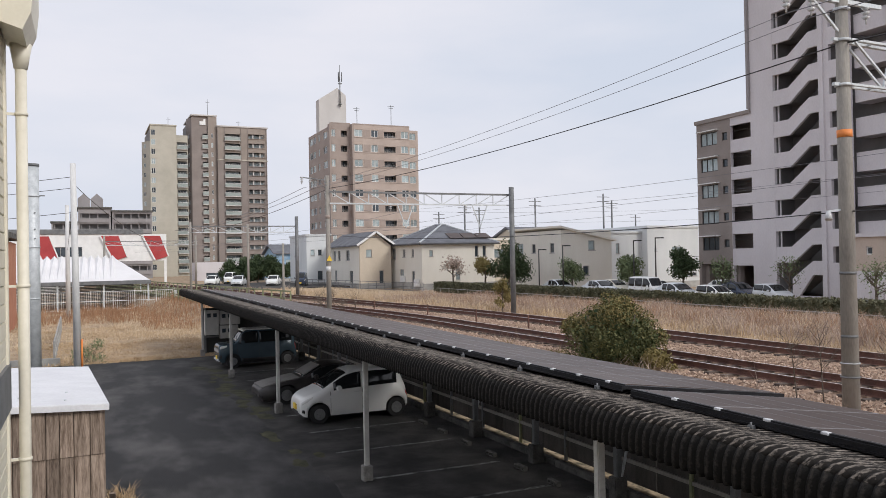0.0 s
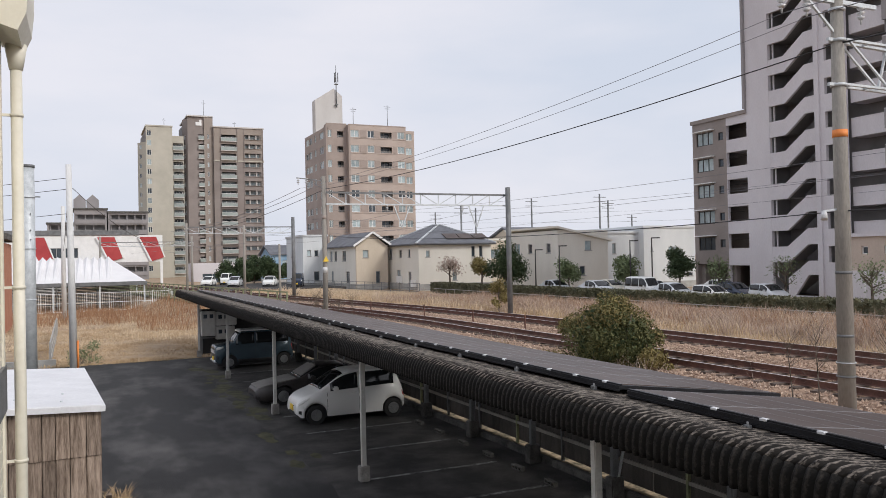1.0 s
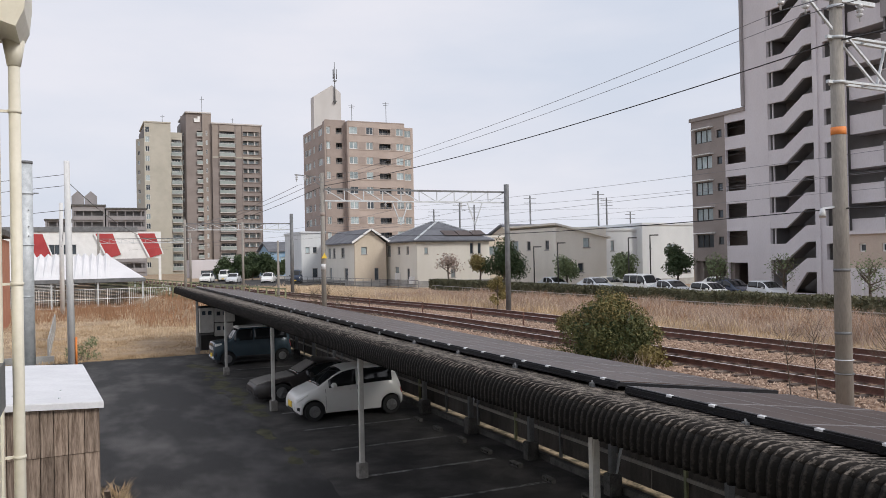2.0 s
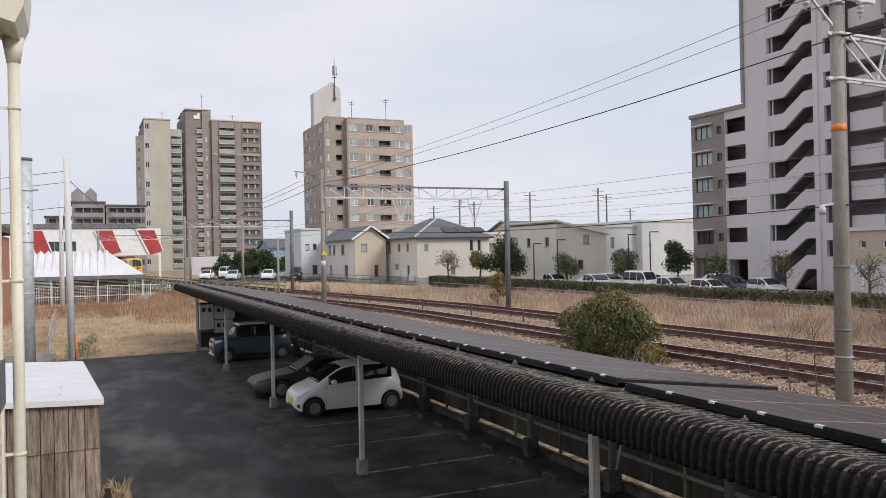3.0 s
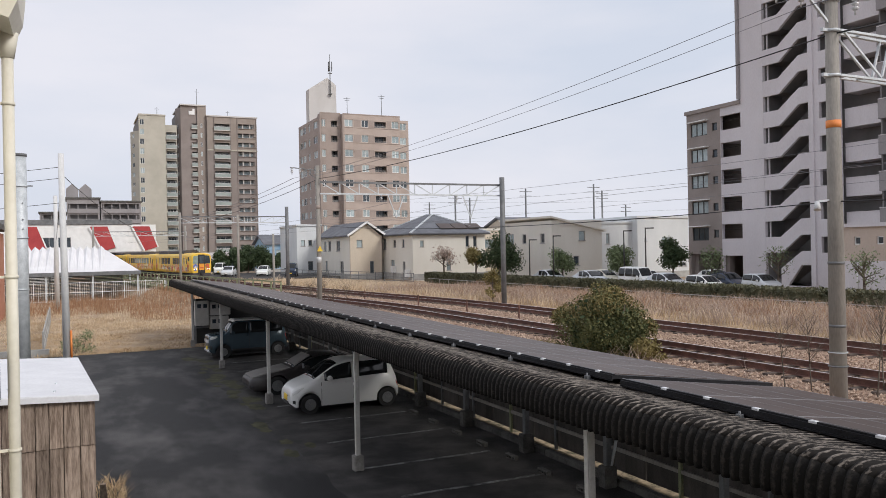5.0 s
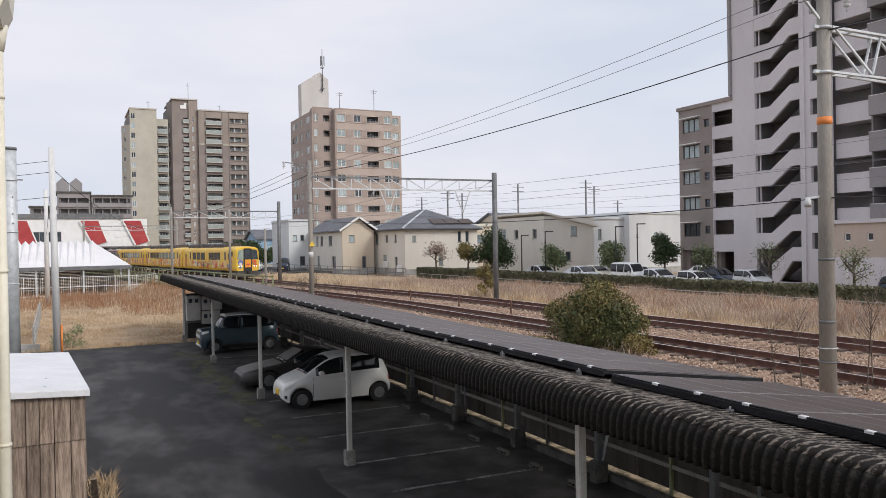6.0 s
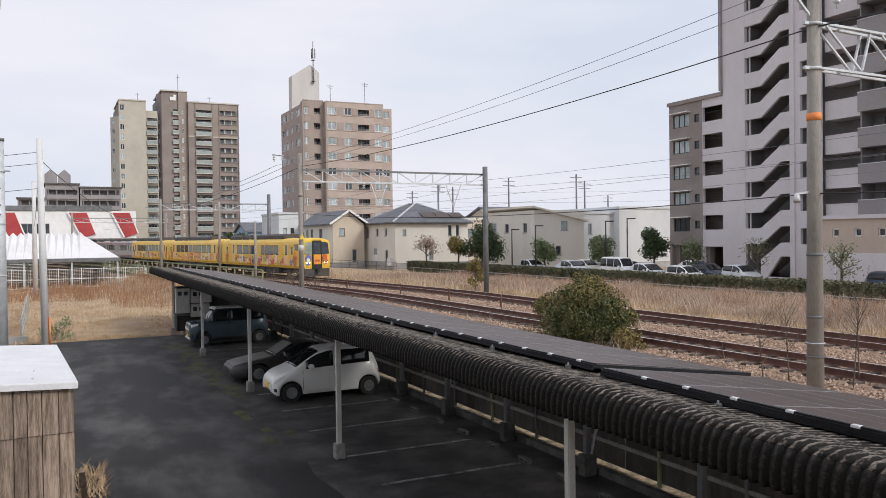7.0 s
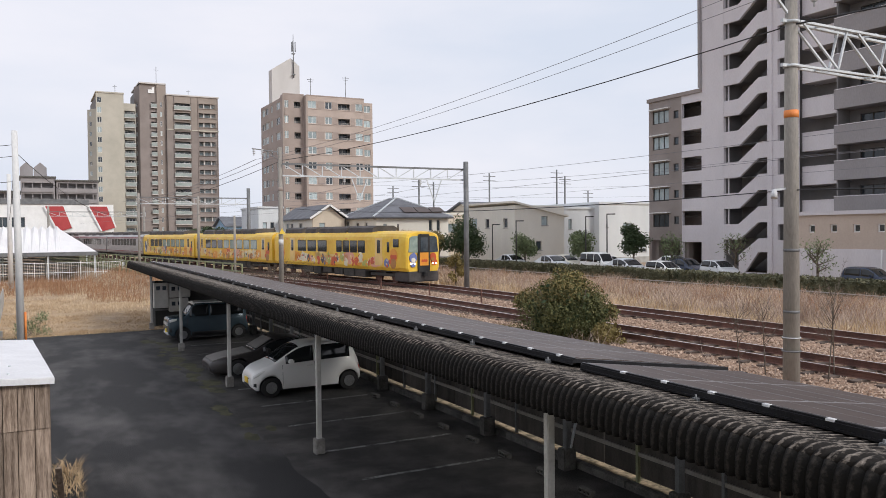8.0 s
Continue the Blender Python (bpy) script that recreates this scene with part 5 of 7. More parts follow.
# ---- electrical cabinets at the far end of the carport ----
cab = thing("electrical_cabinet", "grey electrical cabinets on a rack at the carport's end", "cabinet", pose(0, 41.7, 0))
for x0, x1, z0, z1 in ((5.55, 6.25, 0.95, 2.2), (6.28, 7.3, 1.45, 2.15), (6.28, 7.2, 0.75, 1.4)):
    bm = bmesh.new()
    box(bm, x0, x1, 0, 0.35, z0, z1, 0.02)
    b = part("box", bm, M_POSTPAINT, cab)
    bm = bmesh.new()
    box(bm, x0 + 0.05, x1 - 0.05, -0.02, 0.0, z0 + 0.06, z1 - 0.06, 0.008)
    d = part("door", bm, M_POSTPAINT, b)
    for k in range(2):
        bm = bmesh.new()
        box(bm, x0 + 0.1 + 0.3 * k, x0 + 0.28 + 0.3 * k, -0.035, -0.02, z1 - 0.35, z1 - 0.15)
        part("meter_window", bm, M_GLASS, d, "dark meter window")
for x in (5.6, 7.2):
    bm = bmesh.new()
    box(bm, x - 0.05, x + 0.05, 0.36, 0.44, 0.0, 2.3)
    part("leg", bm, M_DARKSTEEL, cab)
for z in (0.8, 1.6):
    bm = bmesh.new()
    box(bm, 5.5, 7.3, 0.35, 0.40, z, z + 0.08)
    part("rack_rail", bm, M_DARKSTEEL, cab)
bm = bmesh.new()
box(bm, 5.5, 9.4, 0.5, 0.56, 0.02, 2.3)
part("back_panel", bm, M_UNDER, cab, "dark end panel")

# ---- cars ----


def wheel(parent, x, y, r, side):
    bm = bmesh.new()
    rod(bm, (x, y - 0.09, r), (x, y + 0.09, r), r, n=24)
    t = part("tyre", bm, M_TYRE, parent)
    bm = bmesh.new()
    yo = y + side * 0.093
    rod(bm, (x, yo - 0.01, r), (x, yo + 0.006, r), r * 0.60, n=20)
    for k in range(6):
        a = k * math.pi / 3
        bar(bm, (x + 0.1 * r * math.cos(a), yo + side * 0.012, r + 0.1 * r * math.sin(a)), (x + r * 0.52 * math.cos(a), yo + side * 0.008, r + r * 0.52 * math.sin(a)), 0.05, 0.02)
    rod(bm, (x, yo, r), (x, yo + side * 0.03, r), r * 0.16, n=12)
    part("rim", bm, M_HUB, t, "silver rim")


def rounded(pts, r, closed=True):
    """The outline with its corners rounded off."""
    out = []
    n = len(pts)
    for i, p in enumerate(pts):
        if not closed and i in (0, n - 1):
            out.append(p)
            continue
        p, a, b = Vector(p), Vector(pts[i - 1]), Vector(pts[(i + 1) % n])
        ra, rb = min(r, (a - p).length * 0.45), min(r, (b - p).length * 0.45)
        s, e = p + (a - p).normalized() * ra, p + (b - p).normalized() * rb
        for t in (0, 0.25, 0.5, 0.75, 1):
            q = s * (1 - t) ** 2 + p * 2 * t * (1 - t) + e * t * t
            out.append((q.x, q.y))
    return out


def make_car(label, at, L, W, top, belt, axles, wr, paint, group, glass_x, tail_x, belt_low=0.20, lamps=True, pillars=(), dark_sill=False, blunt=0.26):
    """A car with its nose at x = 0. top, belt: (x, z) lines of the middle and of the shoulders; glass_x: foot and head of the windscreen; tail_x: head and foot of the rear window; pillars: x of the side pillars."""
    car = thing("car", label, "car", at, group)
    tl, bl = rounded(top, 0.16, False), rounded(belt, 0.16, False)
    tx, tz = [p[0] for p in tl], [p[1] for p in tl]
    bx, bz = [p[0] for p in bl], [p[1] for p in bl]
    arch = wr + 0.05

    def low(x):
        z = belt_low + 0.10 * max(0.0, 0.12 - x) / 0.12 + 0.10 * max(0.0, x - L + 0.15) / 0.15
        for a in axles:
            if abs(x - a) < arch:
                z = max(z, wr + math.sqrt(arch * arch - (x - a) ** 2))
        return z

    def ring(x):
        """Right half of the cross-section at x, from the sill to the middle line."""
        n, t = max(0.0, 0.6 - x) / 0.6, max(0.0, x - L + 0.5) / 0.5
        w = W / 2 * (1 - blunt * n ** 2.6 - 0.14 * t ** 2.6)
        zt, zb, zl = float(np.interp(x, tx, tz)), float(np.interp(x, bx, bz)), low(x)
        zb = min(zb, zt - 0.01)
        h, s = zt - zb, zb - zl
        f = min(1.0, h / 0.35)
        return [(0.93 * w, zl), (0.99 * w, zl + 0.16 * s), (w, zl + 0.45 * s), (0.99 * w, zl + 0.82 * s), ((0.965 - 0.02 * f) * w, zb), ((0.93 - 0.035 * f) * w, zb + 0.36 * h), ((0.90 - 0.055 * f) * w, zb + 0.74 * h),
                ((0.84 - 0.05 * f) * w, zb + 0.92 * h), ((0.68 - 0.04 * f) * w, zb + 0.985 * h), (0.35 * w, zt + 0.012), (0.0, zt + 0.018)]

    def on(x, v, side=1):
        q = ring(min(max(x, 0.0), L))
        i = min(int(v), len(q) - 2)
        f = v - i
        return Vector((x, side * (q[i][0] * (1 - f) + q[i + 1][0] * f), q[i][1] * (1 - f) + q[i + 1][1] * f))

    stations = sorted({round(v, 4) for v in [L * i / 64 for i in range(65)] + [0.03, 0.08, 0.14, L - 0.03, L - 0.08] + [a + arch * math.cos(math.pi * k / 10) for a in axles for k in range(11)]})
    stations = [x for x in stations if 0 <= x <= L]
    bm = bmesh.new()
    rings = []
    for x in stations:
        q = ring(x)
        rings.append([bm.verts.new((x, y, z)) for y, z in q] + [bm.verts.new((x, -y, z)) for y, z in q[-2::-1]])
    for a, b in zip(rings, rings[1:]):
        for i in range(len(a) - 1):
            bm.faces.new((a[i], a[i + 1], b[i + 1], b[i])).smooth = True
    bm.faces.new(rings[0])
    bm.faces.new(rings[-1][::-1])
    bmesh.ops.recalc_face_normals(bm, faces=bm.faces)
    body = part("body", bm, paint, car)
    bm = bmesh.new()
    box(bm, 0.12, L - 0.12, -W / 2 * 0.80, W / 2 * 0.80, 0.16, belt_low + 0.32)
    part("underbody", bm, M_BLACK, car, "black underbody")

    def skin(name, material, xs_, v0, v1, sides=(1,), label="", lift=0.006, whole=False, parent=None):
        """A thin piece that follows the body between the section lines v0(x) and v1(x)."""
        bm = bmesh.new()
        for side in sides:
            cols_ = []
            for x in xs_:
                vs_ = [v0(x) + (v1(x) - v0(x)) * k / 4 for k in range(5)]
                pts_ = [on(x, v, side) for v in vs_]
                if whole:
                    pts_ += [Vector((p.x, -p.y, p.z)) for p in pts_[-2::-1]]
                cols_.append(pts_)
            grid = []
            for i, c in enumerate(cols_):
                row = []
                for j, p in enumerate(c):
                    du = cols_[min(i + 1, len(cols_) - 1)][j] - cols_[max(i - 1, 0)][j]
                    dv = c[min(j + 1, len(c) - 1)] - c[max(j - 1, 0)]
                    nr = du.cross(dv)
                    nr = nr.normalized() if nr.length > 1e-9 else Vector((0, side, 0))
                    if nr.dot(p - Vector((L * 0.5, 0, 0.5))) < 0:
                        nr = -nr
                    row.append((bm.verts.new(p + nr * lift), bm.verts.new(p - nr * 0.01)))
                grid.append(row)
            nx_, ny_ = len(grid), len(grid[0])
            for i in range(nx_ - 1):
                for j in range(ny_ - 1):
                    for k in (0, 1):
                        bm.faces.new((grid[i][j][k], grid[i + 1][j][k], grid[i + 1][j + 1][k], grid[i][j + 1][k])).smooth = True
            edge = [(i, 0) for i in range(nx_)] + [(nx_ - 1, j) for j in range(1, ny_)] + [(i, ny_ - 1) for i in range(nx_ - 2, -1, -1)] + [(0, j) for j in range(ny_ - 2, 0, -1)]
            for (i, j), (k, m) in zip(edge, edge[1:] + edge[:1]):
                bm.faces.new((grid[i][j][0], grid[k][m][0], grid[k][m][1], grid[i][j][1]))
        bmesh.ops.recalc_face_normals(bm, faces=bm.faces)
        return part(name, bm, material, parent or car, label)

    def span(a, b, n=9):
        return [a + (b - a) * k / (n - 1) for k in range(n)]

    g0, g1 = glass_x
    r0, r1 = tail_x
    skin("windscreen", M_CARGLASS, span(g0 + 0.03, g1 - 0.02), lambda x: 7.5, lambda x: 10, (1,), "dark tinted windscreen", 0.012, True)
    skin("rear_window", M_CARGLASS, span(r0 + 0.03, r1 - 0.02), lambda x: 7.7, lambda x: 10, (1,), "dark tinted rear window", 0.008, True)
    first = g0 + 0.42 * (g1 - g0)
    cuts = [first] + [v for q in pillars for v in (q - 0.04, q + 0.04)] + [r0 - 0.05]
    for side in (1, -1):
        for k in range(0, len(cuts), 2):
            skin("side_window", M_CARGLASS, span(cuts[k], cuts[k + 1]), lambda x: 4.22, lambda x: 6.7, (side,), "dark tinted glass", 0.011)
        seam_x = [first - 0.10] + list(pillars) + ([r0 - 0.05] if len(pillars) > 1 else [])
        for q in seam_x:
            skin("door_seam", M_BLACK, (q - 0.006, q + 0.006), lambda x: 0.9, lambda x: 4.1, (side,), lift=0.003)
        for q in pillars:
            skin("door_handle", paint, (q - 0.24, q - 0.08), lambda x: 3.35, lambda x: 3.55, (side,), lift=0.03)
        m = on(first + 0.12, 4.2, side)
        bm = bmesh.new()
        box(bm, m.x - 0.07, m.x + 0.08, m.y + side * 0.10 - 0.085, m.y + side * 0.10 + 0.085, m.z, m.z + 0.14, 0.035)
        part("mirror", bm, paint, car)
        if lamps:
            skin("headlight", M_LAMPGLASS, span(0.05, 0.34, 7), lambda x: 3.15 + 0.9 * x, lambda x: 4.6, (side,), "clear headlight", 0.008)
        skin("fog_lamp_recess", M_BLACK, span(0.05, 0.12, 3), lambda x: 1.2, lambda x: 2.0, (side,), lift=0.005)
        skin("tail_light", M_RED, span(L - 0.07, L - 0.015, 4), lambda x: 3.4, lambda x: 4.6, (side,), "red tail light", 0.008)
        if dark_sill:
            skin("sill_trim", M_BLACK, span(axles[0] + arch + 0.02, axles[1] - arch - 0.02), lambda x: 0.05, lambda x: 1.1, (side,), "black sill trim", 0.012)
        for xw in axles:
            wheel(car, xw, side * (W / 2 - 0.095), wr, side)
    nose = on(0.0, 3)
    bm = bmesh.new()
    box(bm, -0.015, 0.05, -0.30, 0.30, 0.26, 0.35, 0.015)
    box(bm, -0.006, 0.05, -0.26, 0.26, nose.z + 0.01, nose.z + 0.05, 0.012)
    part("grille", bm, M_BLACK, car)
    if lamps:
        bm = bmesh.new()
        box(bm, -0.025, 0.02, -0.165, 0.165, 0.37, 0.53, 0.006)
        part("number_plate", bm, M_YELLOWSIGN if wr < 0.305 else M_WHITE, car, "plain plate")
    bm = bmesh.new()
    for sgn in (-0.45, 0.1):
        p, q = on(g0 + 0.02, 10), on(g0 + 0.14, 10)
        bar(bm, (p.x, sgn, p.z + 0.01), (q.x, sgn + 0.42, q.z + 0.012), 0.015)
    part("wiper", bm, M_BLACK, car)
    return car


# each kind: length, width, top line, shoulder line, axles, wheel radius, windscreen, rear window, lower edge, pillars, dark sills
HATCH = dict(L=3.22, W=1.48, top=[(0, 0.56), (0.04, 0.68), (0.22, 0.80), (0.64, 0.93), (1.30, 1.36), (1.62, 1.445), (2.62, 1.44), (2.94, 1.40), (3.14, 0.98), (3.19, 0.88), (3.22, 0.62)],
             belt=[(0, 0.52), (0.10, 0.64), (0.36, 0.76), (0.75, 0.87), (1.8, 0.90), (3.0, 0.95), (3.22, 0.58)], axles=(0.52, 2.84), wr=0.27, glass_x=(0.64, 1.38), tail_x=(2.92, 3.14), belt_low=0.20, pillars=(1.80,))
BOXY = dict(L=3.40, W=1.475, top=[(0, 0.90), (0.03, 1.0), (0.14, 1.03), (0.74, 1.07), (1.02, 1.54), (1.16, 1.62), (3.1, 1.62), (3.27, 1.56), (3.37, 1.05), (3.40, 0.7)],
            belt=[(0, 0.86), (0.05, 0.95), (0.7, 1.01), (3.3, 1.04), (3.40, 0.66)], axles=(0.60, 2.98), wr=0.29, glass_x=(0.74, 1.08), tail_x=(3.24, 3.37), belt_low=0.26, pillars=(1.72, 2.55), dark_sill=True, blunt=0.10)
SPORT = dict(L=4.28, W=1.68, top=[(0, 0.46), (0.06, 0.55), (0.5, 0.66), (1.40, 0.80), (2.05, 1.14), (2.4, 1.21), (2.9, 1.18), (3.75, 0.90), (4.2, 0.86), (4.28, 0.55)],
             belt=[(0, 0.42), (0.1, 0.51), (1.4, 0.72), (3.4, 0.80), (4.28, 0.52)], axles=(0.86, 3.36), wr=0.30, glass_x=(1.40, 2.10), tail_x=(2.95, 3.70), belt_low=0.18, pillars=(2.75,))
SEDAN = dict(L=4.35, W=1.7, top=[(0, 0.55), (0.08, 0.70), (1.1, 0.93), (1.85, 1.40), (2.25, 1.48), (3.0, 1.45), (3.7, 1.05), (4.28, 0.98), (4.35, 0.6)],
             belt=[(0, 0.5), (0.15, 0.64), (1.2, 0.85), (3.6, 0.92), (4.35, 0.56)], axles=(0.85, 3.45), wr=0.31, glass_x=(1.1, 1.9), tail_x=(3.0, 3.68), belt_low=0.2, pillars=(2.4,))
VAN = dict(L=3.42, W=1.48, top=[(0, 0.78), (0.05, 0.95), (0.36, 1.08), (0.82, 1.74), (1.0, 1.85), (3.15, 1.85), (3.32, 1.78), (3.40, 1.1), (3.42, 0.7)],
           belt=[(0, 0.74), (0.3, 1.0), (3.3, 1.06), (3.42, 0.66)], axles=(0.6, 2.85), wr=0.29, glass_x=(0.36, 0.86), tail_x=(3.28, 3.40), belt_low=0.24, pillars=(1.45, 2.4))


def car_of(kind, label, at, paint, group, **more):
    return make_car(label, at, paint=paint, group=group, **{**kind, **more})


GV = "cars parked under the carport"
car_of(HATCH, "white compact hatchback parked under the carport", pose(5.50, 22.74, 0), M_CARWHITE, GV)
blue = car_of(BOXY, "slate blue boxy mini wagon with white roof edge under the carport", pose(5.30, 36.25, 0), M_CARBLUE, GV)
bm = bmesh.new()
box(bm, 1.10, 3.18, -0.56, 0.56, 1.605, 1.652, 0.02)
part("roof_panel", bm, M_CARWHITE, blue, "white roof panel")
bm = bmesh.new()
box(bm, 1.02, 1.14, -0.58, 0.58, 1.55, 1.63, 0.03)
part("visor_edge", bm, M_CARWHITE, blue, "white roof front edge")
bm = bmesh.new()
box(bm, -0.03, 0.06, -0.52, 0.52, 0.66, 0.86, 0.03)
part("front_grille", bm, M_CARSILVER, blue, "bright grille")
bm = bmesh.new()
box(bm, -0.05, 0.10, -0.60, 0.60, 0.30, 0.40, 0.03)
part("bumper_trim", bm, M_CARSILVER, blue, "silver bumper trim")
sport = car_of(SPORT, "dusty dark low sports coupe with faded bonnet under the carport", pose(5.05, 26.35, 0), M_CARDARK, GV, lamps=False)
bm = bmesh.new()
line = [(x, float(np.interp(x, [p[0] for p in SPORT["top"]], [p[1] for p in SPORT["top"]]))) for x in (0.10, 0.3, 0.5, 0.7, 0.9, 1.1, 1.34)]
prism(bm, [(x, z + 0.026) for x, z in line] + [(x, z - 0.02) for x, z in line[::-1]], -0.60, 0.60)
for v in bm.verts:
    v.co = Vector((v.co.y, v.co.x, v.co.z))
bmesh.ops.recalc_face_normals(bm, faces=bm.faces)
part("bonnet", bm, M_CARBONNET, sport, "faded grey bonnet")
bm = bmesh.new()
plate(bm, [(1.50, -0.56, 0.862), (2.02, -0.50, 1.145), (2.02, 0.50, 1.145), (1.50, 0.56, 0.862)], (-0.012, 0, 0.03))
part("sun_shade", bm, M_CARBONNET, sport, "grey sun shade behind the windscreen")

GP = "cars parked beyond the hedge"
for x, y, rz, kind, paint, lab in (
        (42.0, 63.6, 90, 0, M_CARSILVER, "silver saloon car parked beyond the hedge"), (42.4, 57.4, 90, 0, M_CARSILVER, "silver saloon car parked beyond the hedge"),
        (45.6, 59.6, 92, 0, M_CREAM, "cream saloon car parked beyond the hedge"), (41.6, 50.4, 90, 2, M_CARWHITE, "white mini van parked beyond the hedge"),
        (46.4, 54.6, 88, 0, M_CARWHITE, "white saloon car parked behind the mini van"), (41.4, 46.2, 88, 0, M_CARSILVER, "silver car with blue tint parked beyond the hedge"),
        (41.2, 42.4, 88, 1, M_CARWHITE, "white hatchback parked by the stair tower"), (46.2, 45.0, 84, 0, M_CARNAVY, "dark navy car parked by the stair tower"),
        (45.6, 41.6, 80, 1, M_CARSILVER, "silver-blue hatchback parked by the stair tower"), (49.4, 49.6, 84, 0, M_CARWHITE, "white car parked under the brown wing"),
        (43.6, 28.0, 88, 1, M_CARNAVY, "navy hatchback parked by the low annex"), (43.6, 23.6, 88, 0, M_CARNAVY, "dark blue car parked by the low annex"),
        (24.0, 112.0, 70, 0, M_CARWHITE, "white car parked far along the line"), (26.6, 106.0, 70, 2, M_CARNAVY, "dark bus-like van parked far along the line"),
        (19.8, 116.0, 70, 0, M_CARSILVER, "silver car parked far along the line"), (17.2, 124.0, 70, 0, M_CARWHITE, "white car parked near the station"), (20.6, 128.0, 70, 2, M_CARWHITE, "white van parked near the station")):
    car_of((SEDAN, HATCH, VAN)[kind], lab, pose(x, y, 1.25 if y > 100 else ground_z(x, y) + 0.18, 0, 0, rz), paint, GP)

bm = bmesh.new()
box(bm, 16.5, 32.0, 101, 133, 0.6, 1.25)
tagged(part("parking_pavement", bm, M_BAY), "grey asphalt of the far parking place", "pavement", "", "structure")

# ---- poles, gantries and wires ----


def pole(label, x, y, z0, z1, r0, r1, material, name="utility_pole", lean=(0, 0)):
    p = thing(name, label, "pole", pose(x, y, 0))
    bm = bmesh.new()
    rod(bm, (0, 0, z0), (lean[0], lean[1], z1), r0, r1, 20)
    part("shaft", bm, material, p)
    return p


def band(p, z, r, material, h=0.12, label=""):
    bm = bmesh.new()
    rod(bm, (0, 0, z), (0, 0, z + h), r, n=20)
    return part("band", bm, material, p, label)


def insulator(p, x, y, z, down=True):
    bm = bmesh.new()
    s = -1 if down else 1
    for k in range(3):
        rod(bm, (x, y, z + s * 0.10 * k), (x, y, z + s * (0.10 * k + 0.05)), 0.09, 0.05, 12)
    rod(bm, (x, y, z), (x, y, z + s * 0.36), 0.02, n=6)
    return part("insulator", bm, M_INSUL, p, "white porcelain insulator")


PR = pole("concrete catenary pole with orange band and white steel bracket", 14.88, 11.95, 0.5, 11.6, 0.185, 0.115, M_POLE, "catenary_pole")
band(PR, 7.03, 0.155, M_ORANGE, 0.16, "orange reflective band")
for z in (2.75, 4.1, 8.12, 9.08, 9.75):
    band(PR, z, 0.172, M_DARKSTEEL if z < 5 else M_STEEL, 0.06, "steel strap")
band(PR, 2.2, 0.198, M_STEEL, 0.02, "thin strap")
band(PR, 1.9, 0.205, M_DARKSTEEL, 0.03)
bm = bmesh.new()
for z0, z1, w in ((8.16, 8.02, 0.06), (9.12, 8.92, 0.09)):
    for q in (-1, 1):
        bar(bm, (0.12, 0.10 * q, z0), (9.4, 0.28 * q, z1), w, 0.05)
    bar(bm, (-0.30, 0, z0), (0.3, 0, z0), 0.07)
    for k in range(5):
        bar(bm, (0.9 + 1.8 * k, -0.12 - 0.03 * k, z0 - 0.026 * k), (0.9 + 1.8 * k, 0.12 + 0.03 * k, z0 - 0.026 * k), 0.05)
for k in range(5):
    a = 0.25 + 1.8 * k
    for q in (-1, 1):
        o = q * (0.12 + 0.03 * k)
        bar(bm, (a, o, 9.08 - 0.035 * k), (a + 1.15, o, 8.18 - 0.025 * k), 0.045)
        bar(bm, (a + 1.15, o, 8.18 - 0.025 * k), (a + 1.45, o, 9.08 - 0.035 * k), 0.045)
part("bracket_truss", bm, M_STEEL, PR, "white galvanised truss bracket")
bm = bmesh.new()
bar(bm, (-1.9, 0, 9.95), (1.2, 0, 9.95), 0.09)
bar(bm, (-0.9, 0, 9.95), (0, 0, 9.2), 0.05)
part("cross_arm", bm, M_STEEL, PR)
for x, z in ((-1.62, 9.9), (-0.9, 9.9), (0.75, 9.9)):
    insulator(PR, x, 0, z)
bm = bmesh.new()
bar(bm, (0, 0, 5.5), (-0.42, 0.1, 5.45), 0.04)
cm = part("camera_arm", bm, M_STEEL, PR)
bm = bmesh.new()
rod(bm, (-0.42, 0.1, 5.45), (-0.47, 0.06, 5.27), 0.05, 0.075, 12)
part("lamp_head", bm, M_INSUL, cm, "white lamp head")

PL_ = pole("grey concrete catenary pole with yellow sign", 12.12, 42.0, 0.6, 9.25, 0.14, 0.11, M_POLE, "catenary_pole")
bm = bmesh.new()
bar(bm, (-1.5, 0, 9.12), (0.15, 0, 8.98), 0.05)
bar(bm, (-0.8, 0, 9.06), (0, 0, 8.5), 0.03)
part("cross_arm", bm, M_DARKSTEEL, PL_)
for x in (-1.4, -0.95):
    insulator(PL_, x, 0, 9.10)
bm = bmesh.new()
plate(bm, [(-0.16, -0.22, 4.6), (0.16, -0.22, 4.6), (0, -0.22, 4.9)], (0, 0.03, 0))
part("warning_sign", bm, M_YELLOWSIGN, PL_, "small yellow warning sign")
band(PL_, 4.0, 0.132, M_INSUL, 0.3, "white plate band")
band(PL_, 6.9, 0.126, M_TANDARK, 0.2, "faded brown band")
PG = pole("dark grey steel catenary post", 23.33, 41.6, 0.7, 8.8, 0.16, 0.15, M_DARKSTEEL, "catenary_pole")


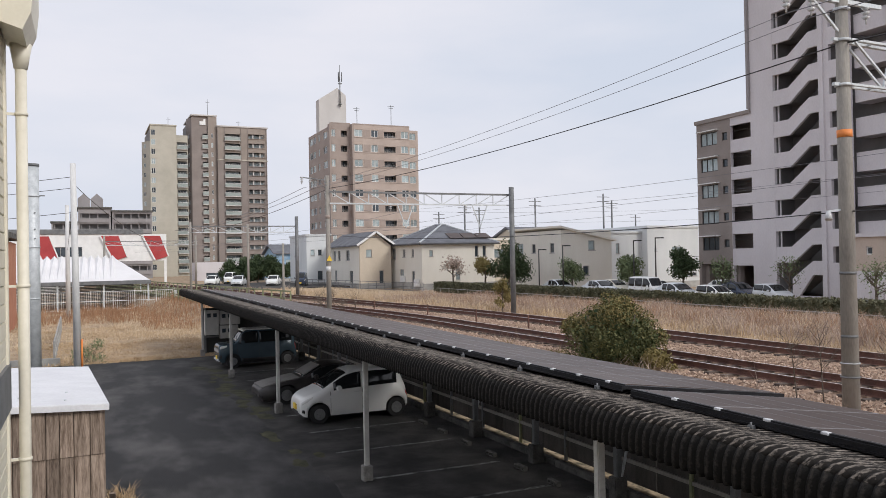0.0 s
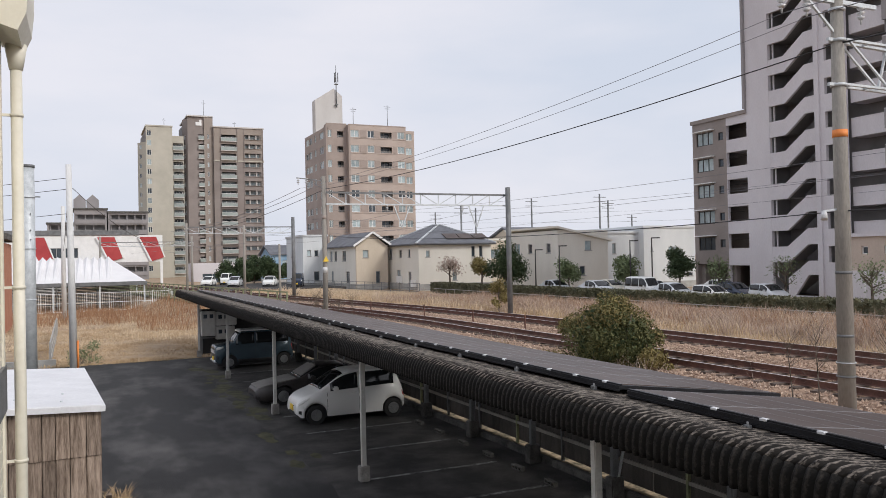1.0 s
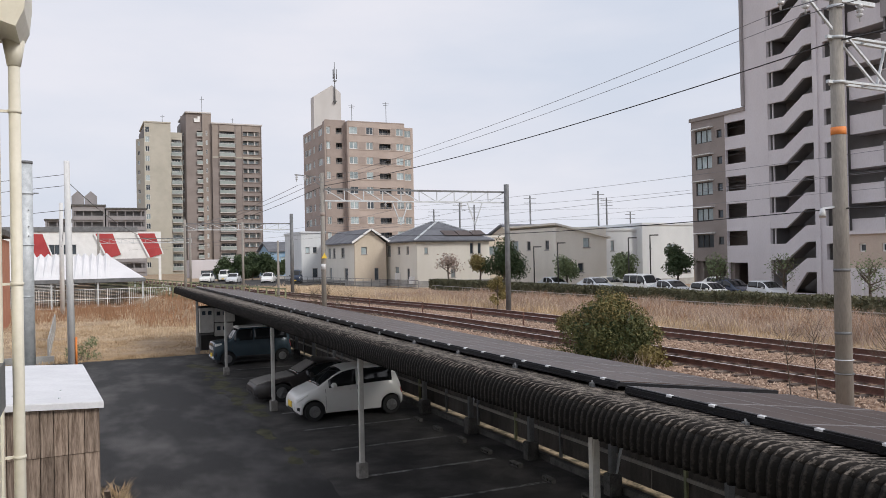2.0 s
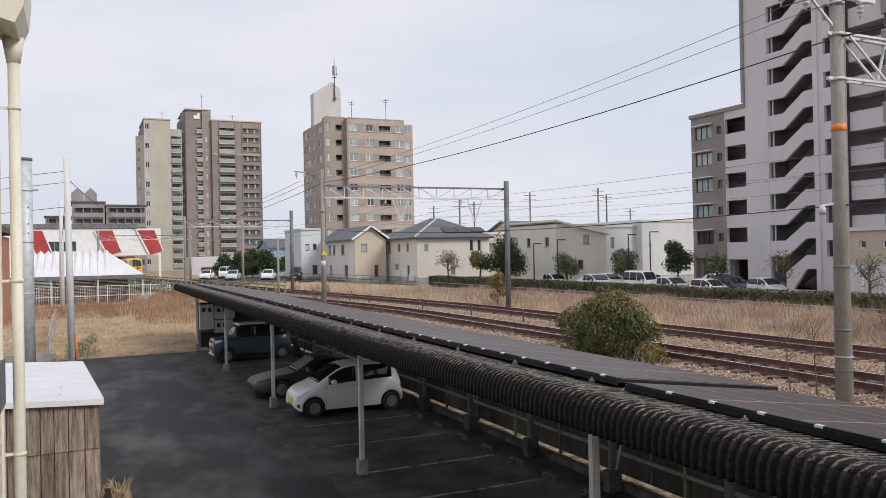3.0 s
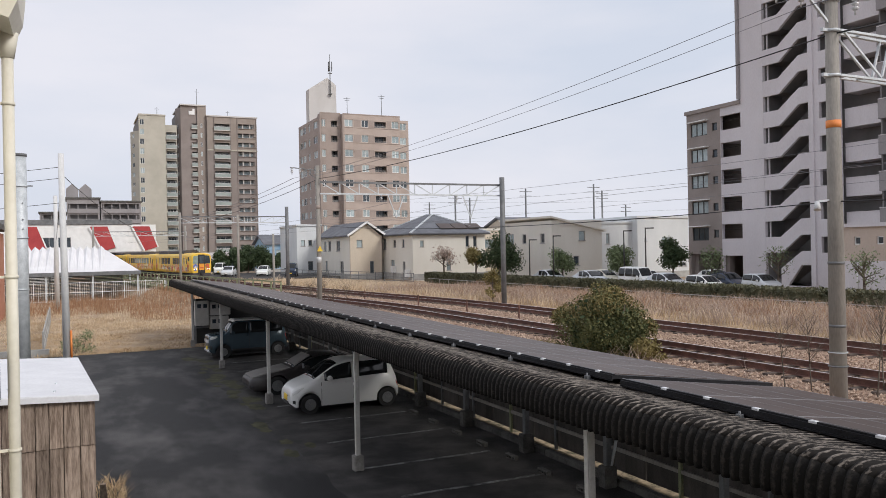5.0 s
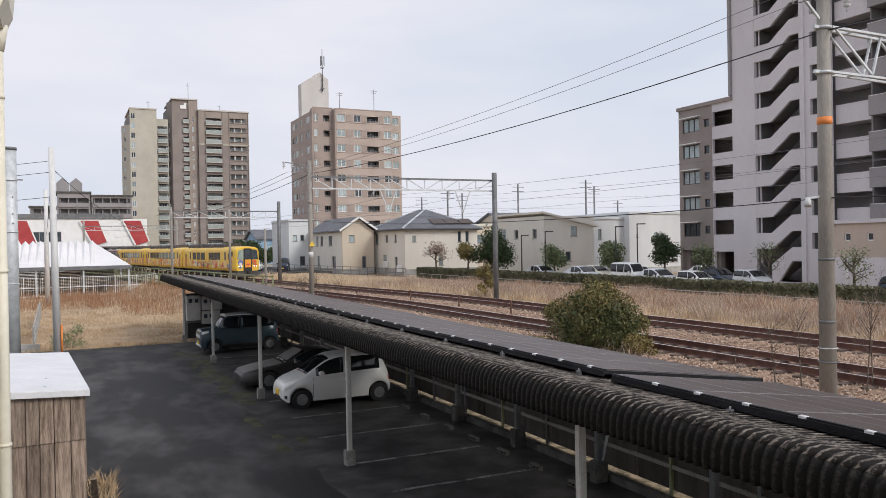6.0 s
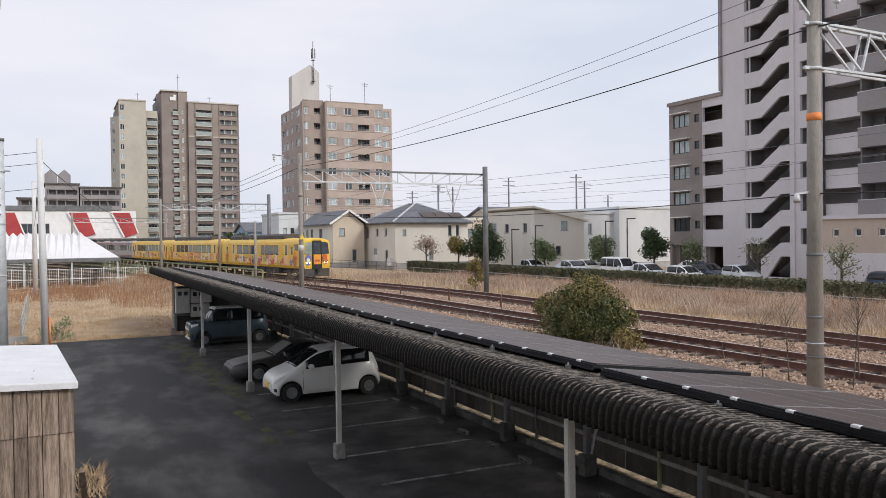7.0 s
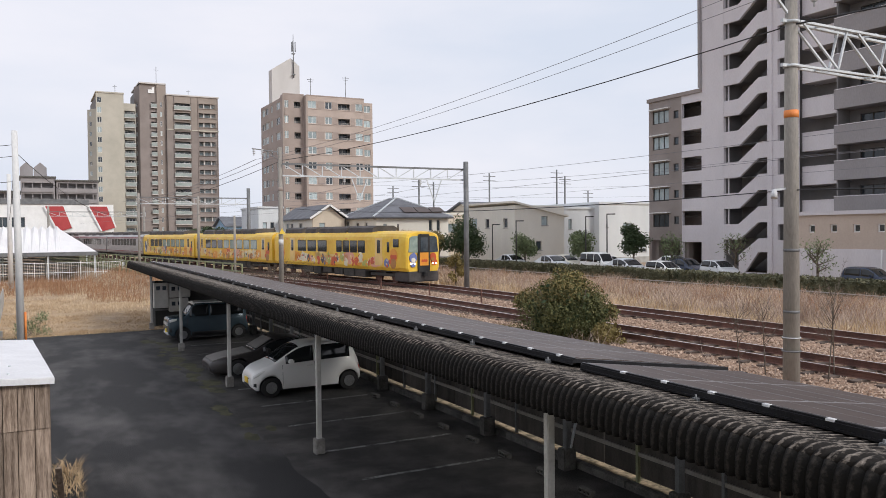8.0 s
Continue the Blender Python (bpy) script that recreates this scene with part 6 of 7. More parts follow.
def gantry(label, x0, x1, y, z0, z1, bays):
    g = thing("catenary_gantry", label, "gantry", pose(0, y, 0))
    bm = bmesh.new()
    bar(bm, (x0, 0, z1), (x1, 0, z1), 0.10)
    part("top_chord", bm, M_DARKSTEEL, g)
    bm = bmesh.new()
    bar(bm, (x0, 0, z0), (x1, 0, z0), 0.08)
    part("bottom_chord", bm, M_STEEL, g)
    w = (x1 - x0) / bays
    for k in range(bays):
        a, b = x0 + k * w, x0 + (k + 1) * w
        down = k < bays * 0.6
        bm = bmesh.new()
        bar(bm, (a, 0, z1 if down else z0), (b, 0, z0 if down else z1), 0.045)
        part("brace", bm, M_STEEL, g)
        bm = bmesh.new()
        bar(bm, (b, 0, z0), (b, 0, z1), 0.045)
        part("upright", bm, M_STEEL, g)
    return g


G1 = gantry("steel truss gantry carrying the overhead line", 12.2, 23.3, 41.8, 7.72, 8.35, 10)
for x in (16.6, 21.3):
    bm = bmesh.new()
    bar(bm, (x - 0.5, 0, 7.72), (x, 0, 6.4), 0.05)
    bar(bm, (x + 0.5, 0, 7.72), (x, 0, 6.4), 0.05)
    part("dropper_frame", bm, M_STEEL, G1)
    insulator(G1, x - 0.9, 0, 7.68)
G2 = gantry("distant truss gantry over the line", 9.2, 19.8, 80, 7.6, 8.2, 8)
pole("dark catenary post at the distant gantry", 19.8, 80, 0.6, 9.2, 0.19, 0.17, M_DARKSTEEL, "catenary_pole")
pole("grey catenary pole at the distant gantry", 9.4, 80, 0.4, 8.6, 0.13, 0.11, M_POLE, "catenary_pole")
pole("grey pole between the tracks and the bridge", 14.5, 78, 0.6, 8.3, 0.13, 0.10, M_POLE)
pole("slim grey pole beside the line", 13.78, 60, 0.5, 6.0, 0.10, 0.08, M_POLE)
G3 = gantry("far truss gantry near the station", 2.5, 15.5, 124, 7.4, 8.0, 8)
for x in (2.7, 15.3):
    pole("far catenary pole near the station", x, 124, 0.3, 8.8, 0.18, 0.15, M_POLE, "catenary_pole")

pole("slim pale concrete pole with orange guard", -0.3, 39.4, 0, 9.2, 0.17, 0.12, M_PALEPOLE, lean=(-0.1, 0))
bm = bmesh.new()
rod(bm, (-0.12, 39.26, 0.0), (-0.12, 39.26, 1.3), 0.045, n=10)
ob = part("guy_guard", bm, M_ORANGE)
tagged(ob, "orange guy-wire guard at the pole's foot", "guy guard")
big = pole("thick galvanised steel pole with cap", -2.0, 38.4, 0, 8.9, 0.30, 0.28, M_STEEL, "steel_pole")
for z in (7.6, 5.4, 3.2):
    band(big, z, 0.315, M_STEEL, 0.05)
band(big, 8.9, 0.30, M_DARKSTEEL, 0.12, "dark cap")
for z in (6.9, 6.2, 5.8):
    bm = bmesh.new()
    rod(bm, (0.12, -0.28, z), (0.12, -0.31, z), 0.03, n=8)
    part("bolt", bm, M_DARKSTEEL, big)
bm = bmesh.new()
bar(bm, (-0.5, 0, 7.65), (0.5, 0, 7.65), 0.05)
part("step_bar", bm, M_DARKSTEEL, big)
pole("slim concrete pole in the field", -1.25, 75.4, 0, 9.8, 0.21, 0.15, M_PALEPOLE)
for x, y, h in ((51, 105, 12.5), (60, 118, 13), (66, 110, 14), (72, 100, 14), (75, 102, 13.2), (58, 130, 13), (92, 118, 12)):
    p = pole("far utility pole over the roofs", x, y, 0.8, h, 0.16, 0.12, M_DARKSTEEL)
    for z in (0.5, 1.2):
        bm = bmesh.new()
        bar(bm, (-1.1, 0, h - z), (1.1, 0, h - z), 0.09)
        part("cross_arm", bm, M_DARKSTEEL, p)


def wire(label, a, b, sag, r=0.012, material=None, name="overhead_wire"):
    a, b = Vector(a), Vector(b)
    bm = bmesh.new()
    pts = [a.lerp(b, i / 16) - Vector((0, 0, sag * 4 * (i / 16) * (1 - i / 16))) for i in range(17)]
    side = (b - a).cross(Vector((0, 0, 1))).normalized()
    rings = [[bm.verts.new(p + side * r * math.cos(q * 1.2566) + Vector((0, 0, r * math.sin(q * 1.2566)))) for q in range(5)] for p in pts]
    for u, v in zip(rings, rings[1:]):
        for q in range(5):
            bm.faces.new((u[q], u[(q + 1) % 5], v[(q + 1) % 5], v[q])).smooth = True
    ob = part(name, bm, material or M_WIRE)
    return tagged(ob, label, "wire", "overhead wires")


W1 = "black overhead feeder cable"
wire(W1, (14.88, 11.95, 9.05), (12.2, 42, 8.55), 0.35, 0.015)
wire(W1, (12.2, 42, 8.55), (9.4, 80, 7.6), 0.5, 0.016)
wire(W1, (14.88, 11.95, 9.05), (18.5, -30, 9.2), 0.5, 0.020)
for x0, x1 in ((-1.62, -1.4), (-0.9, -0.8)):
    wire("thin overhead wire between insulators", (14.88 + x0, 11.95, 9.52), (12.2 + x1, 42, 8.55), 0.35, 0.007, M_WIREGREY)
    wire("thin overhead wire between insulators", (14.88 + x0, 11.95, 9.52), (14.88 + x0 + 2, -30, 9.6), 0.4, 0.011, M_WIREGREY)
    wire("thin overhead wire between insulators", (12.2 + x1, 42, 8.55), (9.4 + x1, 80, 7.8), 0.5, 0.014, M_WIREGREY)
wire("black communication cable along the line", (14.88, 11.95, 5.45), (12.2, 42, 6.0), 0.35, 0.012)
wire("black communication cable along the line", (14.88, 11.95, 5.45), (16, -30, 5.6), 0.4, 0.016)
for xc in (17.1, 21.75):
    for z, sag in ((6.35, 0.0), (7.4, 0.55)):
        wire("grey contact wire above the track", (xc, -20, z), (xc - 0.3, 41.8, z), sag, 0.006, M_WIREGREY)
        wire("grey contact wire above the track", (xc - 0.3, 41.8, z), (xc - 5.0, 80, z), sag, 0.008, M_WIREGREY)
        wire("grey contact wire above the track", (xc - 5.0, 80, z), (xc - 10.3, 124, z), sag, 0.010, M_WIREGREY)
for z0, z1 in ((12.0, 11.6), (10.6, 10.0), (9.3, 8.9)):
    wire("far overhead wire over the roofs", (30, 110, z0), (92, 90, z1), 0.7, 0.013, M_WIREGREY)
for dz in (0.0, 0.5, 1.6):
    wire("black wire from the slim concrete pole", (-0.4, 39.4, 8.6 - dz), (-30, 60, 8.2 - dz), 0.5, 0.012)
wire("guy wire from the slim pole", (-0.4, 39.4, 8.5), (-1.25, 75.4, 6.0), 0.3, 0.015)
wire("guy wire from the slim pole", (-0.4, 39.4, 8.3), (9.3, 80, 7.0), 1.4, 0.015)

# ---- own building: siding wall, eaves box and downpipe ----
own = thing("own_building", "cream sided wall of the near building with eaves box", "building", pose(0, 0, 0))
bm = bmesh.new()
box(bm, -4.0, -0.70, -4, 8.6, 0, 7.6)
part("wall", bm, M_SIDING, own)
bm = bmesh.new()
box(bm, -0.70, -0.675, -4, 8.6, 0.0, 0.155, 0.006)
strip = mesh("siding_board", bm, M_SIDING)
for k in range(40):
    part("siding_board", strip, None, own, at=pose(0, 0, 0.3 + 0.165 * k))
bm = bmesh.new()
box(bm, -0.70, -0.655, 8.52, 8.64, 0, 7.2)
part("corner_trim", bm, M_CREAM, own)
bm = bmesh.new()
box(bm, -0.70, -0.645, -4, 8.66, 3.25, 3.68)
part("dark_band", bm, M_DARKSTEEL, own, "grey band on the wall")
bm = bmesh.new()
prism(bm, [(-0.66, 6.76), (-0.47, 6.70), (-0.40, 6.86), (-0.375, 7.1), (-0.375, 8.4), (-0.66, 8.4)], 7.9, 8.8)
for v in bm.verts:
    v.co = Vector((v.co.y, v.co.x, v.co.z))
bmesh.ops.recalc_face_normals(bm, faces=bm.faces)
part("eaves_box", bm, M_CREAM, own, "cream eaves box")
# black strip added in place of the shadow behind the eaves box
bm = bmesh.new()
box(bm, -0.69, -0.66, 8.0, 8.75, 6.95, 8.4)
part("eaves_shadow_strip", bm, M_BLACK, own)
pipe = thing("downpipe", "cream plastic downpipe on wall brackets", "downpipe", pose(-0.53, 8.62, 0))
bm = bmesh.new()
rod(bm, (0, 0, 0.1), (0, 0, 6.62), 0.052, n=16)
part("pipe", bm, M_CREAM, pipe)
bm = bmesh.new()
rod(bm, (0, 0, 6.5), (0, 0, 6.74), 0.06, 0.10, 16)
part("funnel", bm, M_CREAM, pipe)
for z in (1.6, 2.75, 4.4, 6.05):
    bm = bmesh.new()
    rod(bm, (0, 0, z), (0, 0, z + 0.03), 0.060, n=16)
    bar(bm, (0, 0, z + 0.015), (-0.14, 0, z + 0.015), 0.025)
    part("bracket", bm, M_CREAM, pipe)

# ---- wooden shed with its white roof ----
shed = thing("wooden_shed", "weathered board shed with a white sheet roof", "shed", pose(0.27, 13.7, 0, 0, 0, 3))
x = -2.1
k = 0
while x < 0:
    w = min(rnd.uniform(0.17, 0.24), -x)
    for z0, z1, off in ((0.0, 1.66, 0.0), (1.64, 2.39, -0.02)):
        bm = bmesh.new()
        box(bm, x + 0.005, x + w - 0.005, off + rnd.uniform(-0.006, 0.006), off + 0.025, z0, z1 + 0.06 * -x / 2, 0.004)
        part("board", bm, M_WOOD, shed)
    x += w
    k += 1
for j in range(28):
    bm = bmesh.new()
    box(bm, -0.02, 0.005, 0.03 + j * 0.18, 0.2 + j * 0.18, 0, 2.38, 0.004)
    part("board", bm, M_WOOD, shed)
bm = bmesh.new()
box(bm, -2.1, -0.03, 0.05, 5.0, 0, 2.32)
part("core", bm, M_WOOD, shed)
bm = bmesh.new()
prism(bm, [(-2.25, 2.53), (0.06, 2.40), (0.06, 2.43), (-2.25, 2.56)], -0.10, 5.1)
for v in bm.verts:
    v.co = Vector((v.co.y, v.co.x, v.co.z))
bmesh.ops.recalc_face_normals(bm, faces=bm.faces)
part("roof_sheet", bm, M_ROOFWHITE, shed, "white sheet metal roof")
bm = bmesh.new()
bar(bm, (-2.25, -0.11, 2.50), (0.06, -0.11, 2.375), 0.02, 0.09)
part("fascia", bm, M_ROOFWHITE, shed, "white fascia strip")
for a, b in ((-1.2, 0.7), (-0.55, 0.35), (-0.5, 1.2), (-1.5, 2.4)):
    bm = bmesh.new()
    rod(bm, (a, b, 2.42 - 0.0563 * a), (a, b, 2.452 - 0.0563 * a), 0.02, n=8)
    part("screw", bm, M_STEEL, shed)
bm = bmesh.new()
box(bm, -0.9, 0.1, 5.2, 6.2, 2.0, 2.12, 0.01)
part("rear_roof", bm, M_CREAM, shed, "cream rear roof piece")
lean = part("leaning_board", bmesh.new(), M_WOOD)
bm = bmesh.new()
bar(bm, (0.46, 14.6, 0.0), (0.36, 13.5, 1.05), 0.09, 0.03)
bm.to_mesh(lean.data)
bm.free()
tagged(lean, "weathered board leaning against the shed", "board")
# white odds and ends beside the shed
for k, (x, y, z, s) in enumerate(((-0.30, 11.2, 0.25, 0.25), (-0.38, 11.5, 0.8, 0.2), (-0.28, 11.0, 0.9, 0.15))):
    bm = bmesh.new()
    bmesh.ops.create_icosphere(bm, subdivisions=2, radius=s)
    for v in bm.verts:
        v.co *= 1 + 0.35 * noise.noise(v.co * 6 + Vector((k, 0, 0)))
        v.co.z *= 0.8
    ob = part("plastic_bag", bm, M_ROOFWHITE if k != 1 else M_GREENGLASS, None, "", pose(x, y, z))
    tagged(ob, "crumpled plastic bag among stored things", "bag", "stored bags")
bm = bmesh.new()
box(bm, -0.6, -0.15, 10.7, 11.9, 0, 0.08, 0.01)
box(bm, -0.6, -0.15, 10.7, 11.9, 0.62, 0.68, 0.01)
for x in (-0.58, -0.2):
    for y in (10.75, 11.8):
        box(bm, x, x + 0.04, y, y + 0.04, 0.08, 0.62)
tagged(part("storage_rack", bm, M_WHITE), "small white storage rack by the shed", "rack")

# ---- left side: low walls, fence and brick building ----
bm = bmesh.new()
box(bm, -3.2, -1.05, 40.8, 41.1, -0.1, 0.35, 0.02)
tagged(part("low_wall", bm, M_CONC), "low concrete wall at the field's edge", "wall", "", "structure")
rail = thing("guard_rail", "pale grey metal railing beside the field", "railing", pose(0, 0, 0))
for k in range(9):
    bm = bmesh.new()
    bar(bm, (-1.3 - 0.02 * k, 41 + 2.4 * k, 0), (-1.3 - 0.02 * k, 41 + 2.4 * k, 1.15), 0.07)
    part("post", bm, M_CONC, rail)
for z in (0.4, 0.75, 1.1):
    bm = bmesh.new()
    bar(bm, (-1.3, 41, z), (-1.5, 61, z), 0.06)
    part("rail", bm, M_CONC, rail)
brick = thing("brick_building", "orange-brown panelled building behind the pole", "building", pose(0, 0, 0))
f = face(brick, "wall", pose(-14, 62, 0), 9.2, 6.6, [(0.8, 2.4, 3.6, 5.4), (3.2, 4.8, 3.6, 5.4), (5.8, 8.6, 3.6, 5.6), (5.8, 8.6, 0.6, 3.0)], M_BRICKRED)
for q in ((0.8, 3.6, 1.6, 1.8), (3.2, 3.6, 1.6, 1.8), (5.8, 3.6, 2.8, 2.0), (5.8, 0.6, 2.8, 2.4)):
    window(f, q[0], q[1], q[2], q[3], frame_mat=M_WHITE)
bm = bmesh.new()
box(bm, -14, -4.8, 62.3, 70, 0, 6.4)
part("core", bm, M_BRICKRED, brick)
bm = bmesh.new()
box(bm, -14.4, -4.5, 61.5, 70.4, 6.6, 7.0)
part("roof", bm, M_CONCDARK, brick)

# ---- white pleated tent and its fence ----
tent = thing("event_tent", "long white tent with a pleated roof on dark posts", "tent", pose(0, 0, 0))
vs, fs = [], []
N = 40
for i in range(N * 2 + 1):
    x = -26 + 29.3 * i / (N * 2)
    peak = 5.72 if i % 2 else 5.3
    vs += [(x, 90.5, 2.95), (x, 97, peak), (x, 104, 2.95)]
for i in range(N * 2):
    for j in range(2):
        fs.append((i * 3 + j, (i + 1) * 3 + j, (i + 1) * 3 + j + 1, i * 3 + j + 1))
e = len(vs)
vs += [(6.5, 90.5, 2.9), (6.5, 104, 2.9)]
last = N * 2 * 3
fs += [(last, e, last + 1), (last + 1, e, e + 1), (last + 1, e + 1, last + 2)]
roof2 = sheet("roof_cloth", vs, fs, M_TENT, "white pleated roof cloth", parent=tent)
so = roof2.modifiers.new("thickness", "SOLIDIFY")
so.thickness = 0.04
bm = bmesh.new()
box(bm, -26, 6.5, 90.45, 90.6, 2.55, 2.95)
box(bm, 6.4, 6.55, 90.6, 104, 2.55, 2.9)
part("edge_beam", bm, M_DARKSTEEL, tent, "dark edge beam")
for i in range(8):
    for y in (90.7, 103.6):
        bm = bmesh.new()
        bar(bm, (-24.4 + 4.38 * i, y, 0), (-24.4 + 4.38 * i, y, 2.9), 0.16)
        part("post", bm, M_STEEL, tent)
wf = thing("mesh_fence", "white mesh fence round the tent", "fence", pose(0, 0, 0))
for k in range(17):
    bm = bmesh.new()
    bar(bm, (-24 + 2.05 * k, 87, 0), (-24 + 2.05 * k, 87, 2.05), 0.07)
    part("post", bm, M_WHITE, wf)
for k in range(5):
    bm = bmesh.new()
    bar(bm, (8.8, 87 + 2.4 * k, 0), (8.8, 87 + 2.4 * k, 2.05), 0.07)
    part("post", bm, M_WHITE, wf)
for z in (0.15, 1.0, 1.95):
    bm = bmesh.new()
    bar(bm, (-24, 87, z), (8.8, 87, z), 0.05)
    bar(bm, (8.8, 87, z), (8.8, 97, z), 0.05)
    part("rail", bm, M_WHITE, wf)
bm = bmesh.new()
for k in range(160):
    x = -24 + 0.205 * k
    box(bm, x - 0.012, x + 0.012, 86.99, 87.01, 0.15, 1.95)
for k in range(48):
    y = 87 + 0.205 * k
    box(bm, 8.79, 8.81, y - 0.012, y + 0.012, 0.15, 1.95)
tagged(part("mesh_wire", bm, M_WHITE, wf), kind="stuff")
bm = bmesh.new()
for k in range(14):
    box(bm, -25, 5.5, 103.9, 104.0, 0.1 + 0.17 * k, 0.22 + 0.17 * k)
tagged(part("slatted_screen", bm, M_DARKSTEEL), "grey slatted screen behind the tent", "screen", "", "structure")

# ---- station building: white with slanting red panels ----
st = thing("station_building", "white station building with slanting red panels", "station", Matrix.Translation((0, 0, -0.5)) @ Matrix.Scale(1.11, 4))
f = face(st, "wall", pose(-40, 140, 0), 52.6, 9.6, [(x, x + 5.2, 6.0, 7.6) for x in (10, 19, 34.6)] + [(42.5, 52.2, 0.0, 5.2)], M_WHITE)
for x in (10, 19, 34.6):
    window(f, x, 6.0, 5.2, 1.6, leaves=5)
for x, tint in ((25.0, M_RED), (33.0 - 0.6, M_RED), (42.6, M_RED), (49.0, M_RED)):
    bm = bmesh.new()
    plate(bm, [(x, -0.25, 9.3), (x + 2.6, -0.25, 9.3), (x + 3.8, -0.25, 5.9), (x + 1.9, -0.25, 5.3)], (0, 0.2, 0))
    part("red_panel", bm, tint, f, "slanting red panel")
    bm = bmesh.new()
    bar(bm, (x + 2.7, -0.2, 9.3), (x + 3.9, -0.2, 5.9), 0.2)
    bar(bm, (x - 0.15, -0.2, 9.3), (x + 1.75, -0.2, 5.3), 0.25)
    part("panel_edge", bm, M_WHITE, f)
bm = bmesh.new()
box(bm, -40.2, 9.0, 139.8, 152, 9.6, 10.4, 0.05)
part("roof", bm, M_DARKSTEEL, st, "dark flat roof band")
bm = bmesh.new()
box(bm, -40, 2.3, 140.4, 152, 0.3, 9.5)
box(bm, 2.3, 12.4, 140.4, 152, 5.4, 9.5)
part("core", bm, M_WHITE, st)
bm = bmesh.new()
box(bm, -40, 2.3, 137, 139.9, 4.6, 4.9)
part("canopy", bm, M_APTDARK, st, "grey platform canopy")
for k in range(9):
    bm = bmesh.new()
    bar(bm, (-38 + 4.5 * k, 137.4, 0.3), (-38 + 4.5 * k, 137.4, 4.6), 0.25)
    part("canopy_post", bm, M_DARKSTEEL, st)
shop = thing("shop_building", "low shop with a red sign band", "building", pose(0, 0, 0))
f = face(shop, "wall", pose(21, 170, 0), 18, 4.6, [(2, 16, 0.6, 2.6)], M_APT)
window(f, 2, 0.6, 14, 2.0, leaves=7)
bm = bmesh.new()
box(bm, 12.5, 17.5, -0.25, 0, 2.9, 4.4)
part("sign_band", bm, M_RED, f, "plain red sign band")
bm = bmesh.new()
box(bm, 0, 18, 0.3, 9, 0.3, 4.8)
part("core", bm, M_APT, f)

# ---- green-railed bridge deck beside the near track ----
br = thing("rail_bridge", "faded green steel side walkway of a small rail bridge", "bridge", pose(0, 0, 0))


def beside(s, off):
    p, h = on_track(NEAR_LINE, s, off)
    return p


for o, zz in ((-2.3, 1.5), (-3.6, 1.05)):
    for s in range(116, 200, 2):
        a, b = beside(s, o), beside(s + 2, o)
        bm = bmesh.new()
        bar(bm, (a.x, a.y, zz), (a.x, a.y, zz + 1.0), 0.10)
        part("post", bm, M_GREENSTEEL, br)
    for z, w in ((1.0, 0.05), (0.5, 0.035), (0.1, 0.14)):
        vs, fs = sweep(NEAR_LINE, 116, 200, 4, [(o - 0.04, zz + z - w), (o + 0.04, zz + z - w), (o + 0.04, zz + z + w), (o - 0.04, zz + z + w)], True)
        sheet("rail", vs, fs, M_GREENSTEEL, parent=br)
vs, fs = sweep(NEAR_LINE, 116, 200, 4, [(-3.6, 0.75), (-2.2, 0.75), (-2.2, 1.25), (-3.6, 1.25)], True)
sheet("deck", vs, fs, M_GREENSTEEL, parent=br)

# ---- plants ----


def blades(name, spots, h0, h1, width, material, label, seed, lean=0.35, category="grass"):
    """Many thin bent blades at the given (x, y) spots: one piece of stuff."""
    r = np.random.default_rng(seed)
    n = len(spots)
    xy = np.array(spots)
    z = np.array([ground_z(a, b) for a, b in spots]) - 0.02
    off = np.array([a - line_x(b) for a, b in spots])
    lump = np.array([0.75 + 0.75 * noise.noise((a * 0.45, b * 0.45, 17)) + 0.35 * noise.noise((a * 1.6, b * 1.6, 5)) for a, b in spots])
    h = r.uniform(h0, h1, n) * np.where(off > 12.5, 0.68, 1.0) * np.clip(lump * 1.25, 0.3, 1.8)
    a, b = r.uniform(0, 2 * np.pi, n), r.uniform(0, 2 * np.pi, n)
    dx, dy = np.cos(a) * width / 2, np.sin(a) * width / 2
    lx, ly = np.cos(b) * h * lean * r.uniform(0.2, 1, n), np.sin(b) * h * lean * r.uniform(0.2, 1, n)
    V = np.zeros((n, 5, 3))
    V[:, 0] = np.stack([xy[:, 0] - dx, xy[:, 1] - dy, z], 1)
    V[:, 1] = np.stack([xy[:, 0] + dx, xy[:, 1] + dy, z], 1)
    V[:, 2] = np.stack([xy[:, 0] + dx * 0.7 + lx * 0.4, xy[:, 1] + dy * 0.7 + ly * 0.4, z + h * 0.6], 1)
    V[:, 3] = np.stack([xy[:, 0] - dx * 0.7 + lx * 0.4, xy[:, 1] - dy * 0.7 + ly * 0.4, z + h * 0.6], 1)
    V[:, 4] = np.stack([xy[:, 0] + lx, xy[:, 1] + ly, z + h], 1)
    idx = np.arange(n) * 5
    F = [(i, i + 1, i + 2, i + 3) for i in idx.tolist()] + [(i + 3, i + 2, i + 4) for i in idx.tolist()]
    return sheet(name, V.reshape(-1, 3).tolist(), F, material, label, category, "stuff")


def strewn(n, x0, x1, y0, y1, seed, rel=False, clump=0.0, power=1.0):
    """Random spots; rel: x counted from the near track; clump: how far a noise thins them out."""
    r = random.Random(seed)
    out = []
    while len(out) < n:
        y = y0 + (y1 - y0) * r.random() ** power
        x = r.uniform(x0, x1)
        if clump and noise.noise((x * 0.35 + seed, y * 0.35, 0)) * 0.5 + 0.5 < clump * r.random() + 0.15:
            continue
        out.append((x + (line_x(y) if rel else 0), y))
    return out


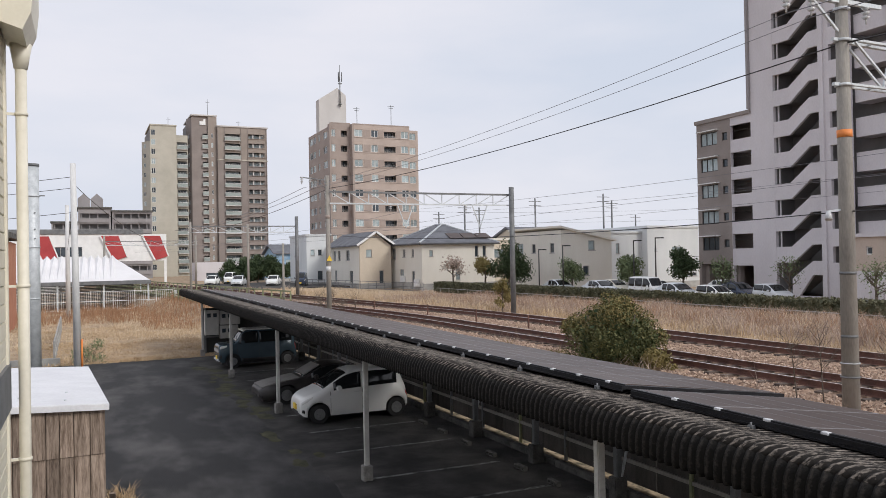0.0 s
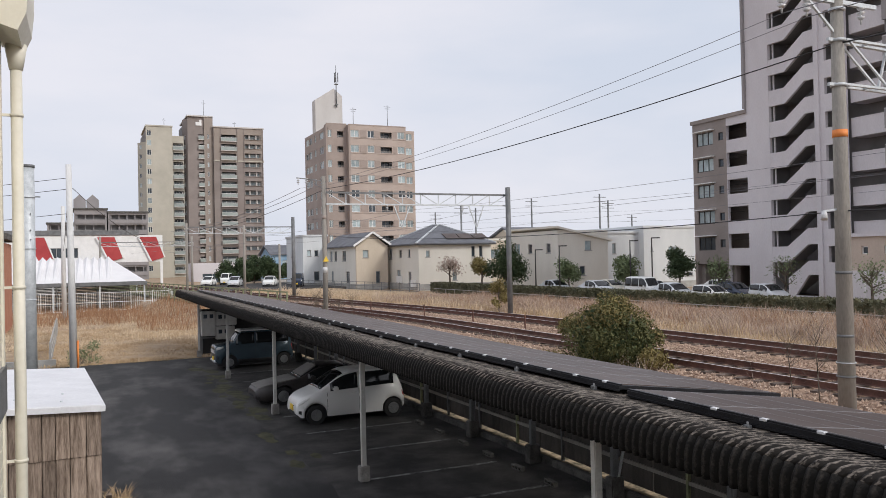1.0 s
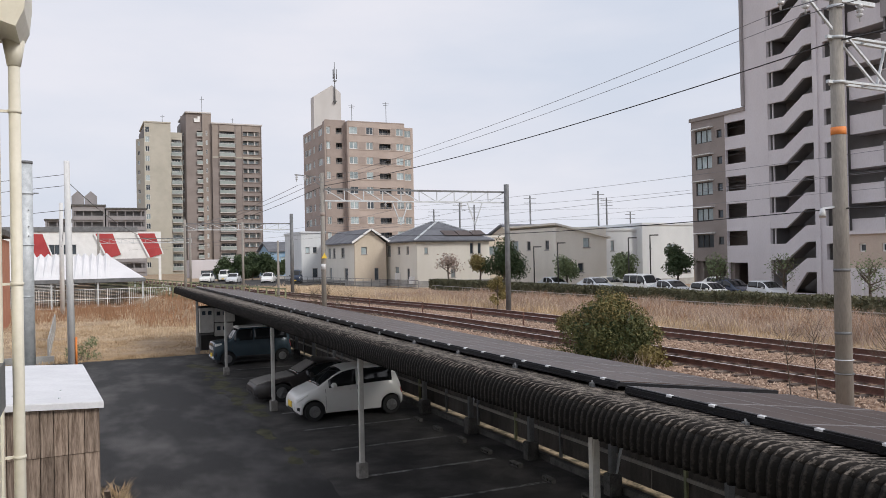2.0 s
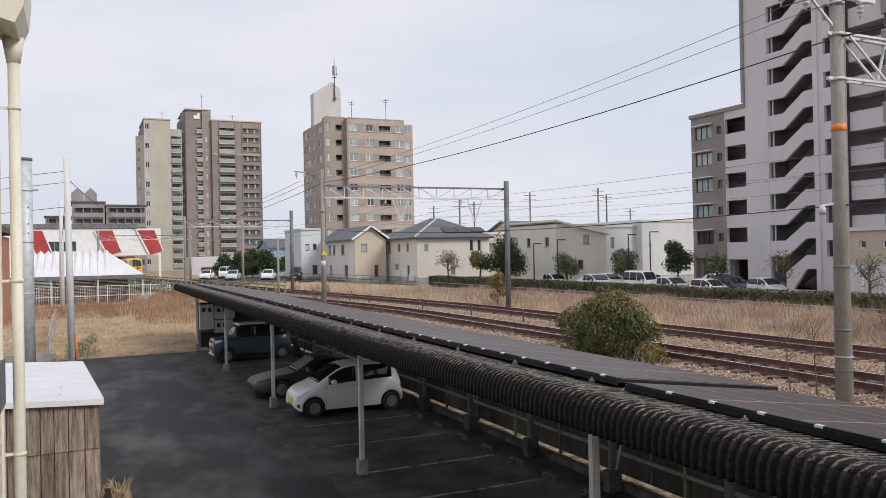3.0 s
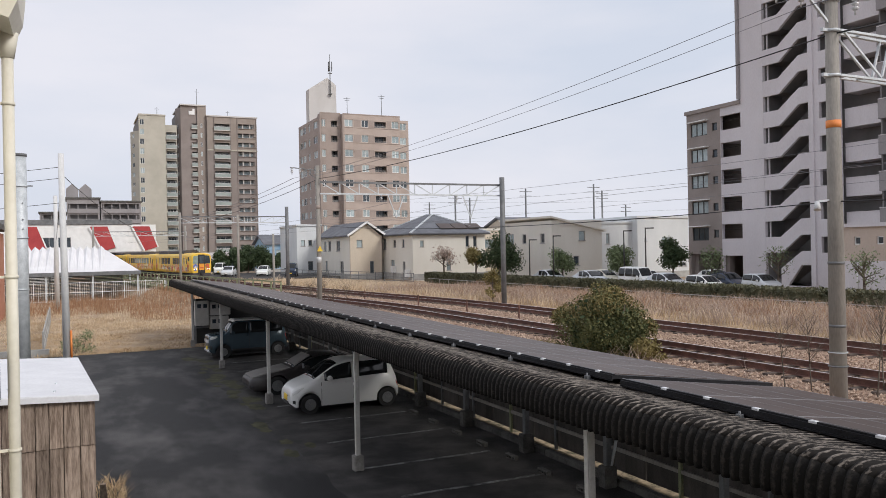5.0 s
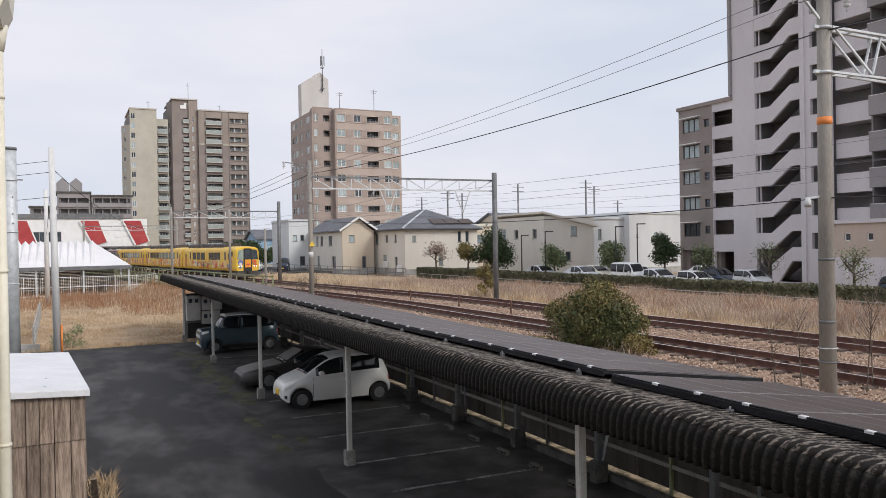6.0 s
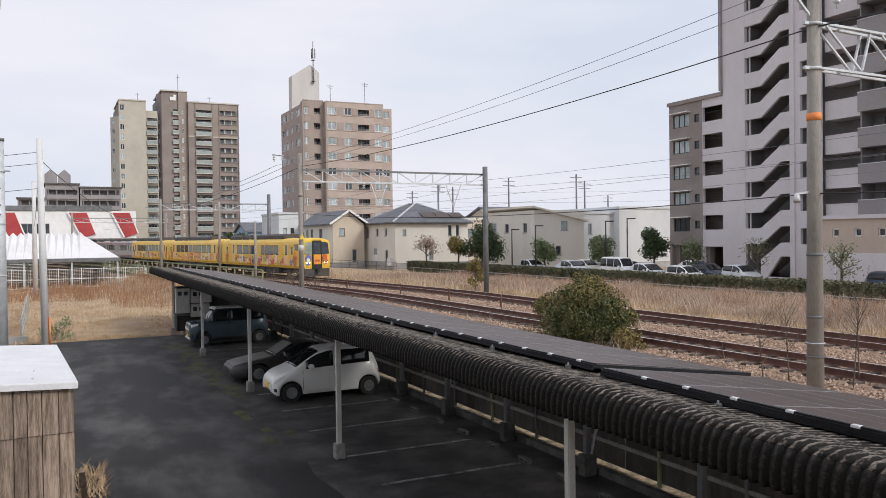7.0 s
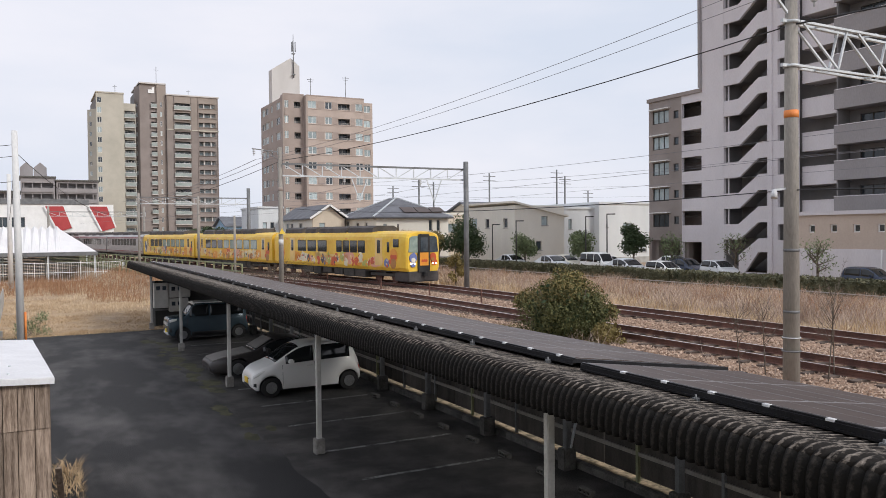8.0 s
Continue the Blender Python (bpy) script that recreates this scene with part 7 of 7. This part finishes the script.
blades("dry_grass", strewn(46000, -3.5, 8.6, 41.0, 64, 1, clump=0.5), 0.03, 0.13, 0.022, M_STRAW, "short straw-coloured winter grass on the field", 1, 1.9)
blades("dry_grass", strewn(26000, -8, 8.0, 50, 86, 2, clump=0.9), 0.05, 0.26, 0.03, M_STRAW_PALE, "pale dry grass on the field", 2, 0.9)
blades("dry_weeds", [p for p in strewn(6500, -4, 9.6, 58, 86, 3, clump=1.7) if 5 * noise.noise((p[0] * 0.22, p[1] * 0.12, 8)) + p[0] - 2.5 + (p[1] - 70) * 0.25 > 0], 0.15, 1.15, 0.03, M_STRAW_RED, "tall rust-brown withered weeds", 3, 0.5)
blades("dry_weeds", strewn(2600, -6, 3, 68, 86, 31, clump=1.1), 0.2, 1.0, 0.03, M_STRAW_RED, "rust-brown withered weeds", 31, 0.5)
blades("dry_grass", strewn(9000, 7.2, 10.5, 8, 110, 4, True, 0.8), 0.15, 0.5, 0.03, M_STRAW, "tall straw grass beside the far track", 4, 0.7)
blades("dry_grass", strewn(12000, 7.2, 17, 46, 98, 41, True, 0.8), 0.12, 0.6, 0.04, M_STRAW_PALE, "pale straw grass beside the far track", 41, 0.5)
blades("dry_weeds", strewn(34000, 8.6, 18.6, 8, 66, 5, True, 0.9), 0.25, 0.85, 0.018, M_TWIG, "brown twiggy weeds on the verge", 5, 0.8)
blades("dry_weeds", strewn(12000, 10.0, 18.6, 8, 66, 55, True, 1.3), 0.2, 0.9, 0.02, M_STRAW_RED, "reddish brown weeds on the verge", 55, 0.9)
blades("dry_weeds", strewn(7000, 8.5, 18.2, 8, 62, 6, True, 1.0), 0.2, 0.7, 0.03, M_STRAW_PALE, "pale straw among the weeds", 6, 0.8)
blades("dry_weeds", strewn(7000, -6.2, -2.4, 8, 62, 7, True, 0.8), 0.15, 0.7, 0.018, M_TWIG, "thin bare weeds along the near track", 7, 0.8)
blades("dry_grass", strewn(7000, -6.4, -3.0, 6, 70, 8, True, 0.6), 0.08, 0.3, 0.03, M_STRAW_PALE, "short dry grass on the ballast edge", 8, 1.1)
blades("dry_grass", strewn(1800, 1.2, 3.4, 8, 60, 81, True, 1.0), 0.08, 0.28, 0.03, M_STRAW, "dry tufts between the tracks", 81, 1.1)
blades("green_weeds", strewn(900, -4.4, -2.6, 21, 31, 9, True, 0.5), 0.15, 0.5, 0.05, M_LEAFBROWN, "olive weeds beside the near track", 9, 0.7)
blades("dry_grass", strewn(900, 0.36, 0.85, 13.2, 17.5, 10), 0.08, 0.32, 0.02, M_STRAW, "tuft of dry grass beside the shed", 10, 1.2)
blades("dry_grass", strewn(2500, -9, 5.2, 40.45, 41.3, 11), 0.06, 0.2, 0.035, M_STRAW, "ragged grass edge along the asphalt", 11, 1.3)
blades("moss_tufts", strewn(7000, 4.25, 5.15, 17, 37, 13, clump=1.6), 0.01, 0.05, 0.05, M_MOSSGREEN, "moss and grit along the bay edge", 13, 1.0)

vs, fs = [], []
mr_ = random.Random(77)
for k in range(34):
    cx, cy, q = 4.72 + mr_.uniform(-0.35, 0.42), mr_.uniform(17.5, 36.5), mr_.uniform(0.14, 0.42)
    b0 = len(vs)
    vs.append((cx, cy, 0.012))
    for a in range(22):
        w = q * (1 + 0.45 * noise.noise((math.cos(a * 0.2856) * 1.6, math.sin(a * 0.2856) * 1.6, k * 3.1)) + mr_.uniform(-0.12, 0.12))
        vs.append((cx + 0.7 * w * math.cos(a * 0.2856), cy + 1.5 * w * math.sin(a * 0.2856), 0.0045))
    fs += [(b0, b0 + 1 + a, b0 + 1 + (a + 1) % 22) for a in range(22)]
sheet("moss_patches", vs, fs, M_MOSSGREEN, "flat dark moss patches along the bay edge", "moss", "stuff")

# ballast stones
r = np.random.default_rng(12)
vs, fs = [], []
corner = np.array([(1, 0, 0), (-1, 0, 0), (0, 1, 0), (0, -1, 0), (0, 0, 1), (0, 0, -1)], float)
tri = [(0, 2, 4), (2, 1, 4), (1, 3, 4), (3, 0, 4), (2, 0, 5), (1, 2, 5), (3, 1, 5), (0, 3, 5)]
for k in range(36000):
    y = 8 + 62 * r.random() ** 1.6
    off = r.uniform(-5.2, 8.2)
    if abs(off) < 0.72 or abs(off - 4.65) < 0.72:
        if r.random() < 0.5:
            continue
    z = 1.205 if -2.2 < off < 6.8 else (1.20 - 0.20 * (abs(off - 2.3) - 4.5) if abs(off - 2.3) > 4.5 else 1.2)
    s = r.uniform(0.02, 0.052)
    pts = corner * s * r.uniform(0.6, 1.3, (6, 1)) + (line_x(y) + off, y, z)
    b = len(vs)
    vs += pts.tolist()
    fs += [(b + i, b + j, b + q) for i, j, q in tri]
sheet("ballast_stones", vs, fs, M_STONE, "loose brown ballast stones", "gravel", "stuff")


def crown(parent, clumps, count, leaf, material, seed, name="crown", squash=1.0):
    """Small leaves scattered in uneven clumps (x, y, z, radius), thicker towards their outsides."""
    r = np.random.default_rng(seed)
    w = np.array([c[3] ** 2 for c in clumps])
    which = r.choice(len(clumps), count, p=w / w.sum())
    C = np.array(clumps)[which]
    d = r.normal(size=(count, 3))
    d /= np.linalg.norm(d, axis=1)[:, None]
    rad = C[:, 3] * r.uniform(0.45, 1.08, count)
    P = C[:, :3] + d * rad[:, None] * (1, 1, squash)
    u = r.normal(size=(count, 3))
    u /= np.linalg.norm(u, axis=1)[:, None]
    v = np.cross(u, d + r.normal(size=(count, 3)) * 0.6)
    v /= np.linalg.norm(v, axis=1)[:, None] + 1e-9
    s = leaf * r.uniform(0.6, 1.3, count)[:, None]
    V = np.stack([P - u * s, P + v * s * 0.5, P + u * s, P - v * s * 0.5], 1)
    F = (np.arange(count * 4).reshape(-1, 4)).tolist()
    ob = sheet(name, V.reshape(-1, 3).tolist(), F, material, parent=parent)
    return tagged(ob, kind="stuff")


def tree(name, label, x, y, height, spread, material, seed, trunk=0.12, bare=False, low=0.35, leaves=1500, leaf=0.14, z=None):
    r = random.Random(seed)
    z0 = ground_z(x, y) if z is None else z
    t = thing(name, label, "shrub" if name == "bush" else "tree", pose(x, y, z0))
    bm = bmesh.new()
    top = Vector((r.uniform(-0.2, 0.2), r.uniform(-0.2, 0.2), height * 0.75))
    fork = Vector((top.x * 0.5, top.y * 0.5, height * low))
    rod(bm, (0, 0, -0.1), fork, trunk, trunk * 0.75, 8)
    rod(bm, fork, top, trunk * 0.75, trunk * 0.25, 6)
    part("trunk", bm, M_BARK, t)
    tips = []
    bm = bmesh.new()
    for k in range(14 if bare else 8):
        f = r.uniform(0.0, 0.9)
        a = fork.lerp(top, f)
        ang = r.uniform(0, 2 * math.pi)
        out = spread * r.uniform(0.4, 0.75) * (1 - 0.45 * f)
        b = a + Vector((math.cos(ang) * out, math.sin(ang) * out, height * r.uniform(0.08, 0.25)))
        rod(bm, a, b, trunk * 0.4, trunk * 0.12, 5)
        tips.append(b)
        for q in range(5 if bare else 2):
            c = a.lerp(b, r.uniform(0.4, 1)) 
            e = c + Vector((r.uniform(-0.5, 0.5), r.uniform(-0.5, 0.5), r.uniform(0.0, 0.6))) * spread * (0.6 if bare else 0.45)
            rod(bm, c, e, trunk * 0.15, trunk * 0.05, 4)
            tips.append(e)
    part("branchwork", bm, M_BARK, t)
    clumps = [(b.x, b.y, b.z, spread * r.uniform(0.25, 0.5)) for b in tips] + [(top.x, top.y, top.z, spread * 0.4)]
    if leaves:
        crown(t, clumps, leaves, leaf, material, seed)
    return t


# the round evergreen bush between carport and track
bush = thing("bush", "rounded olive-green evergreen bush beside the near track", "shrub", pose(15.15, 20.6, 0.9) @ Matrix.Scale(1.06, 4))
r = random.Random(5)
cl = []
for k in range(34):
    a, q, zz = r.uniform(0, 6.28), r.uniform(0.0, 1.0) ** 0.6, r.uniform(0.15, 1.0)
    w = 1.6 * math.sin(min(zz * 1.15 + 0.45, 1.6)) if zz < 0.55 else 1.6 * (1.12 - zz) / 0.57
    cl.append((math.cos(a) * q * w, math.sin(a) * q * w * 1.15, 0.2 + zz * 1.85, r.uniform(0.22, 0.42)))
cl += [(0.9 * math.cos(1.3 * k) * (0.3 + 0.7 * (k % 2)), 0.9 * math.sin(1.3 * k), 0.55 + 0.16 * (k % 6), 0.62) for k in range(12)]
crown(bush, cl, 22000, 0.042, M_LEAF, 21)
crown(bush, [c for c in cl if c[2] > 1.25 or c[0] > 0.9], 9000, 0.042, M_LEAFBROWN, 22, "brown_leaves")
crown(bush, [(c[0] * 0.6, c[1] * 0.6, c[2] * 0.9, c[3] * 1.2) for c in cl], 3500, 0.09, M_LEAFDARK, 23, "inner_leaves")
bm = bmesh.new()
for k in range(9):
    a = r.uniform(0, 6.28)
    rod(bm, (0.1 * math.cos(a), 0.1 * math.sin(a), -0.2), (math.cos(a) * 0.8, math.sin(a) * 0.8, r.uniform(1.0, 1.9)), 0.04, 0.015, 6)
part("stems", bm, M_BARK, bush)
small = thing("bush", "small yellow-green shrub at the bush's foot", "shrub", pose(15.35, 19.1, 0.85))
crown(small, [(0.6 * math.cos(k), 0.5 * math.sin(2 * k), 0.2 + 0.25 * (k % 3), 0.3) for k in range(9)], 3500, 0.05, M_LEAFBROWN, 24)
side = thing("bush", "low straggling weeds beside the bush", "shrub", pose(14.0, 22.6, 0.85))
crown(side, [(0.7 * math.cos(k * 1.7), 0.8 * math.sin(2 * k), 0.15 + 0.12 * (k % 3), 0.28) for k in range(9)], 1600, 0.05, M_LEAFBROWN, 25)

weed = thing("bush", "straggling yellow-green weeds at the foot of the slim pole", "shrub", pose(0.15, 41.3, 0.0))
crown(weed, [(0.55 * math.cos(k * 1.9), 0.5 * math.sin(2.3 * k), 0.2 + 0.22 * (k % 4), 0.28) for k in range(10)], 1000, 0.045, M_LEAFLIGHT, 26)
bm = bmesh.new()
for k in range(9):
    rod(bm, (0.2 * math.cos(k), 0.2 * math.sin(k), 0), (0.7 * math.cos(k * 1.9), 0.6 * math.sin(k * 2.3), 0.6 + 0.08 * k), 0.012, 0.005, 5)
part("stems", bm, M_BARK, weed)

# hedge along the parking place
hedge = thing("hedge", "long clipped dull green hedge along the parking place", "hedge", pose(0, 0, 0))
pts = []
r = np.random.default_rng(31)
n = 42000
hy = 8 + 74 * r.random(n)
hx = 36.6 + (hy - 45) * -0.01 + r.uniform(-0.55, 0.55, n)
hz = 0.95 + 1.10 * r.random(n) ** 0.7 + 0.04 * np.sin(hy * 0.9) * (r.random(n) > 0.4)
P = np.stack([hx, hy, hz], 1)
u = r.normal(size=(n, 3)) * 0.062
v = r.normal(size=(n, 3)) * 0.042
V = np.stack([P - u, P + v, P + u, P - v], 1)
tagged(sheet("hedge_leaves", V.reshape(-1, 3).tolist(), np.arange(n * 4).reshape(-1, 4).tolist(), M_HEDGE, parent=hedge), kind="stuff")
bm = bmesh.new()
for k in range(37):
    y = 8.2 + 2.0 * k
    x = 36.6 + (y - 45) * -0.01
    box(bm, x - 0.4, x + 0.4, y, y + 2.0, 0.8, 1.92, 0.1)
part("hedge_core", bm, M_HEDGE, hedge)
wfence = thing("wire_fence", "pale rail fence below the hedge", "fence", pose(0, 0, 0))
for k in range(32):
    y = 10 + 2.2 * k
    bm = bmesh.new()
    bar(bm, (34.9, y, 0.9), (34.9, y, 1.46), 0.05)
    part("post", bm, M_POLE, wfence)
for z in (1.44,):
    bm = bmesh.new()
    bar(bm, (34.9, 10, z), (34.9, 79, z), 0.045)
    part("rail", bm, M_CONC, wfence)
wfence2 = thing("wire_fence", "grey mesh fence before the houses", "fence", pose(0, 0, 0))
for k in range(22):
    y = 78 + 2.2 * k
    bm = bmesh.new()
    bar(bm, (line_x(y) + 20, y, 0.9), (line_x(y) + 20, y, 2.1), 0.06)
    part("post", bm, M_DARKSTEEL, wfence2)
for z in (1.2, 1.6, 2.05):
    for k in range(21):
        y = 78 + 2.2 * k
        bm = bmesh.new()
        bar(bm, (line_x(y) + 20, y, z), (line_x(y + 2.2) + 20, y + 2.2, z), 0.05)
        part("rail", bm, M_DARKSTEEL, wfence2)

tree("tree", "dark rounded evergreen tree by the parking place", 39.6, 71.5, 5.0, 2.5, M_LEAFDARK, 41, leaves=7500, leaf=0.13, low=0.25)
tree("tree", "lighter green evergreen tree by the parking place", 37.6, 73.0, 4.4, 1.4, M_LEAFBROWN, 42, leaves=2600, leaf=0.13)
tree("tree", "bare clipped pine-like garden tree", 37.4, 80.0, 4.6, 1.7, M_TWIG, 43, bare=True, leaves=700, leaf=0.12, low=0.4)
tree("tree", "young light green tree beside the cream house", 43.0, 65.0, 3.5, 1.6, M_LEAFLIGHT, 44, leaves=2600, leaf=0.12)
tree("tree", "rounded green tree beside the white house", 46.3, 60.2, 4.0, 1.6, M_LEAFLIGHT, 45, leaves=3400, leaf=0.13)
tree("tree", "dark green tree beside the white house", 50.6, 58.2, 4.2, 1.6, M_LEAFDARK, 46, leaves=3400, leaf=0.13)
tree("tree", "sparse green tree by the brown wing", 46.5, 48.8, 3.6, 1.2, M_LEAFLIGHT, 47, bare=True, leaves=700, leaf=0.1)
tree("tree", "sparse pale green tree by the stair tower", 47.5, 43.2, 3.6, 1.4, M_LEAFLIGHT, 48, bare=True, leaves=420, leaf=0.08)
tree("tree", "sparse pale green tree by the low annex", 42.5, 32.2, 3.3, 1.4, M_LEAFLIGHT, 49, bare=True, leaves=480, leaf=0.08)
tree("bush", "small dark conifer beside the far track", 25.2, 46.5, 2.6, 0.75, M_LEAFBROWN, 50, leaves=2200, leaf=0.07, low=0.1, trunk=0.06)
for k, (x, y, h, s) in enumerate(((22.8, 136, 3.6, 2.2), (24.8, 135, 4.5, 2.3), (26.8, 136, 4.2, 2.3), (28.8, 135, 4.6, 2.3), (30.6, 136, 3.9, 2.0), (33.8, 140, 4.2, 1.7))):
    tree("tree", "dark evergreen tree far along the line", x, y, h, s, M_LEAFDARK, 60 + k, leaves=5200, leaf=0.17, low=0.12)
# bare saplings near the catenary poles
for k, (x, y, h) in enumerate(((15.6, 11.6, 3.2), (15.2, 12.9, 2.4), (14.3, 12.8, 2.2), (16.4, 12.0, 2.6))):
    tree("sapling", "thin bare sapling by the catenary pole", x, y, h, 0.7, M_TWIG, 70 + k, trunk=0.018, bare=True, leaves=0)
for k in range(14):
    tree("sapling", "tangled bare scrub beside the near track", 11.2 + 0.24 * k, 49 - 1.5 * (k % 5), 1.8 + 0.25 * (k % 3), 0.9, M_TWIG, 80 + k, trunk=0.022, bare=True, leaves=0)
# short marker posts between the tracks
for k, y in enumerate((25.5, 33, 38.5, 44.5, 52)):
    bm = bmesh.new()
    x = line_x(y) + 2.2
    box(bm, x - 0.035, x + 0.035, y - 0.035, y + 0.035, 0.9, 1.85, 0.01)
    tagged(part("marker_post", bm, M_RAIL), "rusty marker post between the tracks", "post", "marker posts")
# street lamps in the parking place
for x, y, h in ((41.0, 63.5, 5.6), (40.2, 66.5, 5.3), (46.8, 57.3, 6.1), (45.4, 58.6, 5.9)):
    p = pole("dark street lamp in the parking place", x, y, 1.0, h, 0.07, 0.05, M_DARKFRAME, "street_lamp")
    bm = bmesh.new()
    bar(bm, (-0.05, 0, h), (0.55, -0.5, h), 0.10)
    part("lamp_head", bm, M_DARKFRAME, p)


def key_train(cars):
    for i, car in enumerate(cars):
        rows = []
        for k in range(33):
            t = k * 0.25
            s = train_front(t) + i * (CAR + GAP)
            a, _ = on_track(FAR_LINE, s + 3.2)
            b, _ = on_track(FAR_LINE, s + CAR - 3.2)
            d = (b - a).normalized()
            turn = math.degrees(math.atan2(-d.x, d.y))
            o = a - d * 3.2
            rows.append((t, pose(o.x, o.y, RAIL_Z, 0, 0, turn)))
        walk(car, rows)


def motions():
    key_train(TRAIN)


motions()
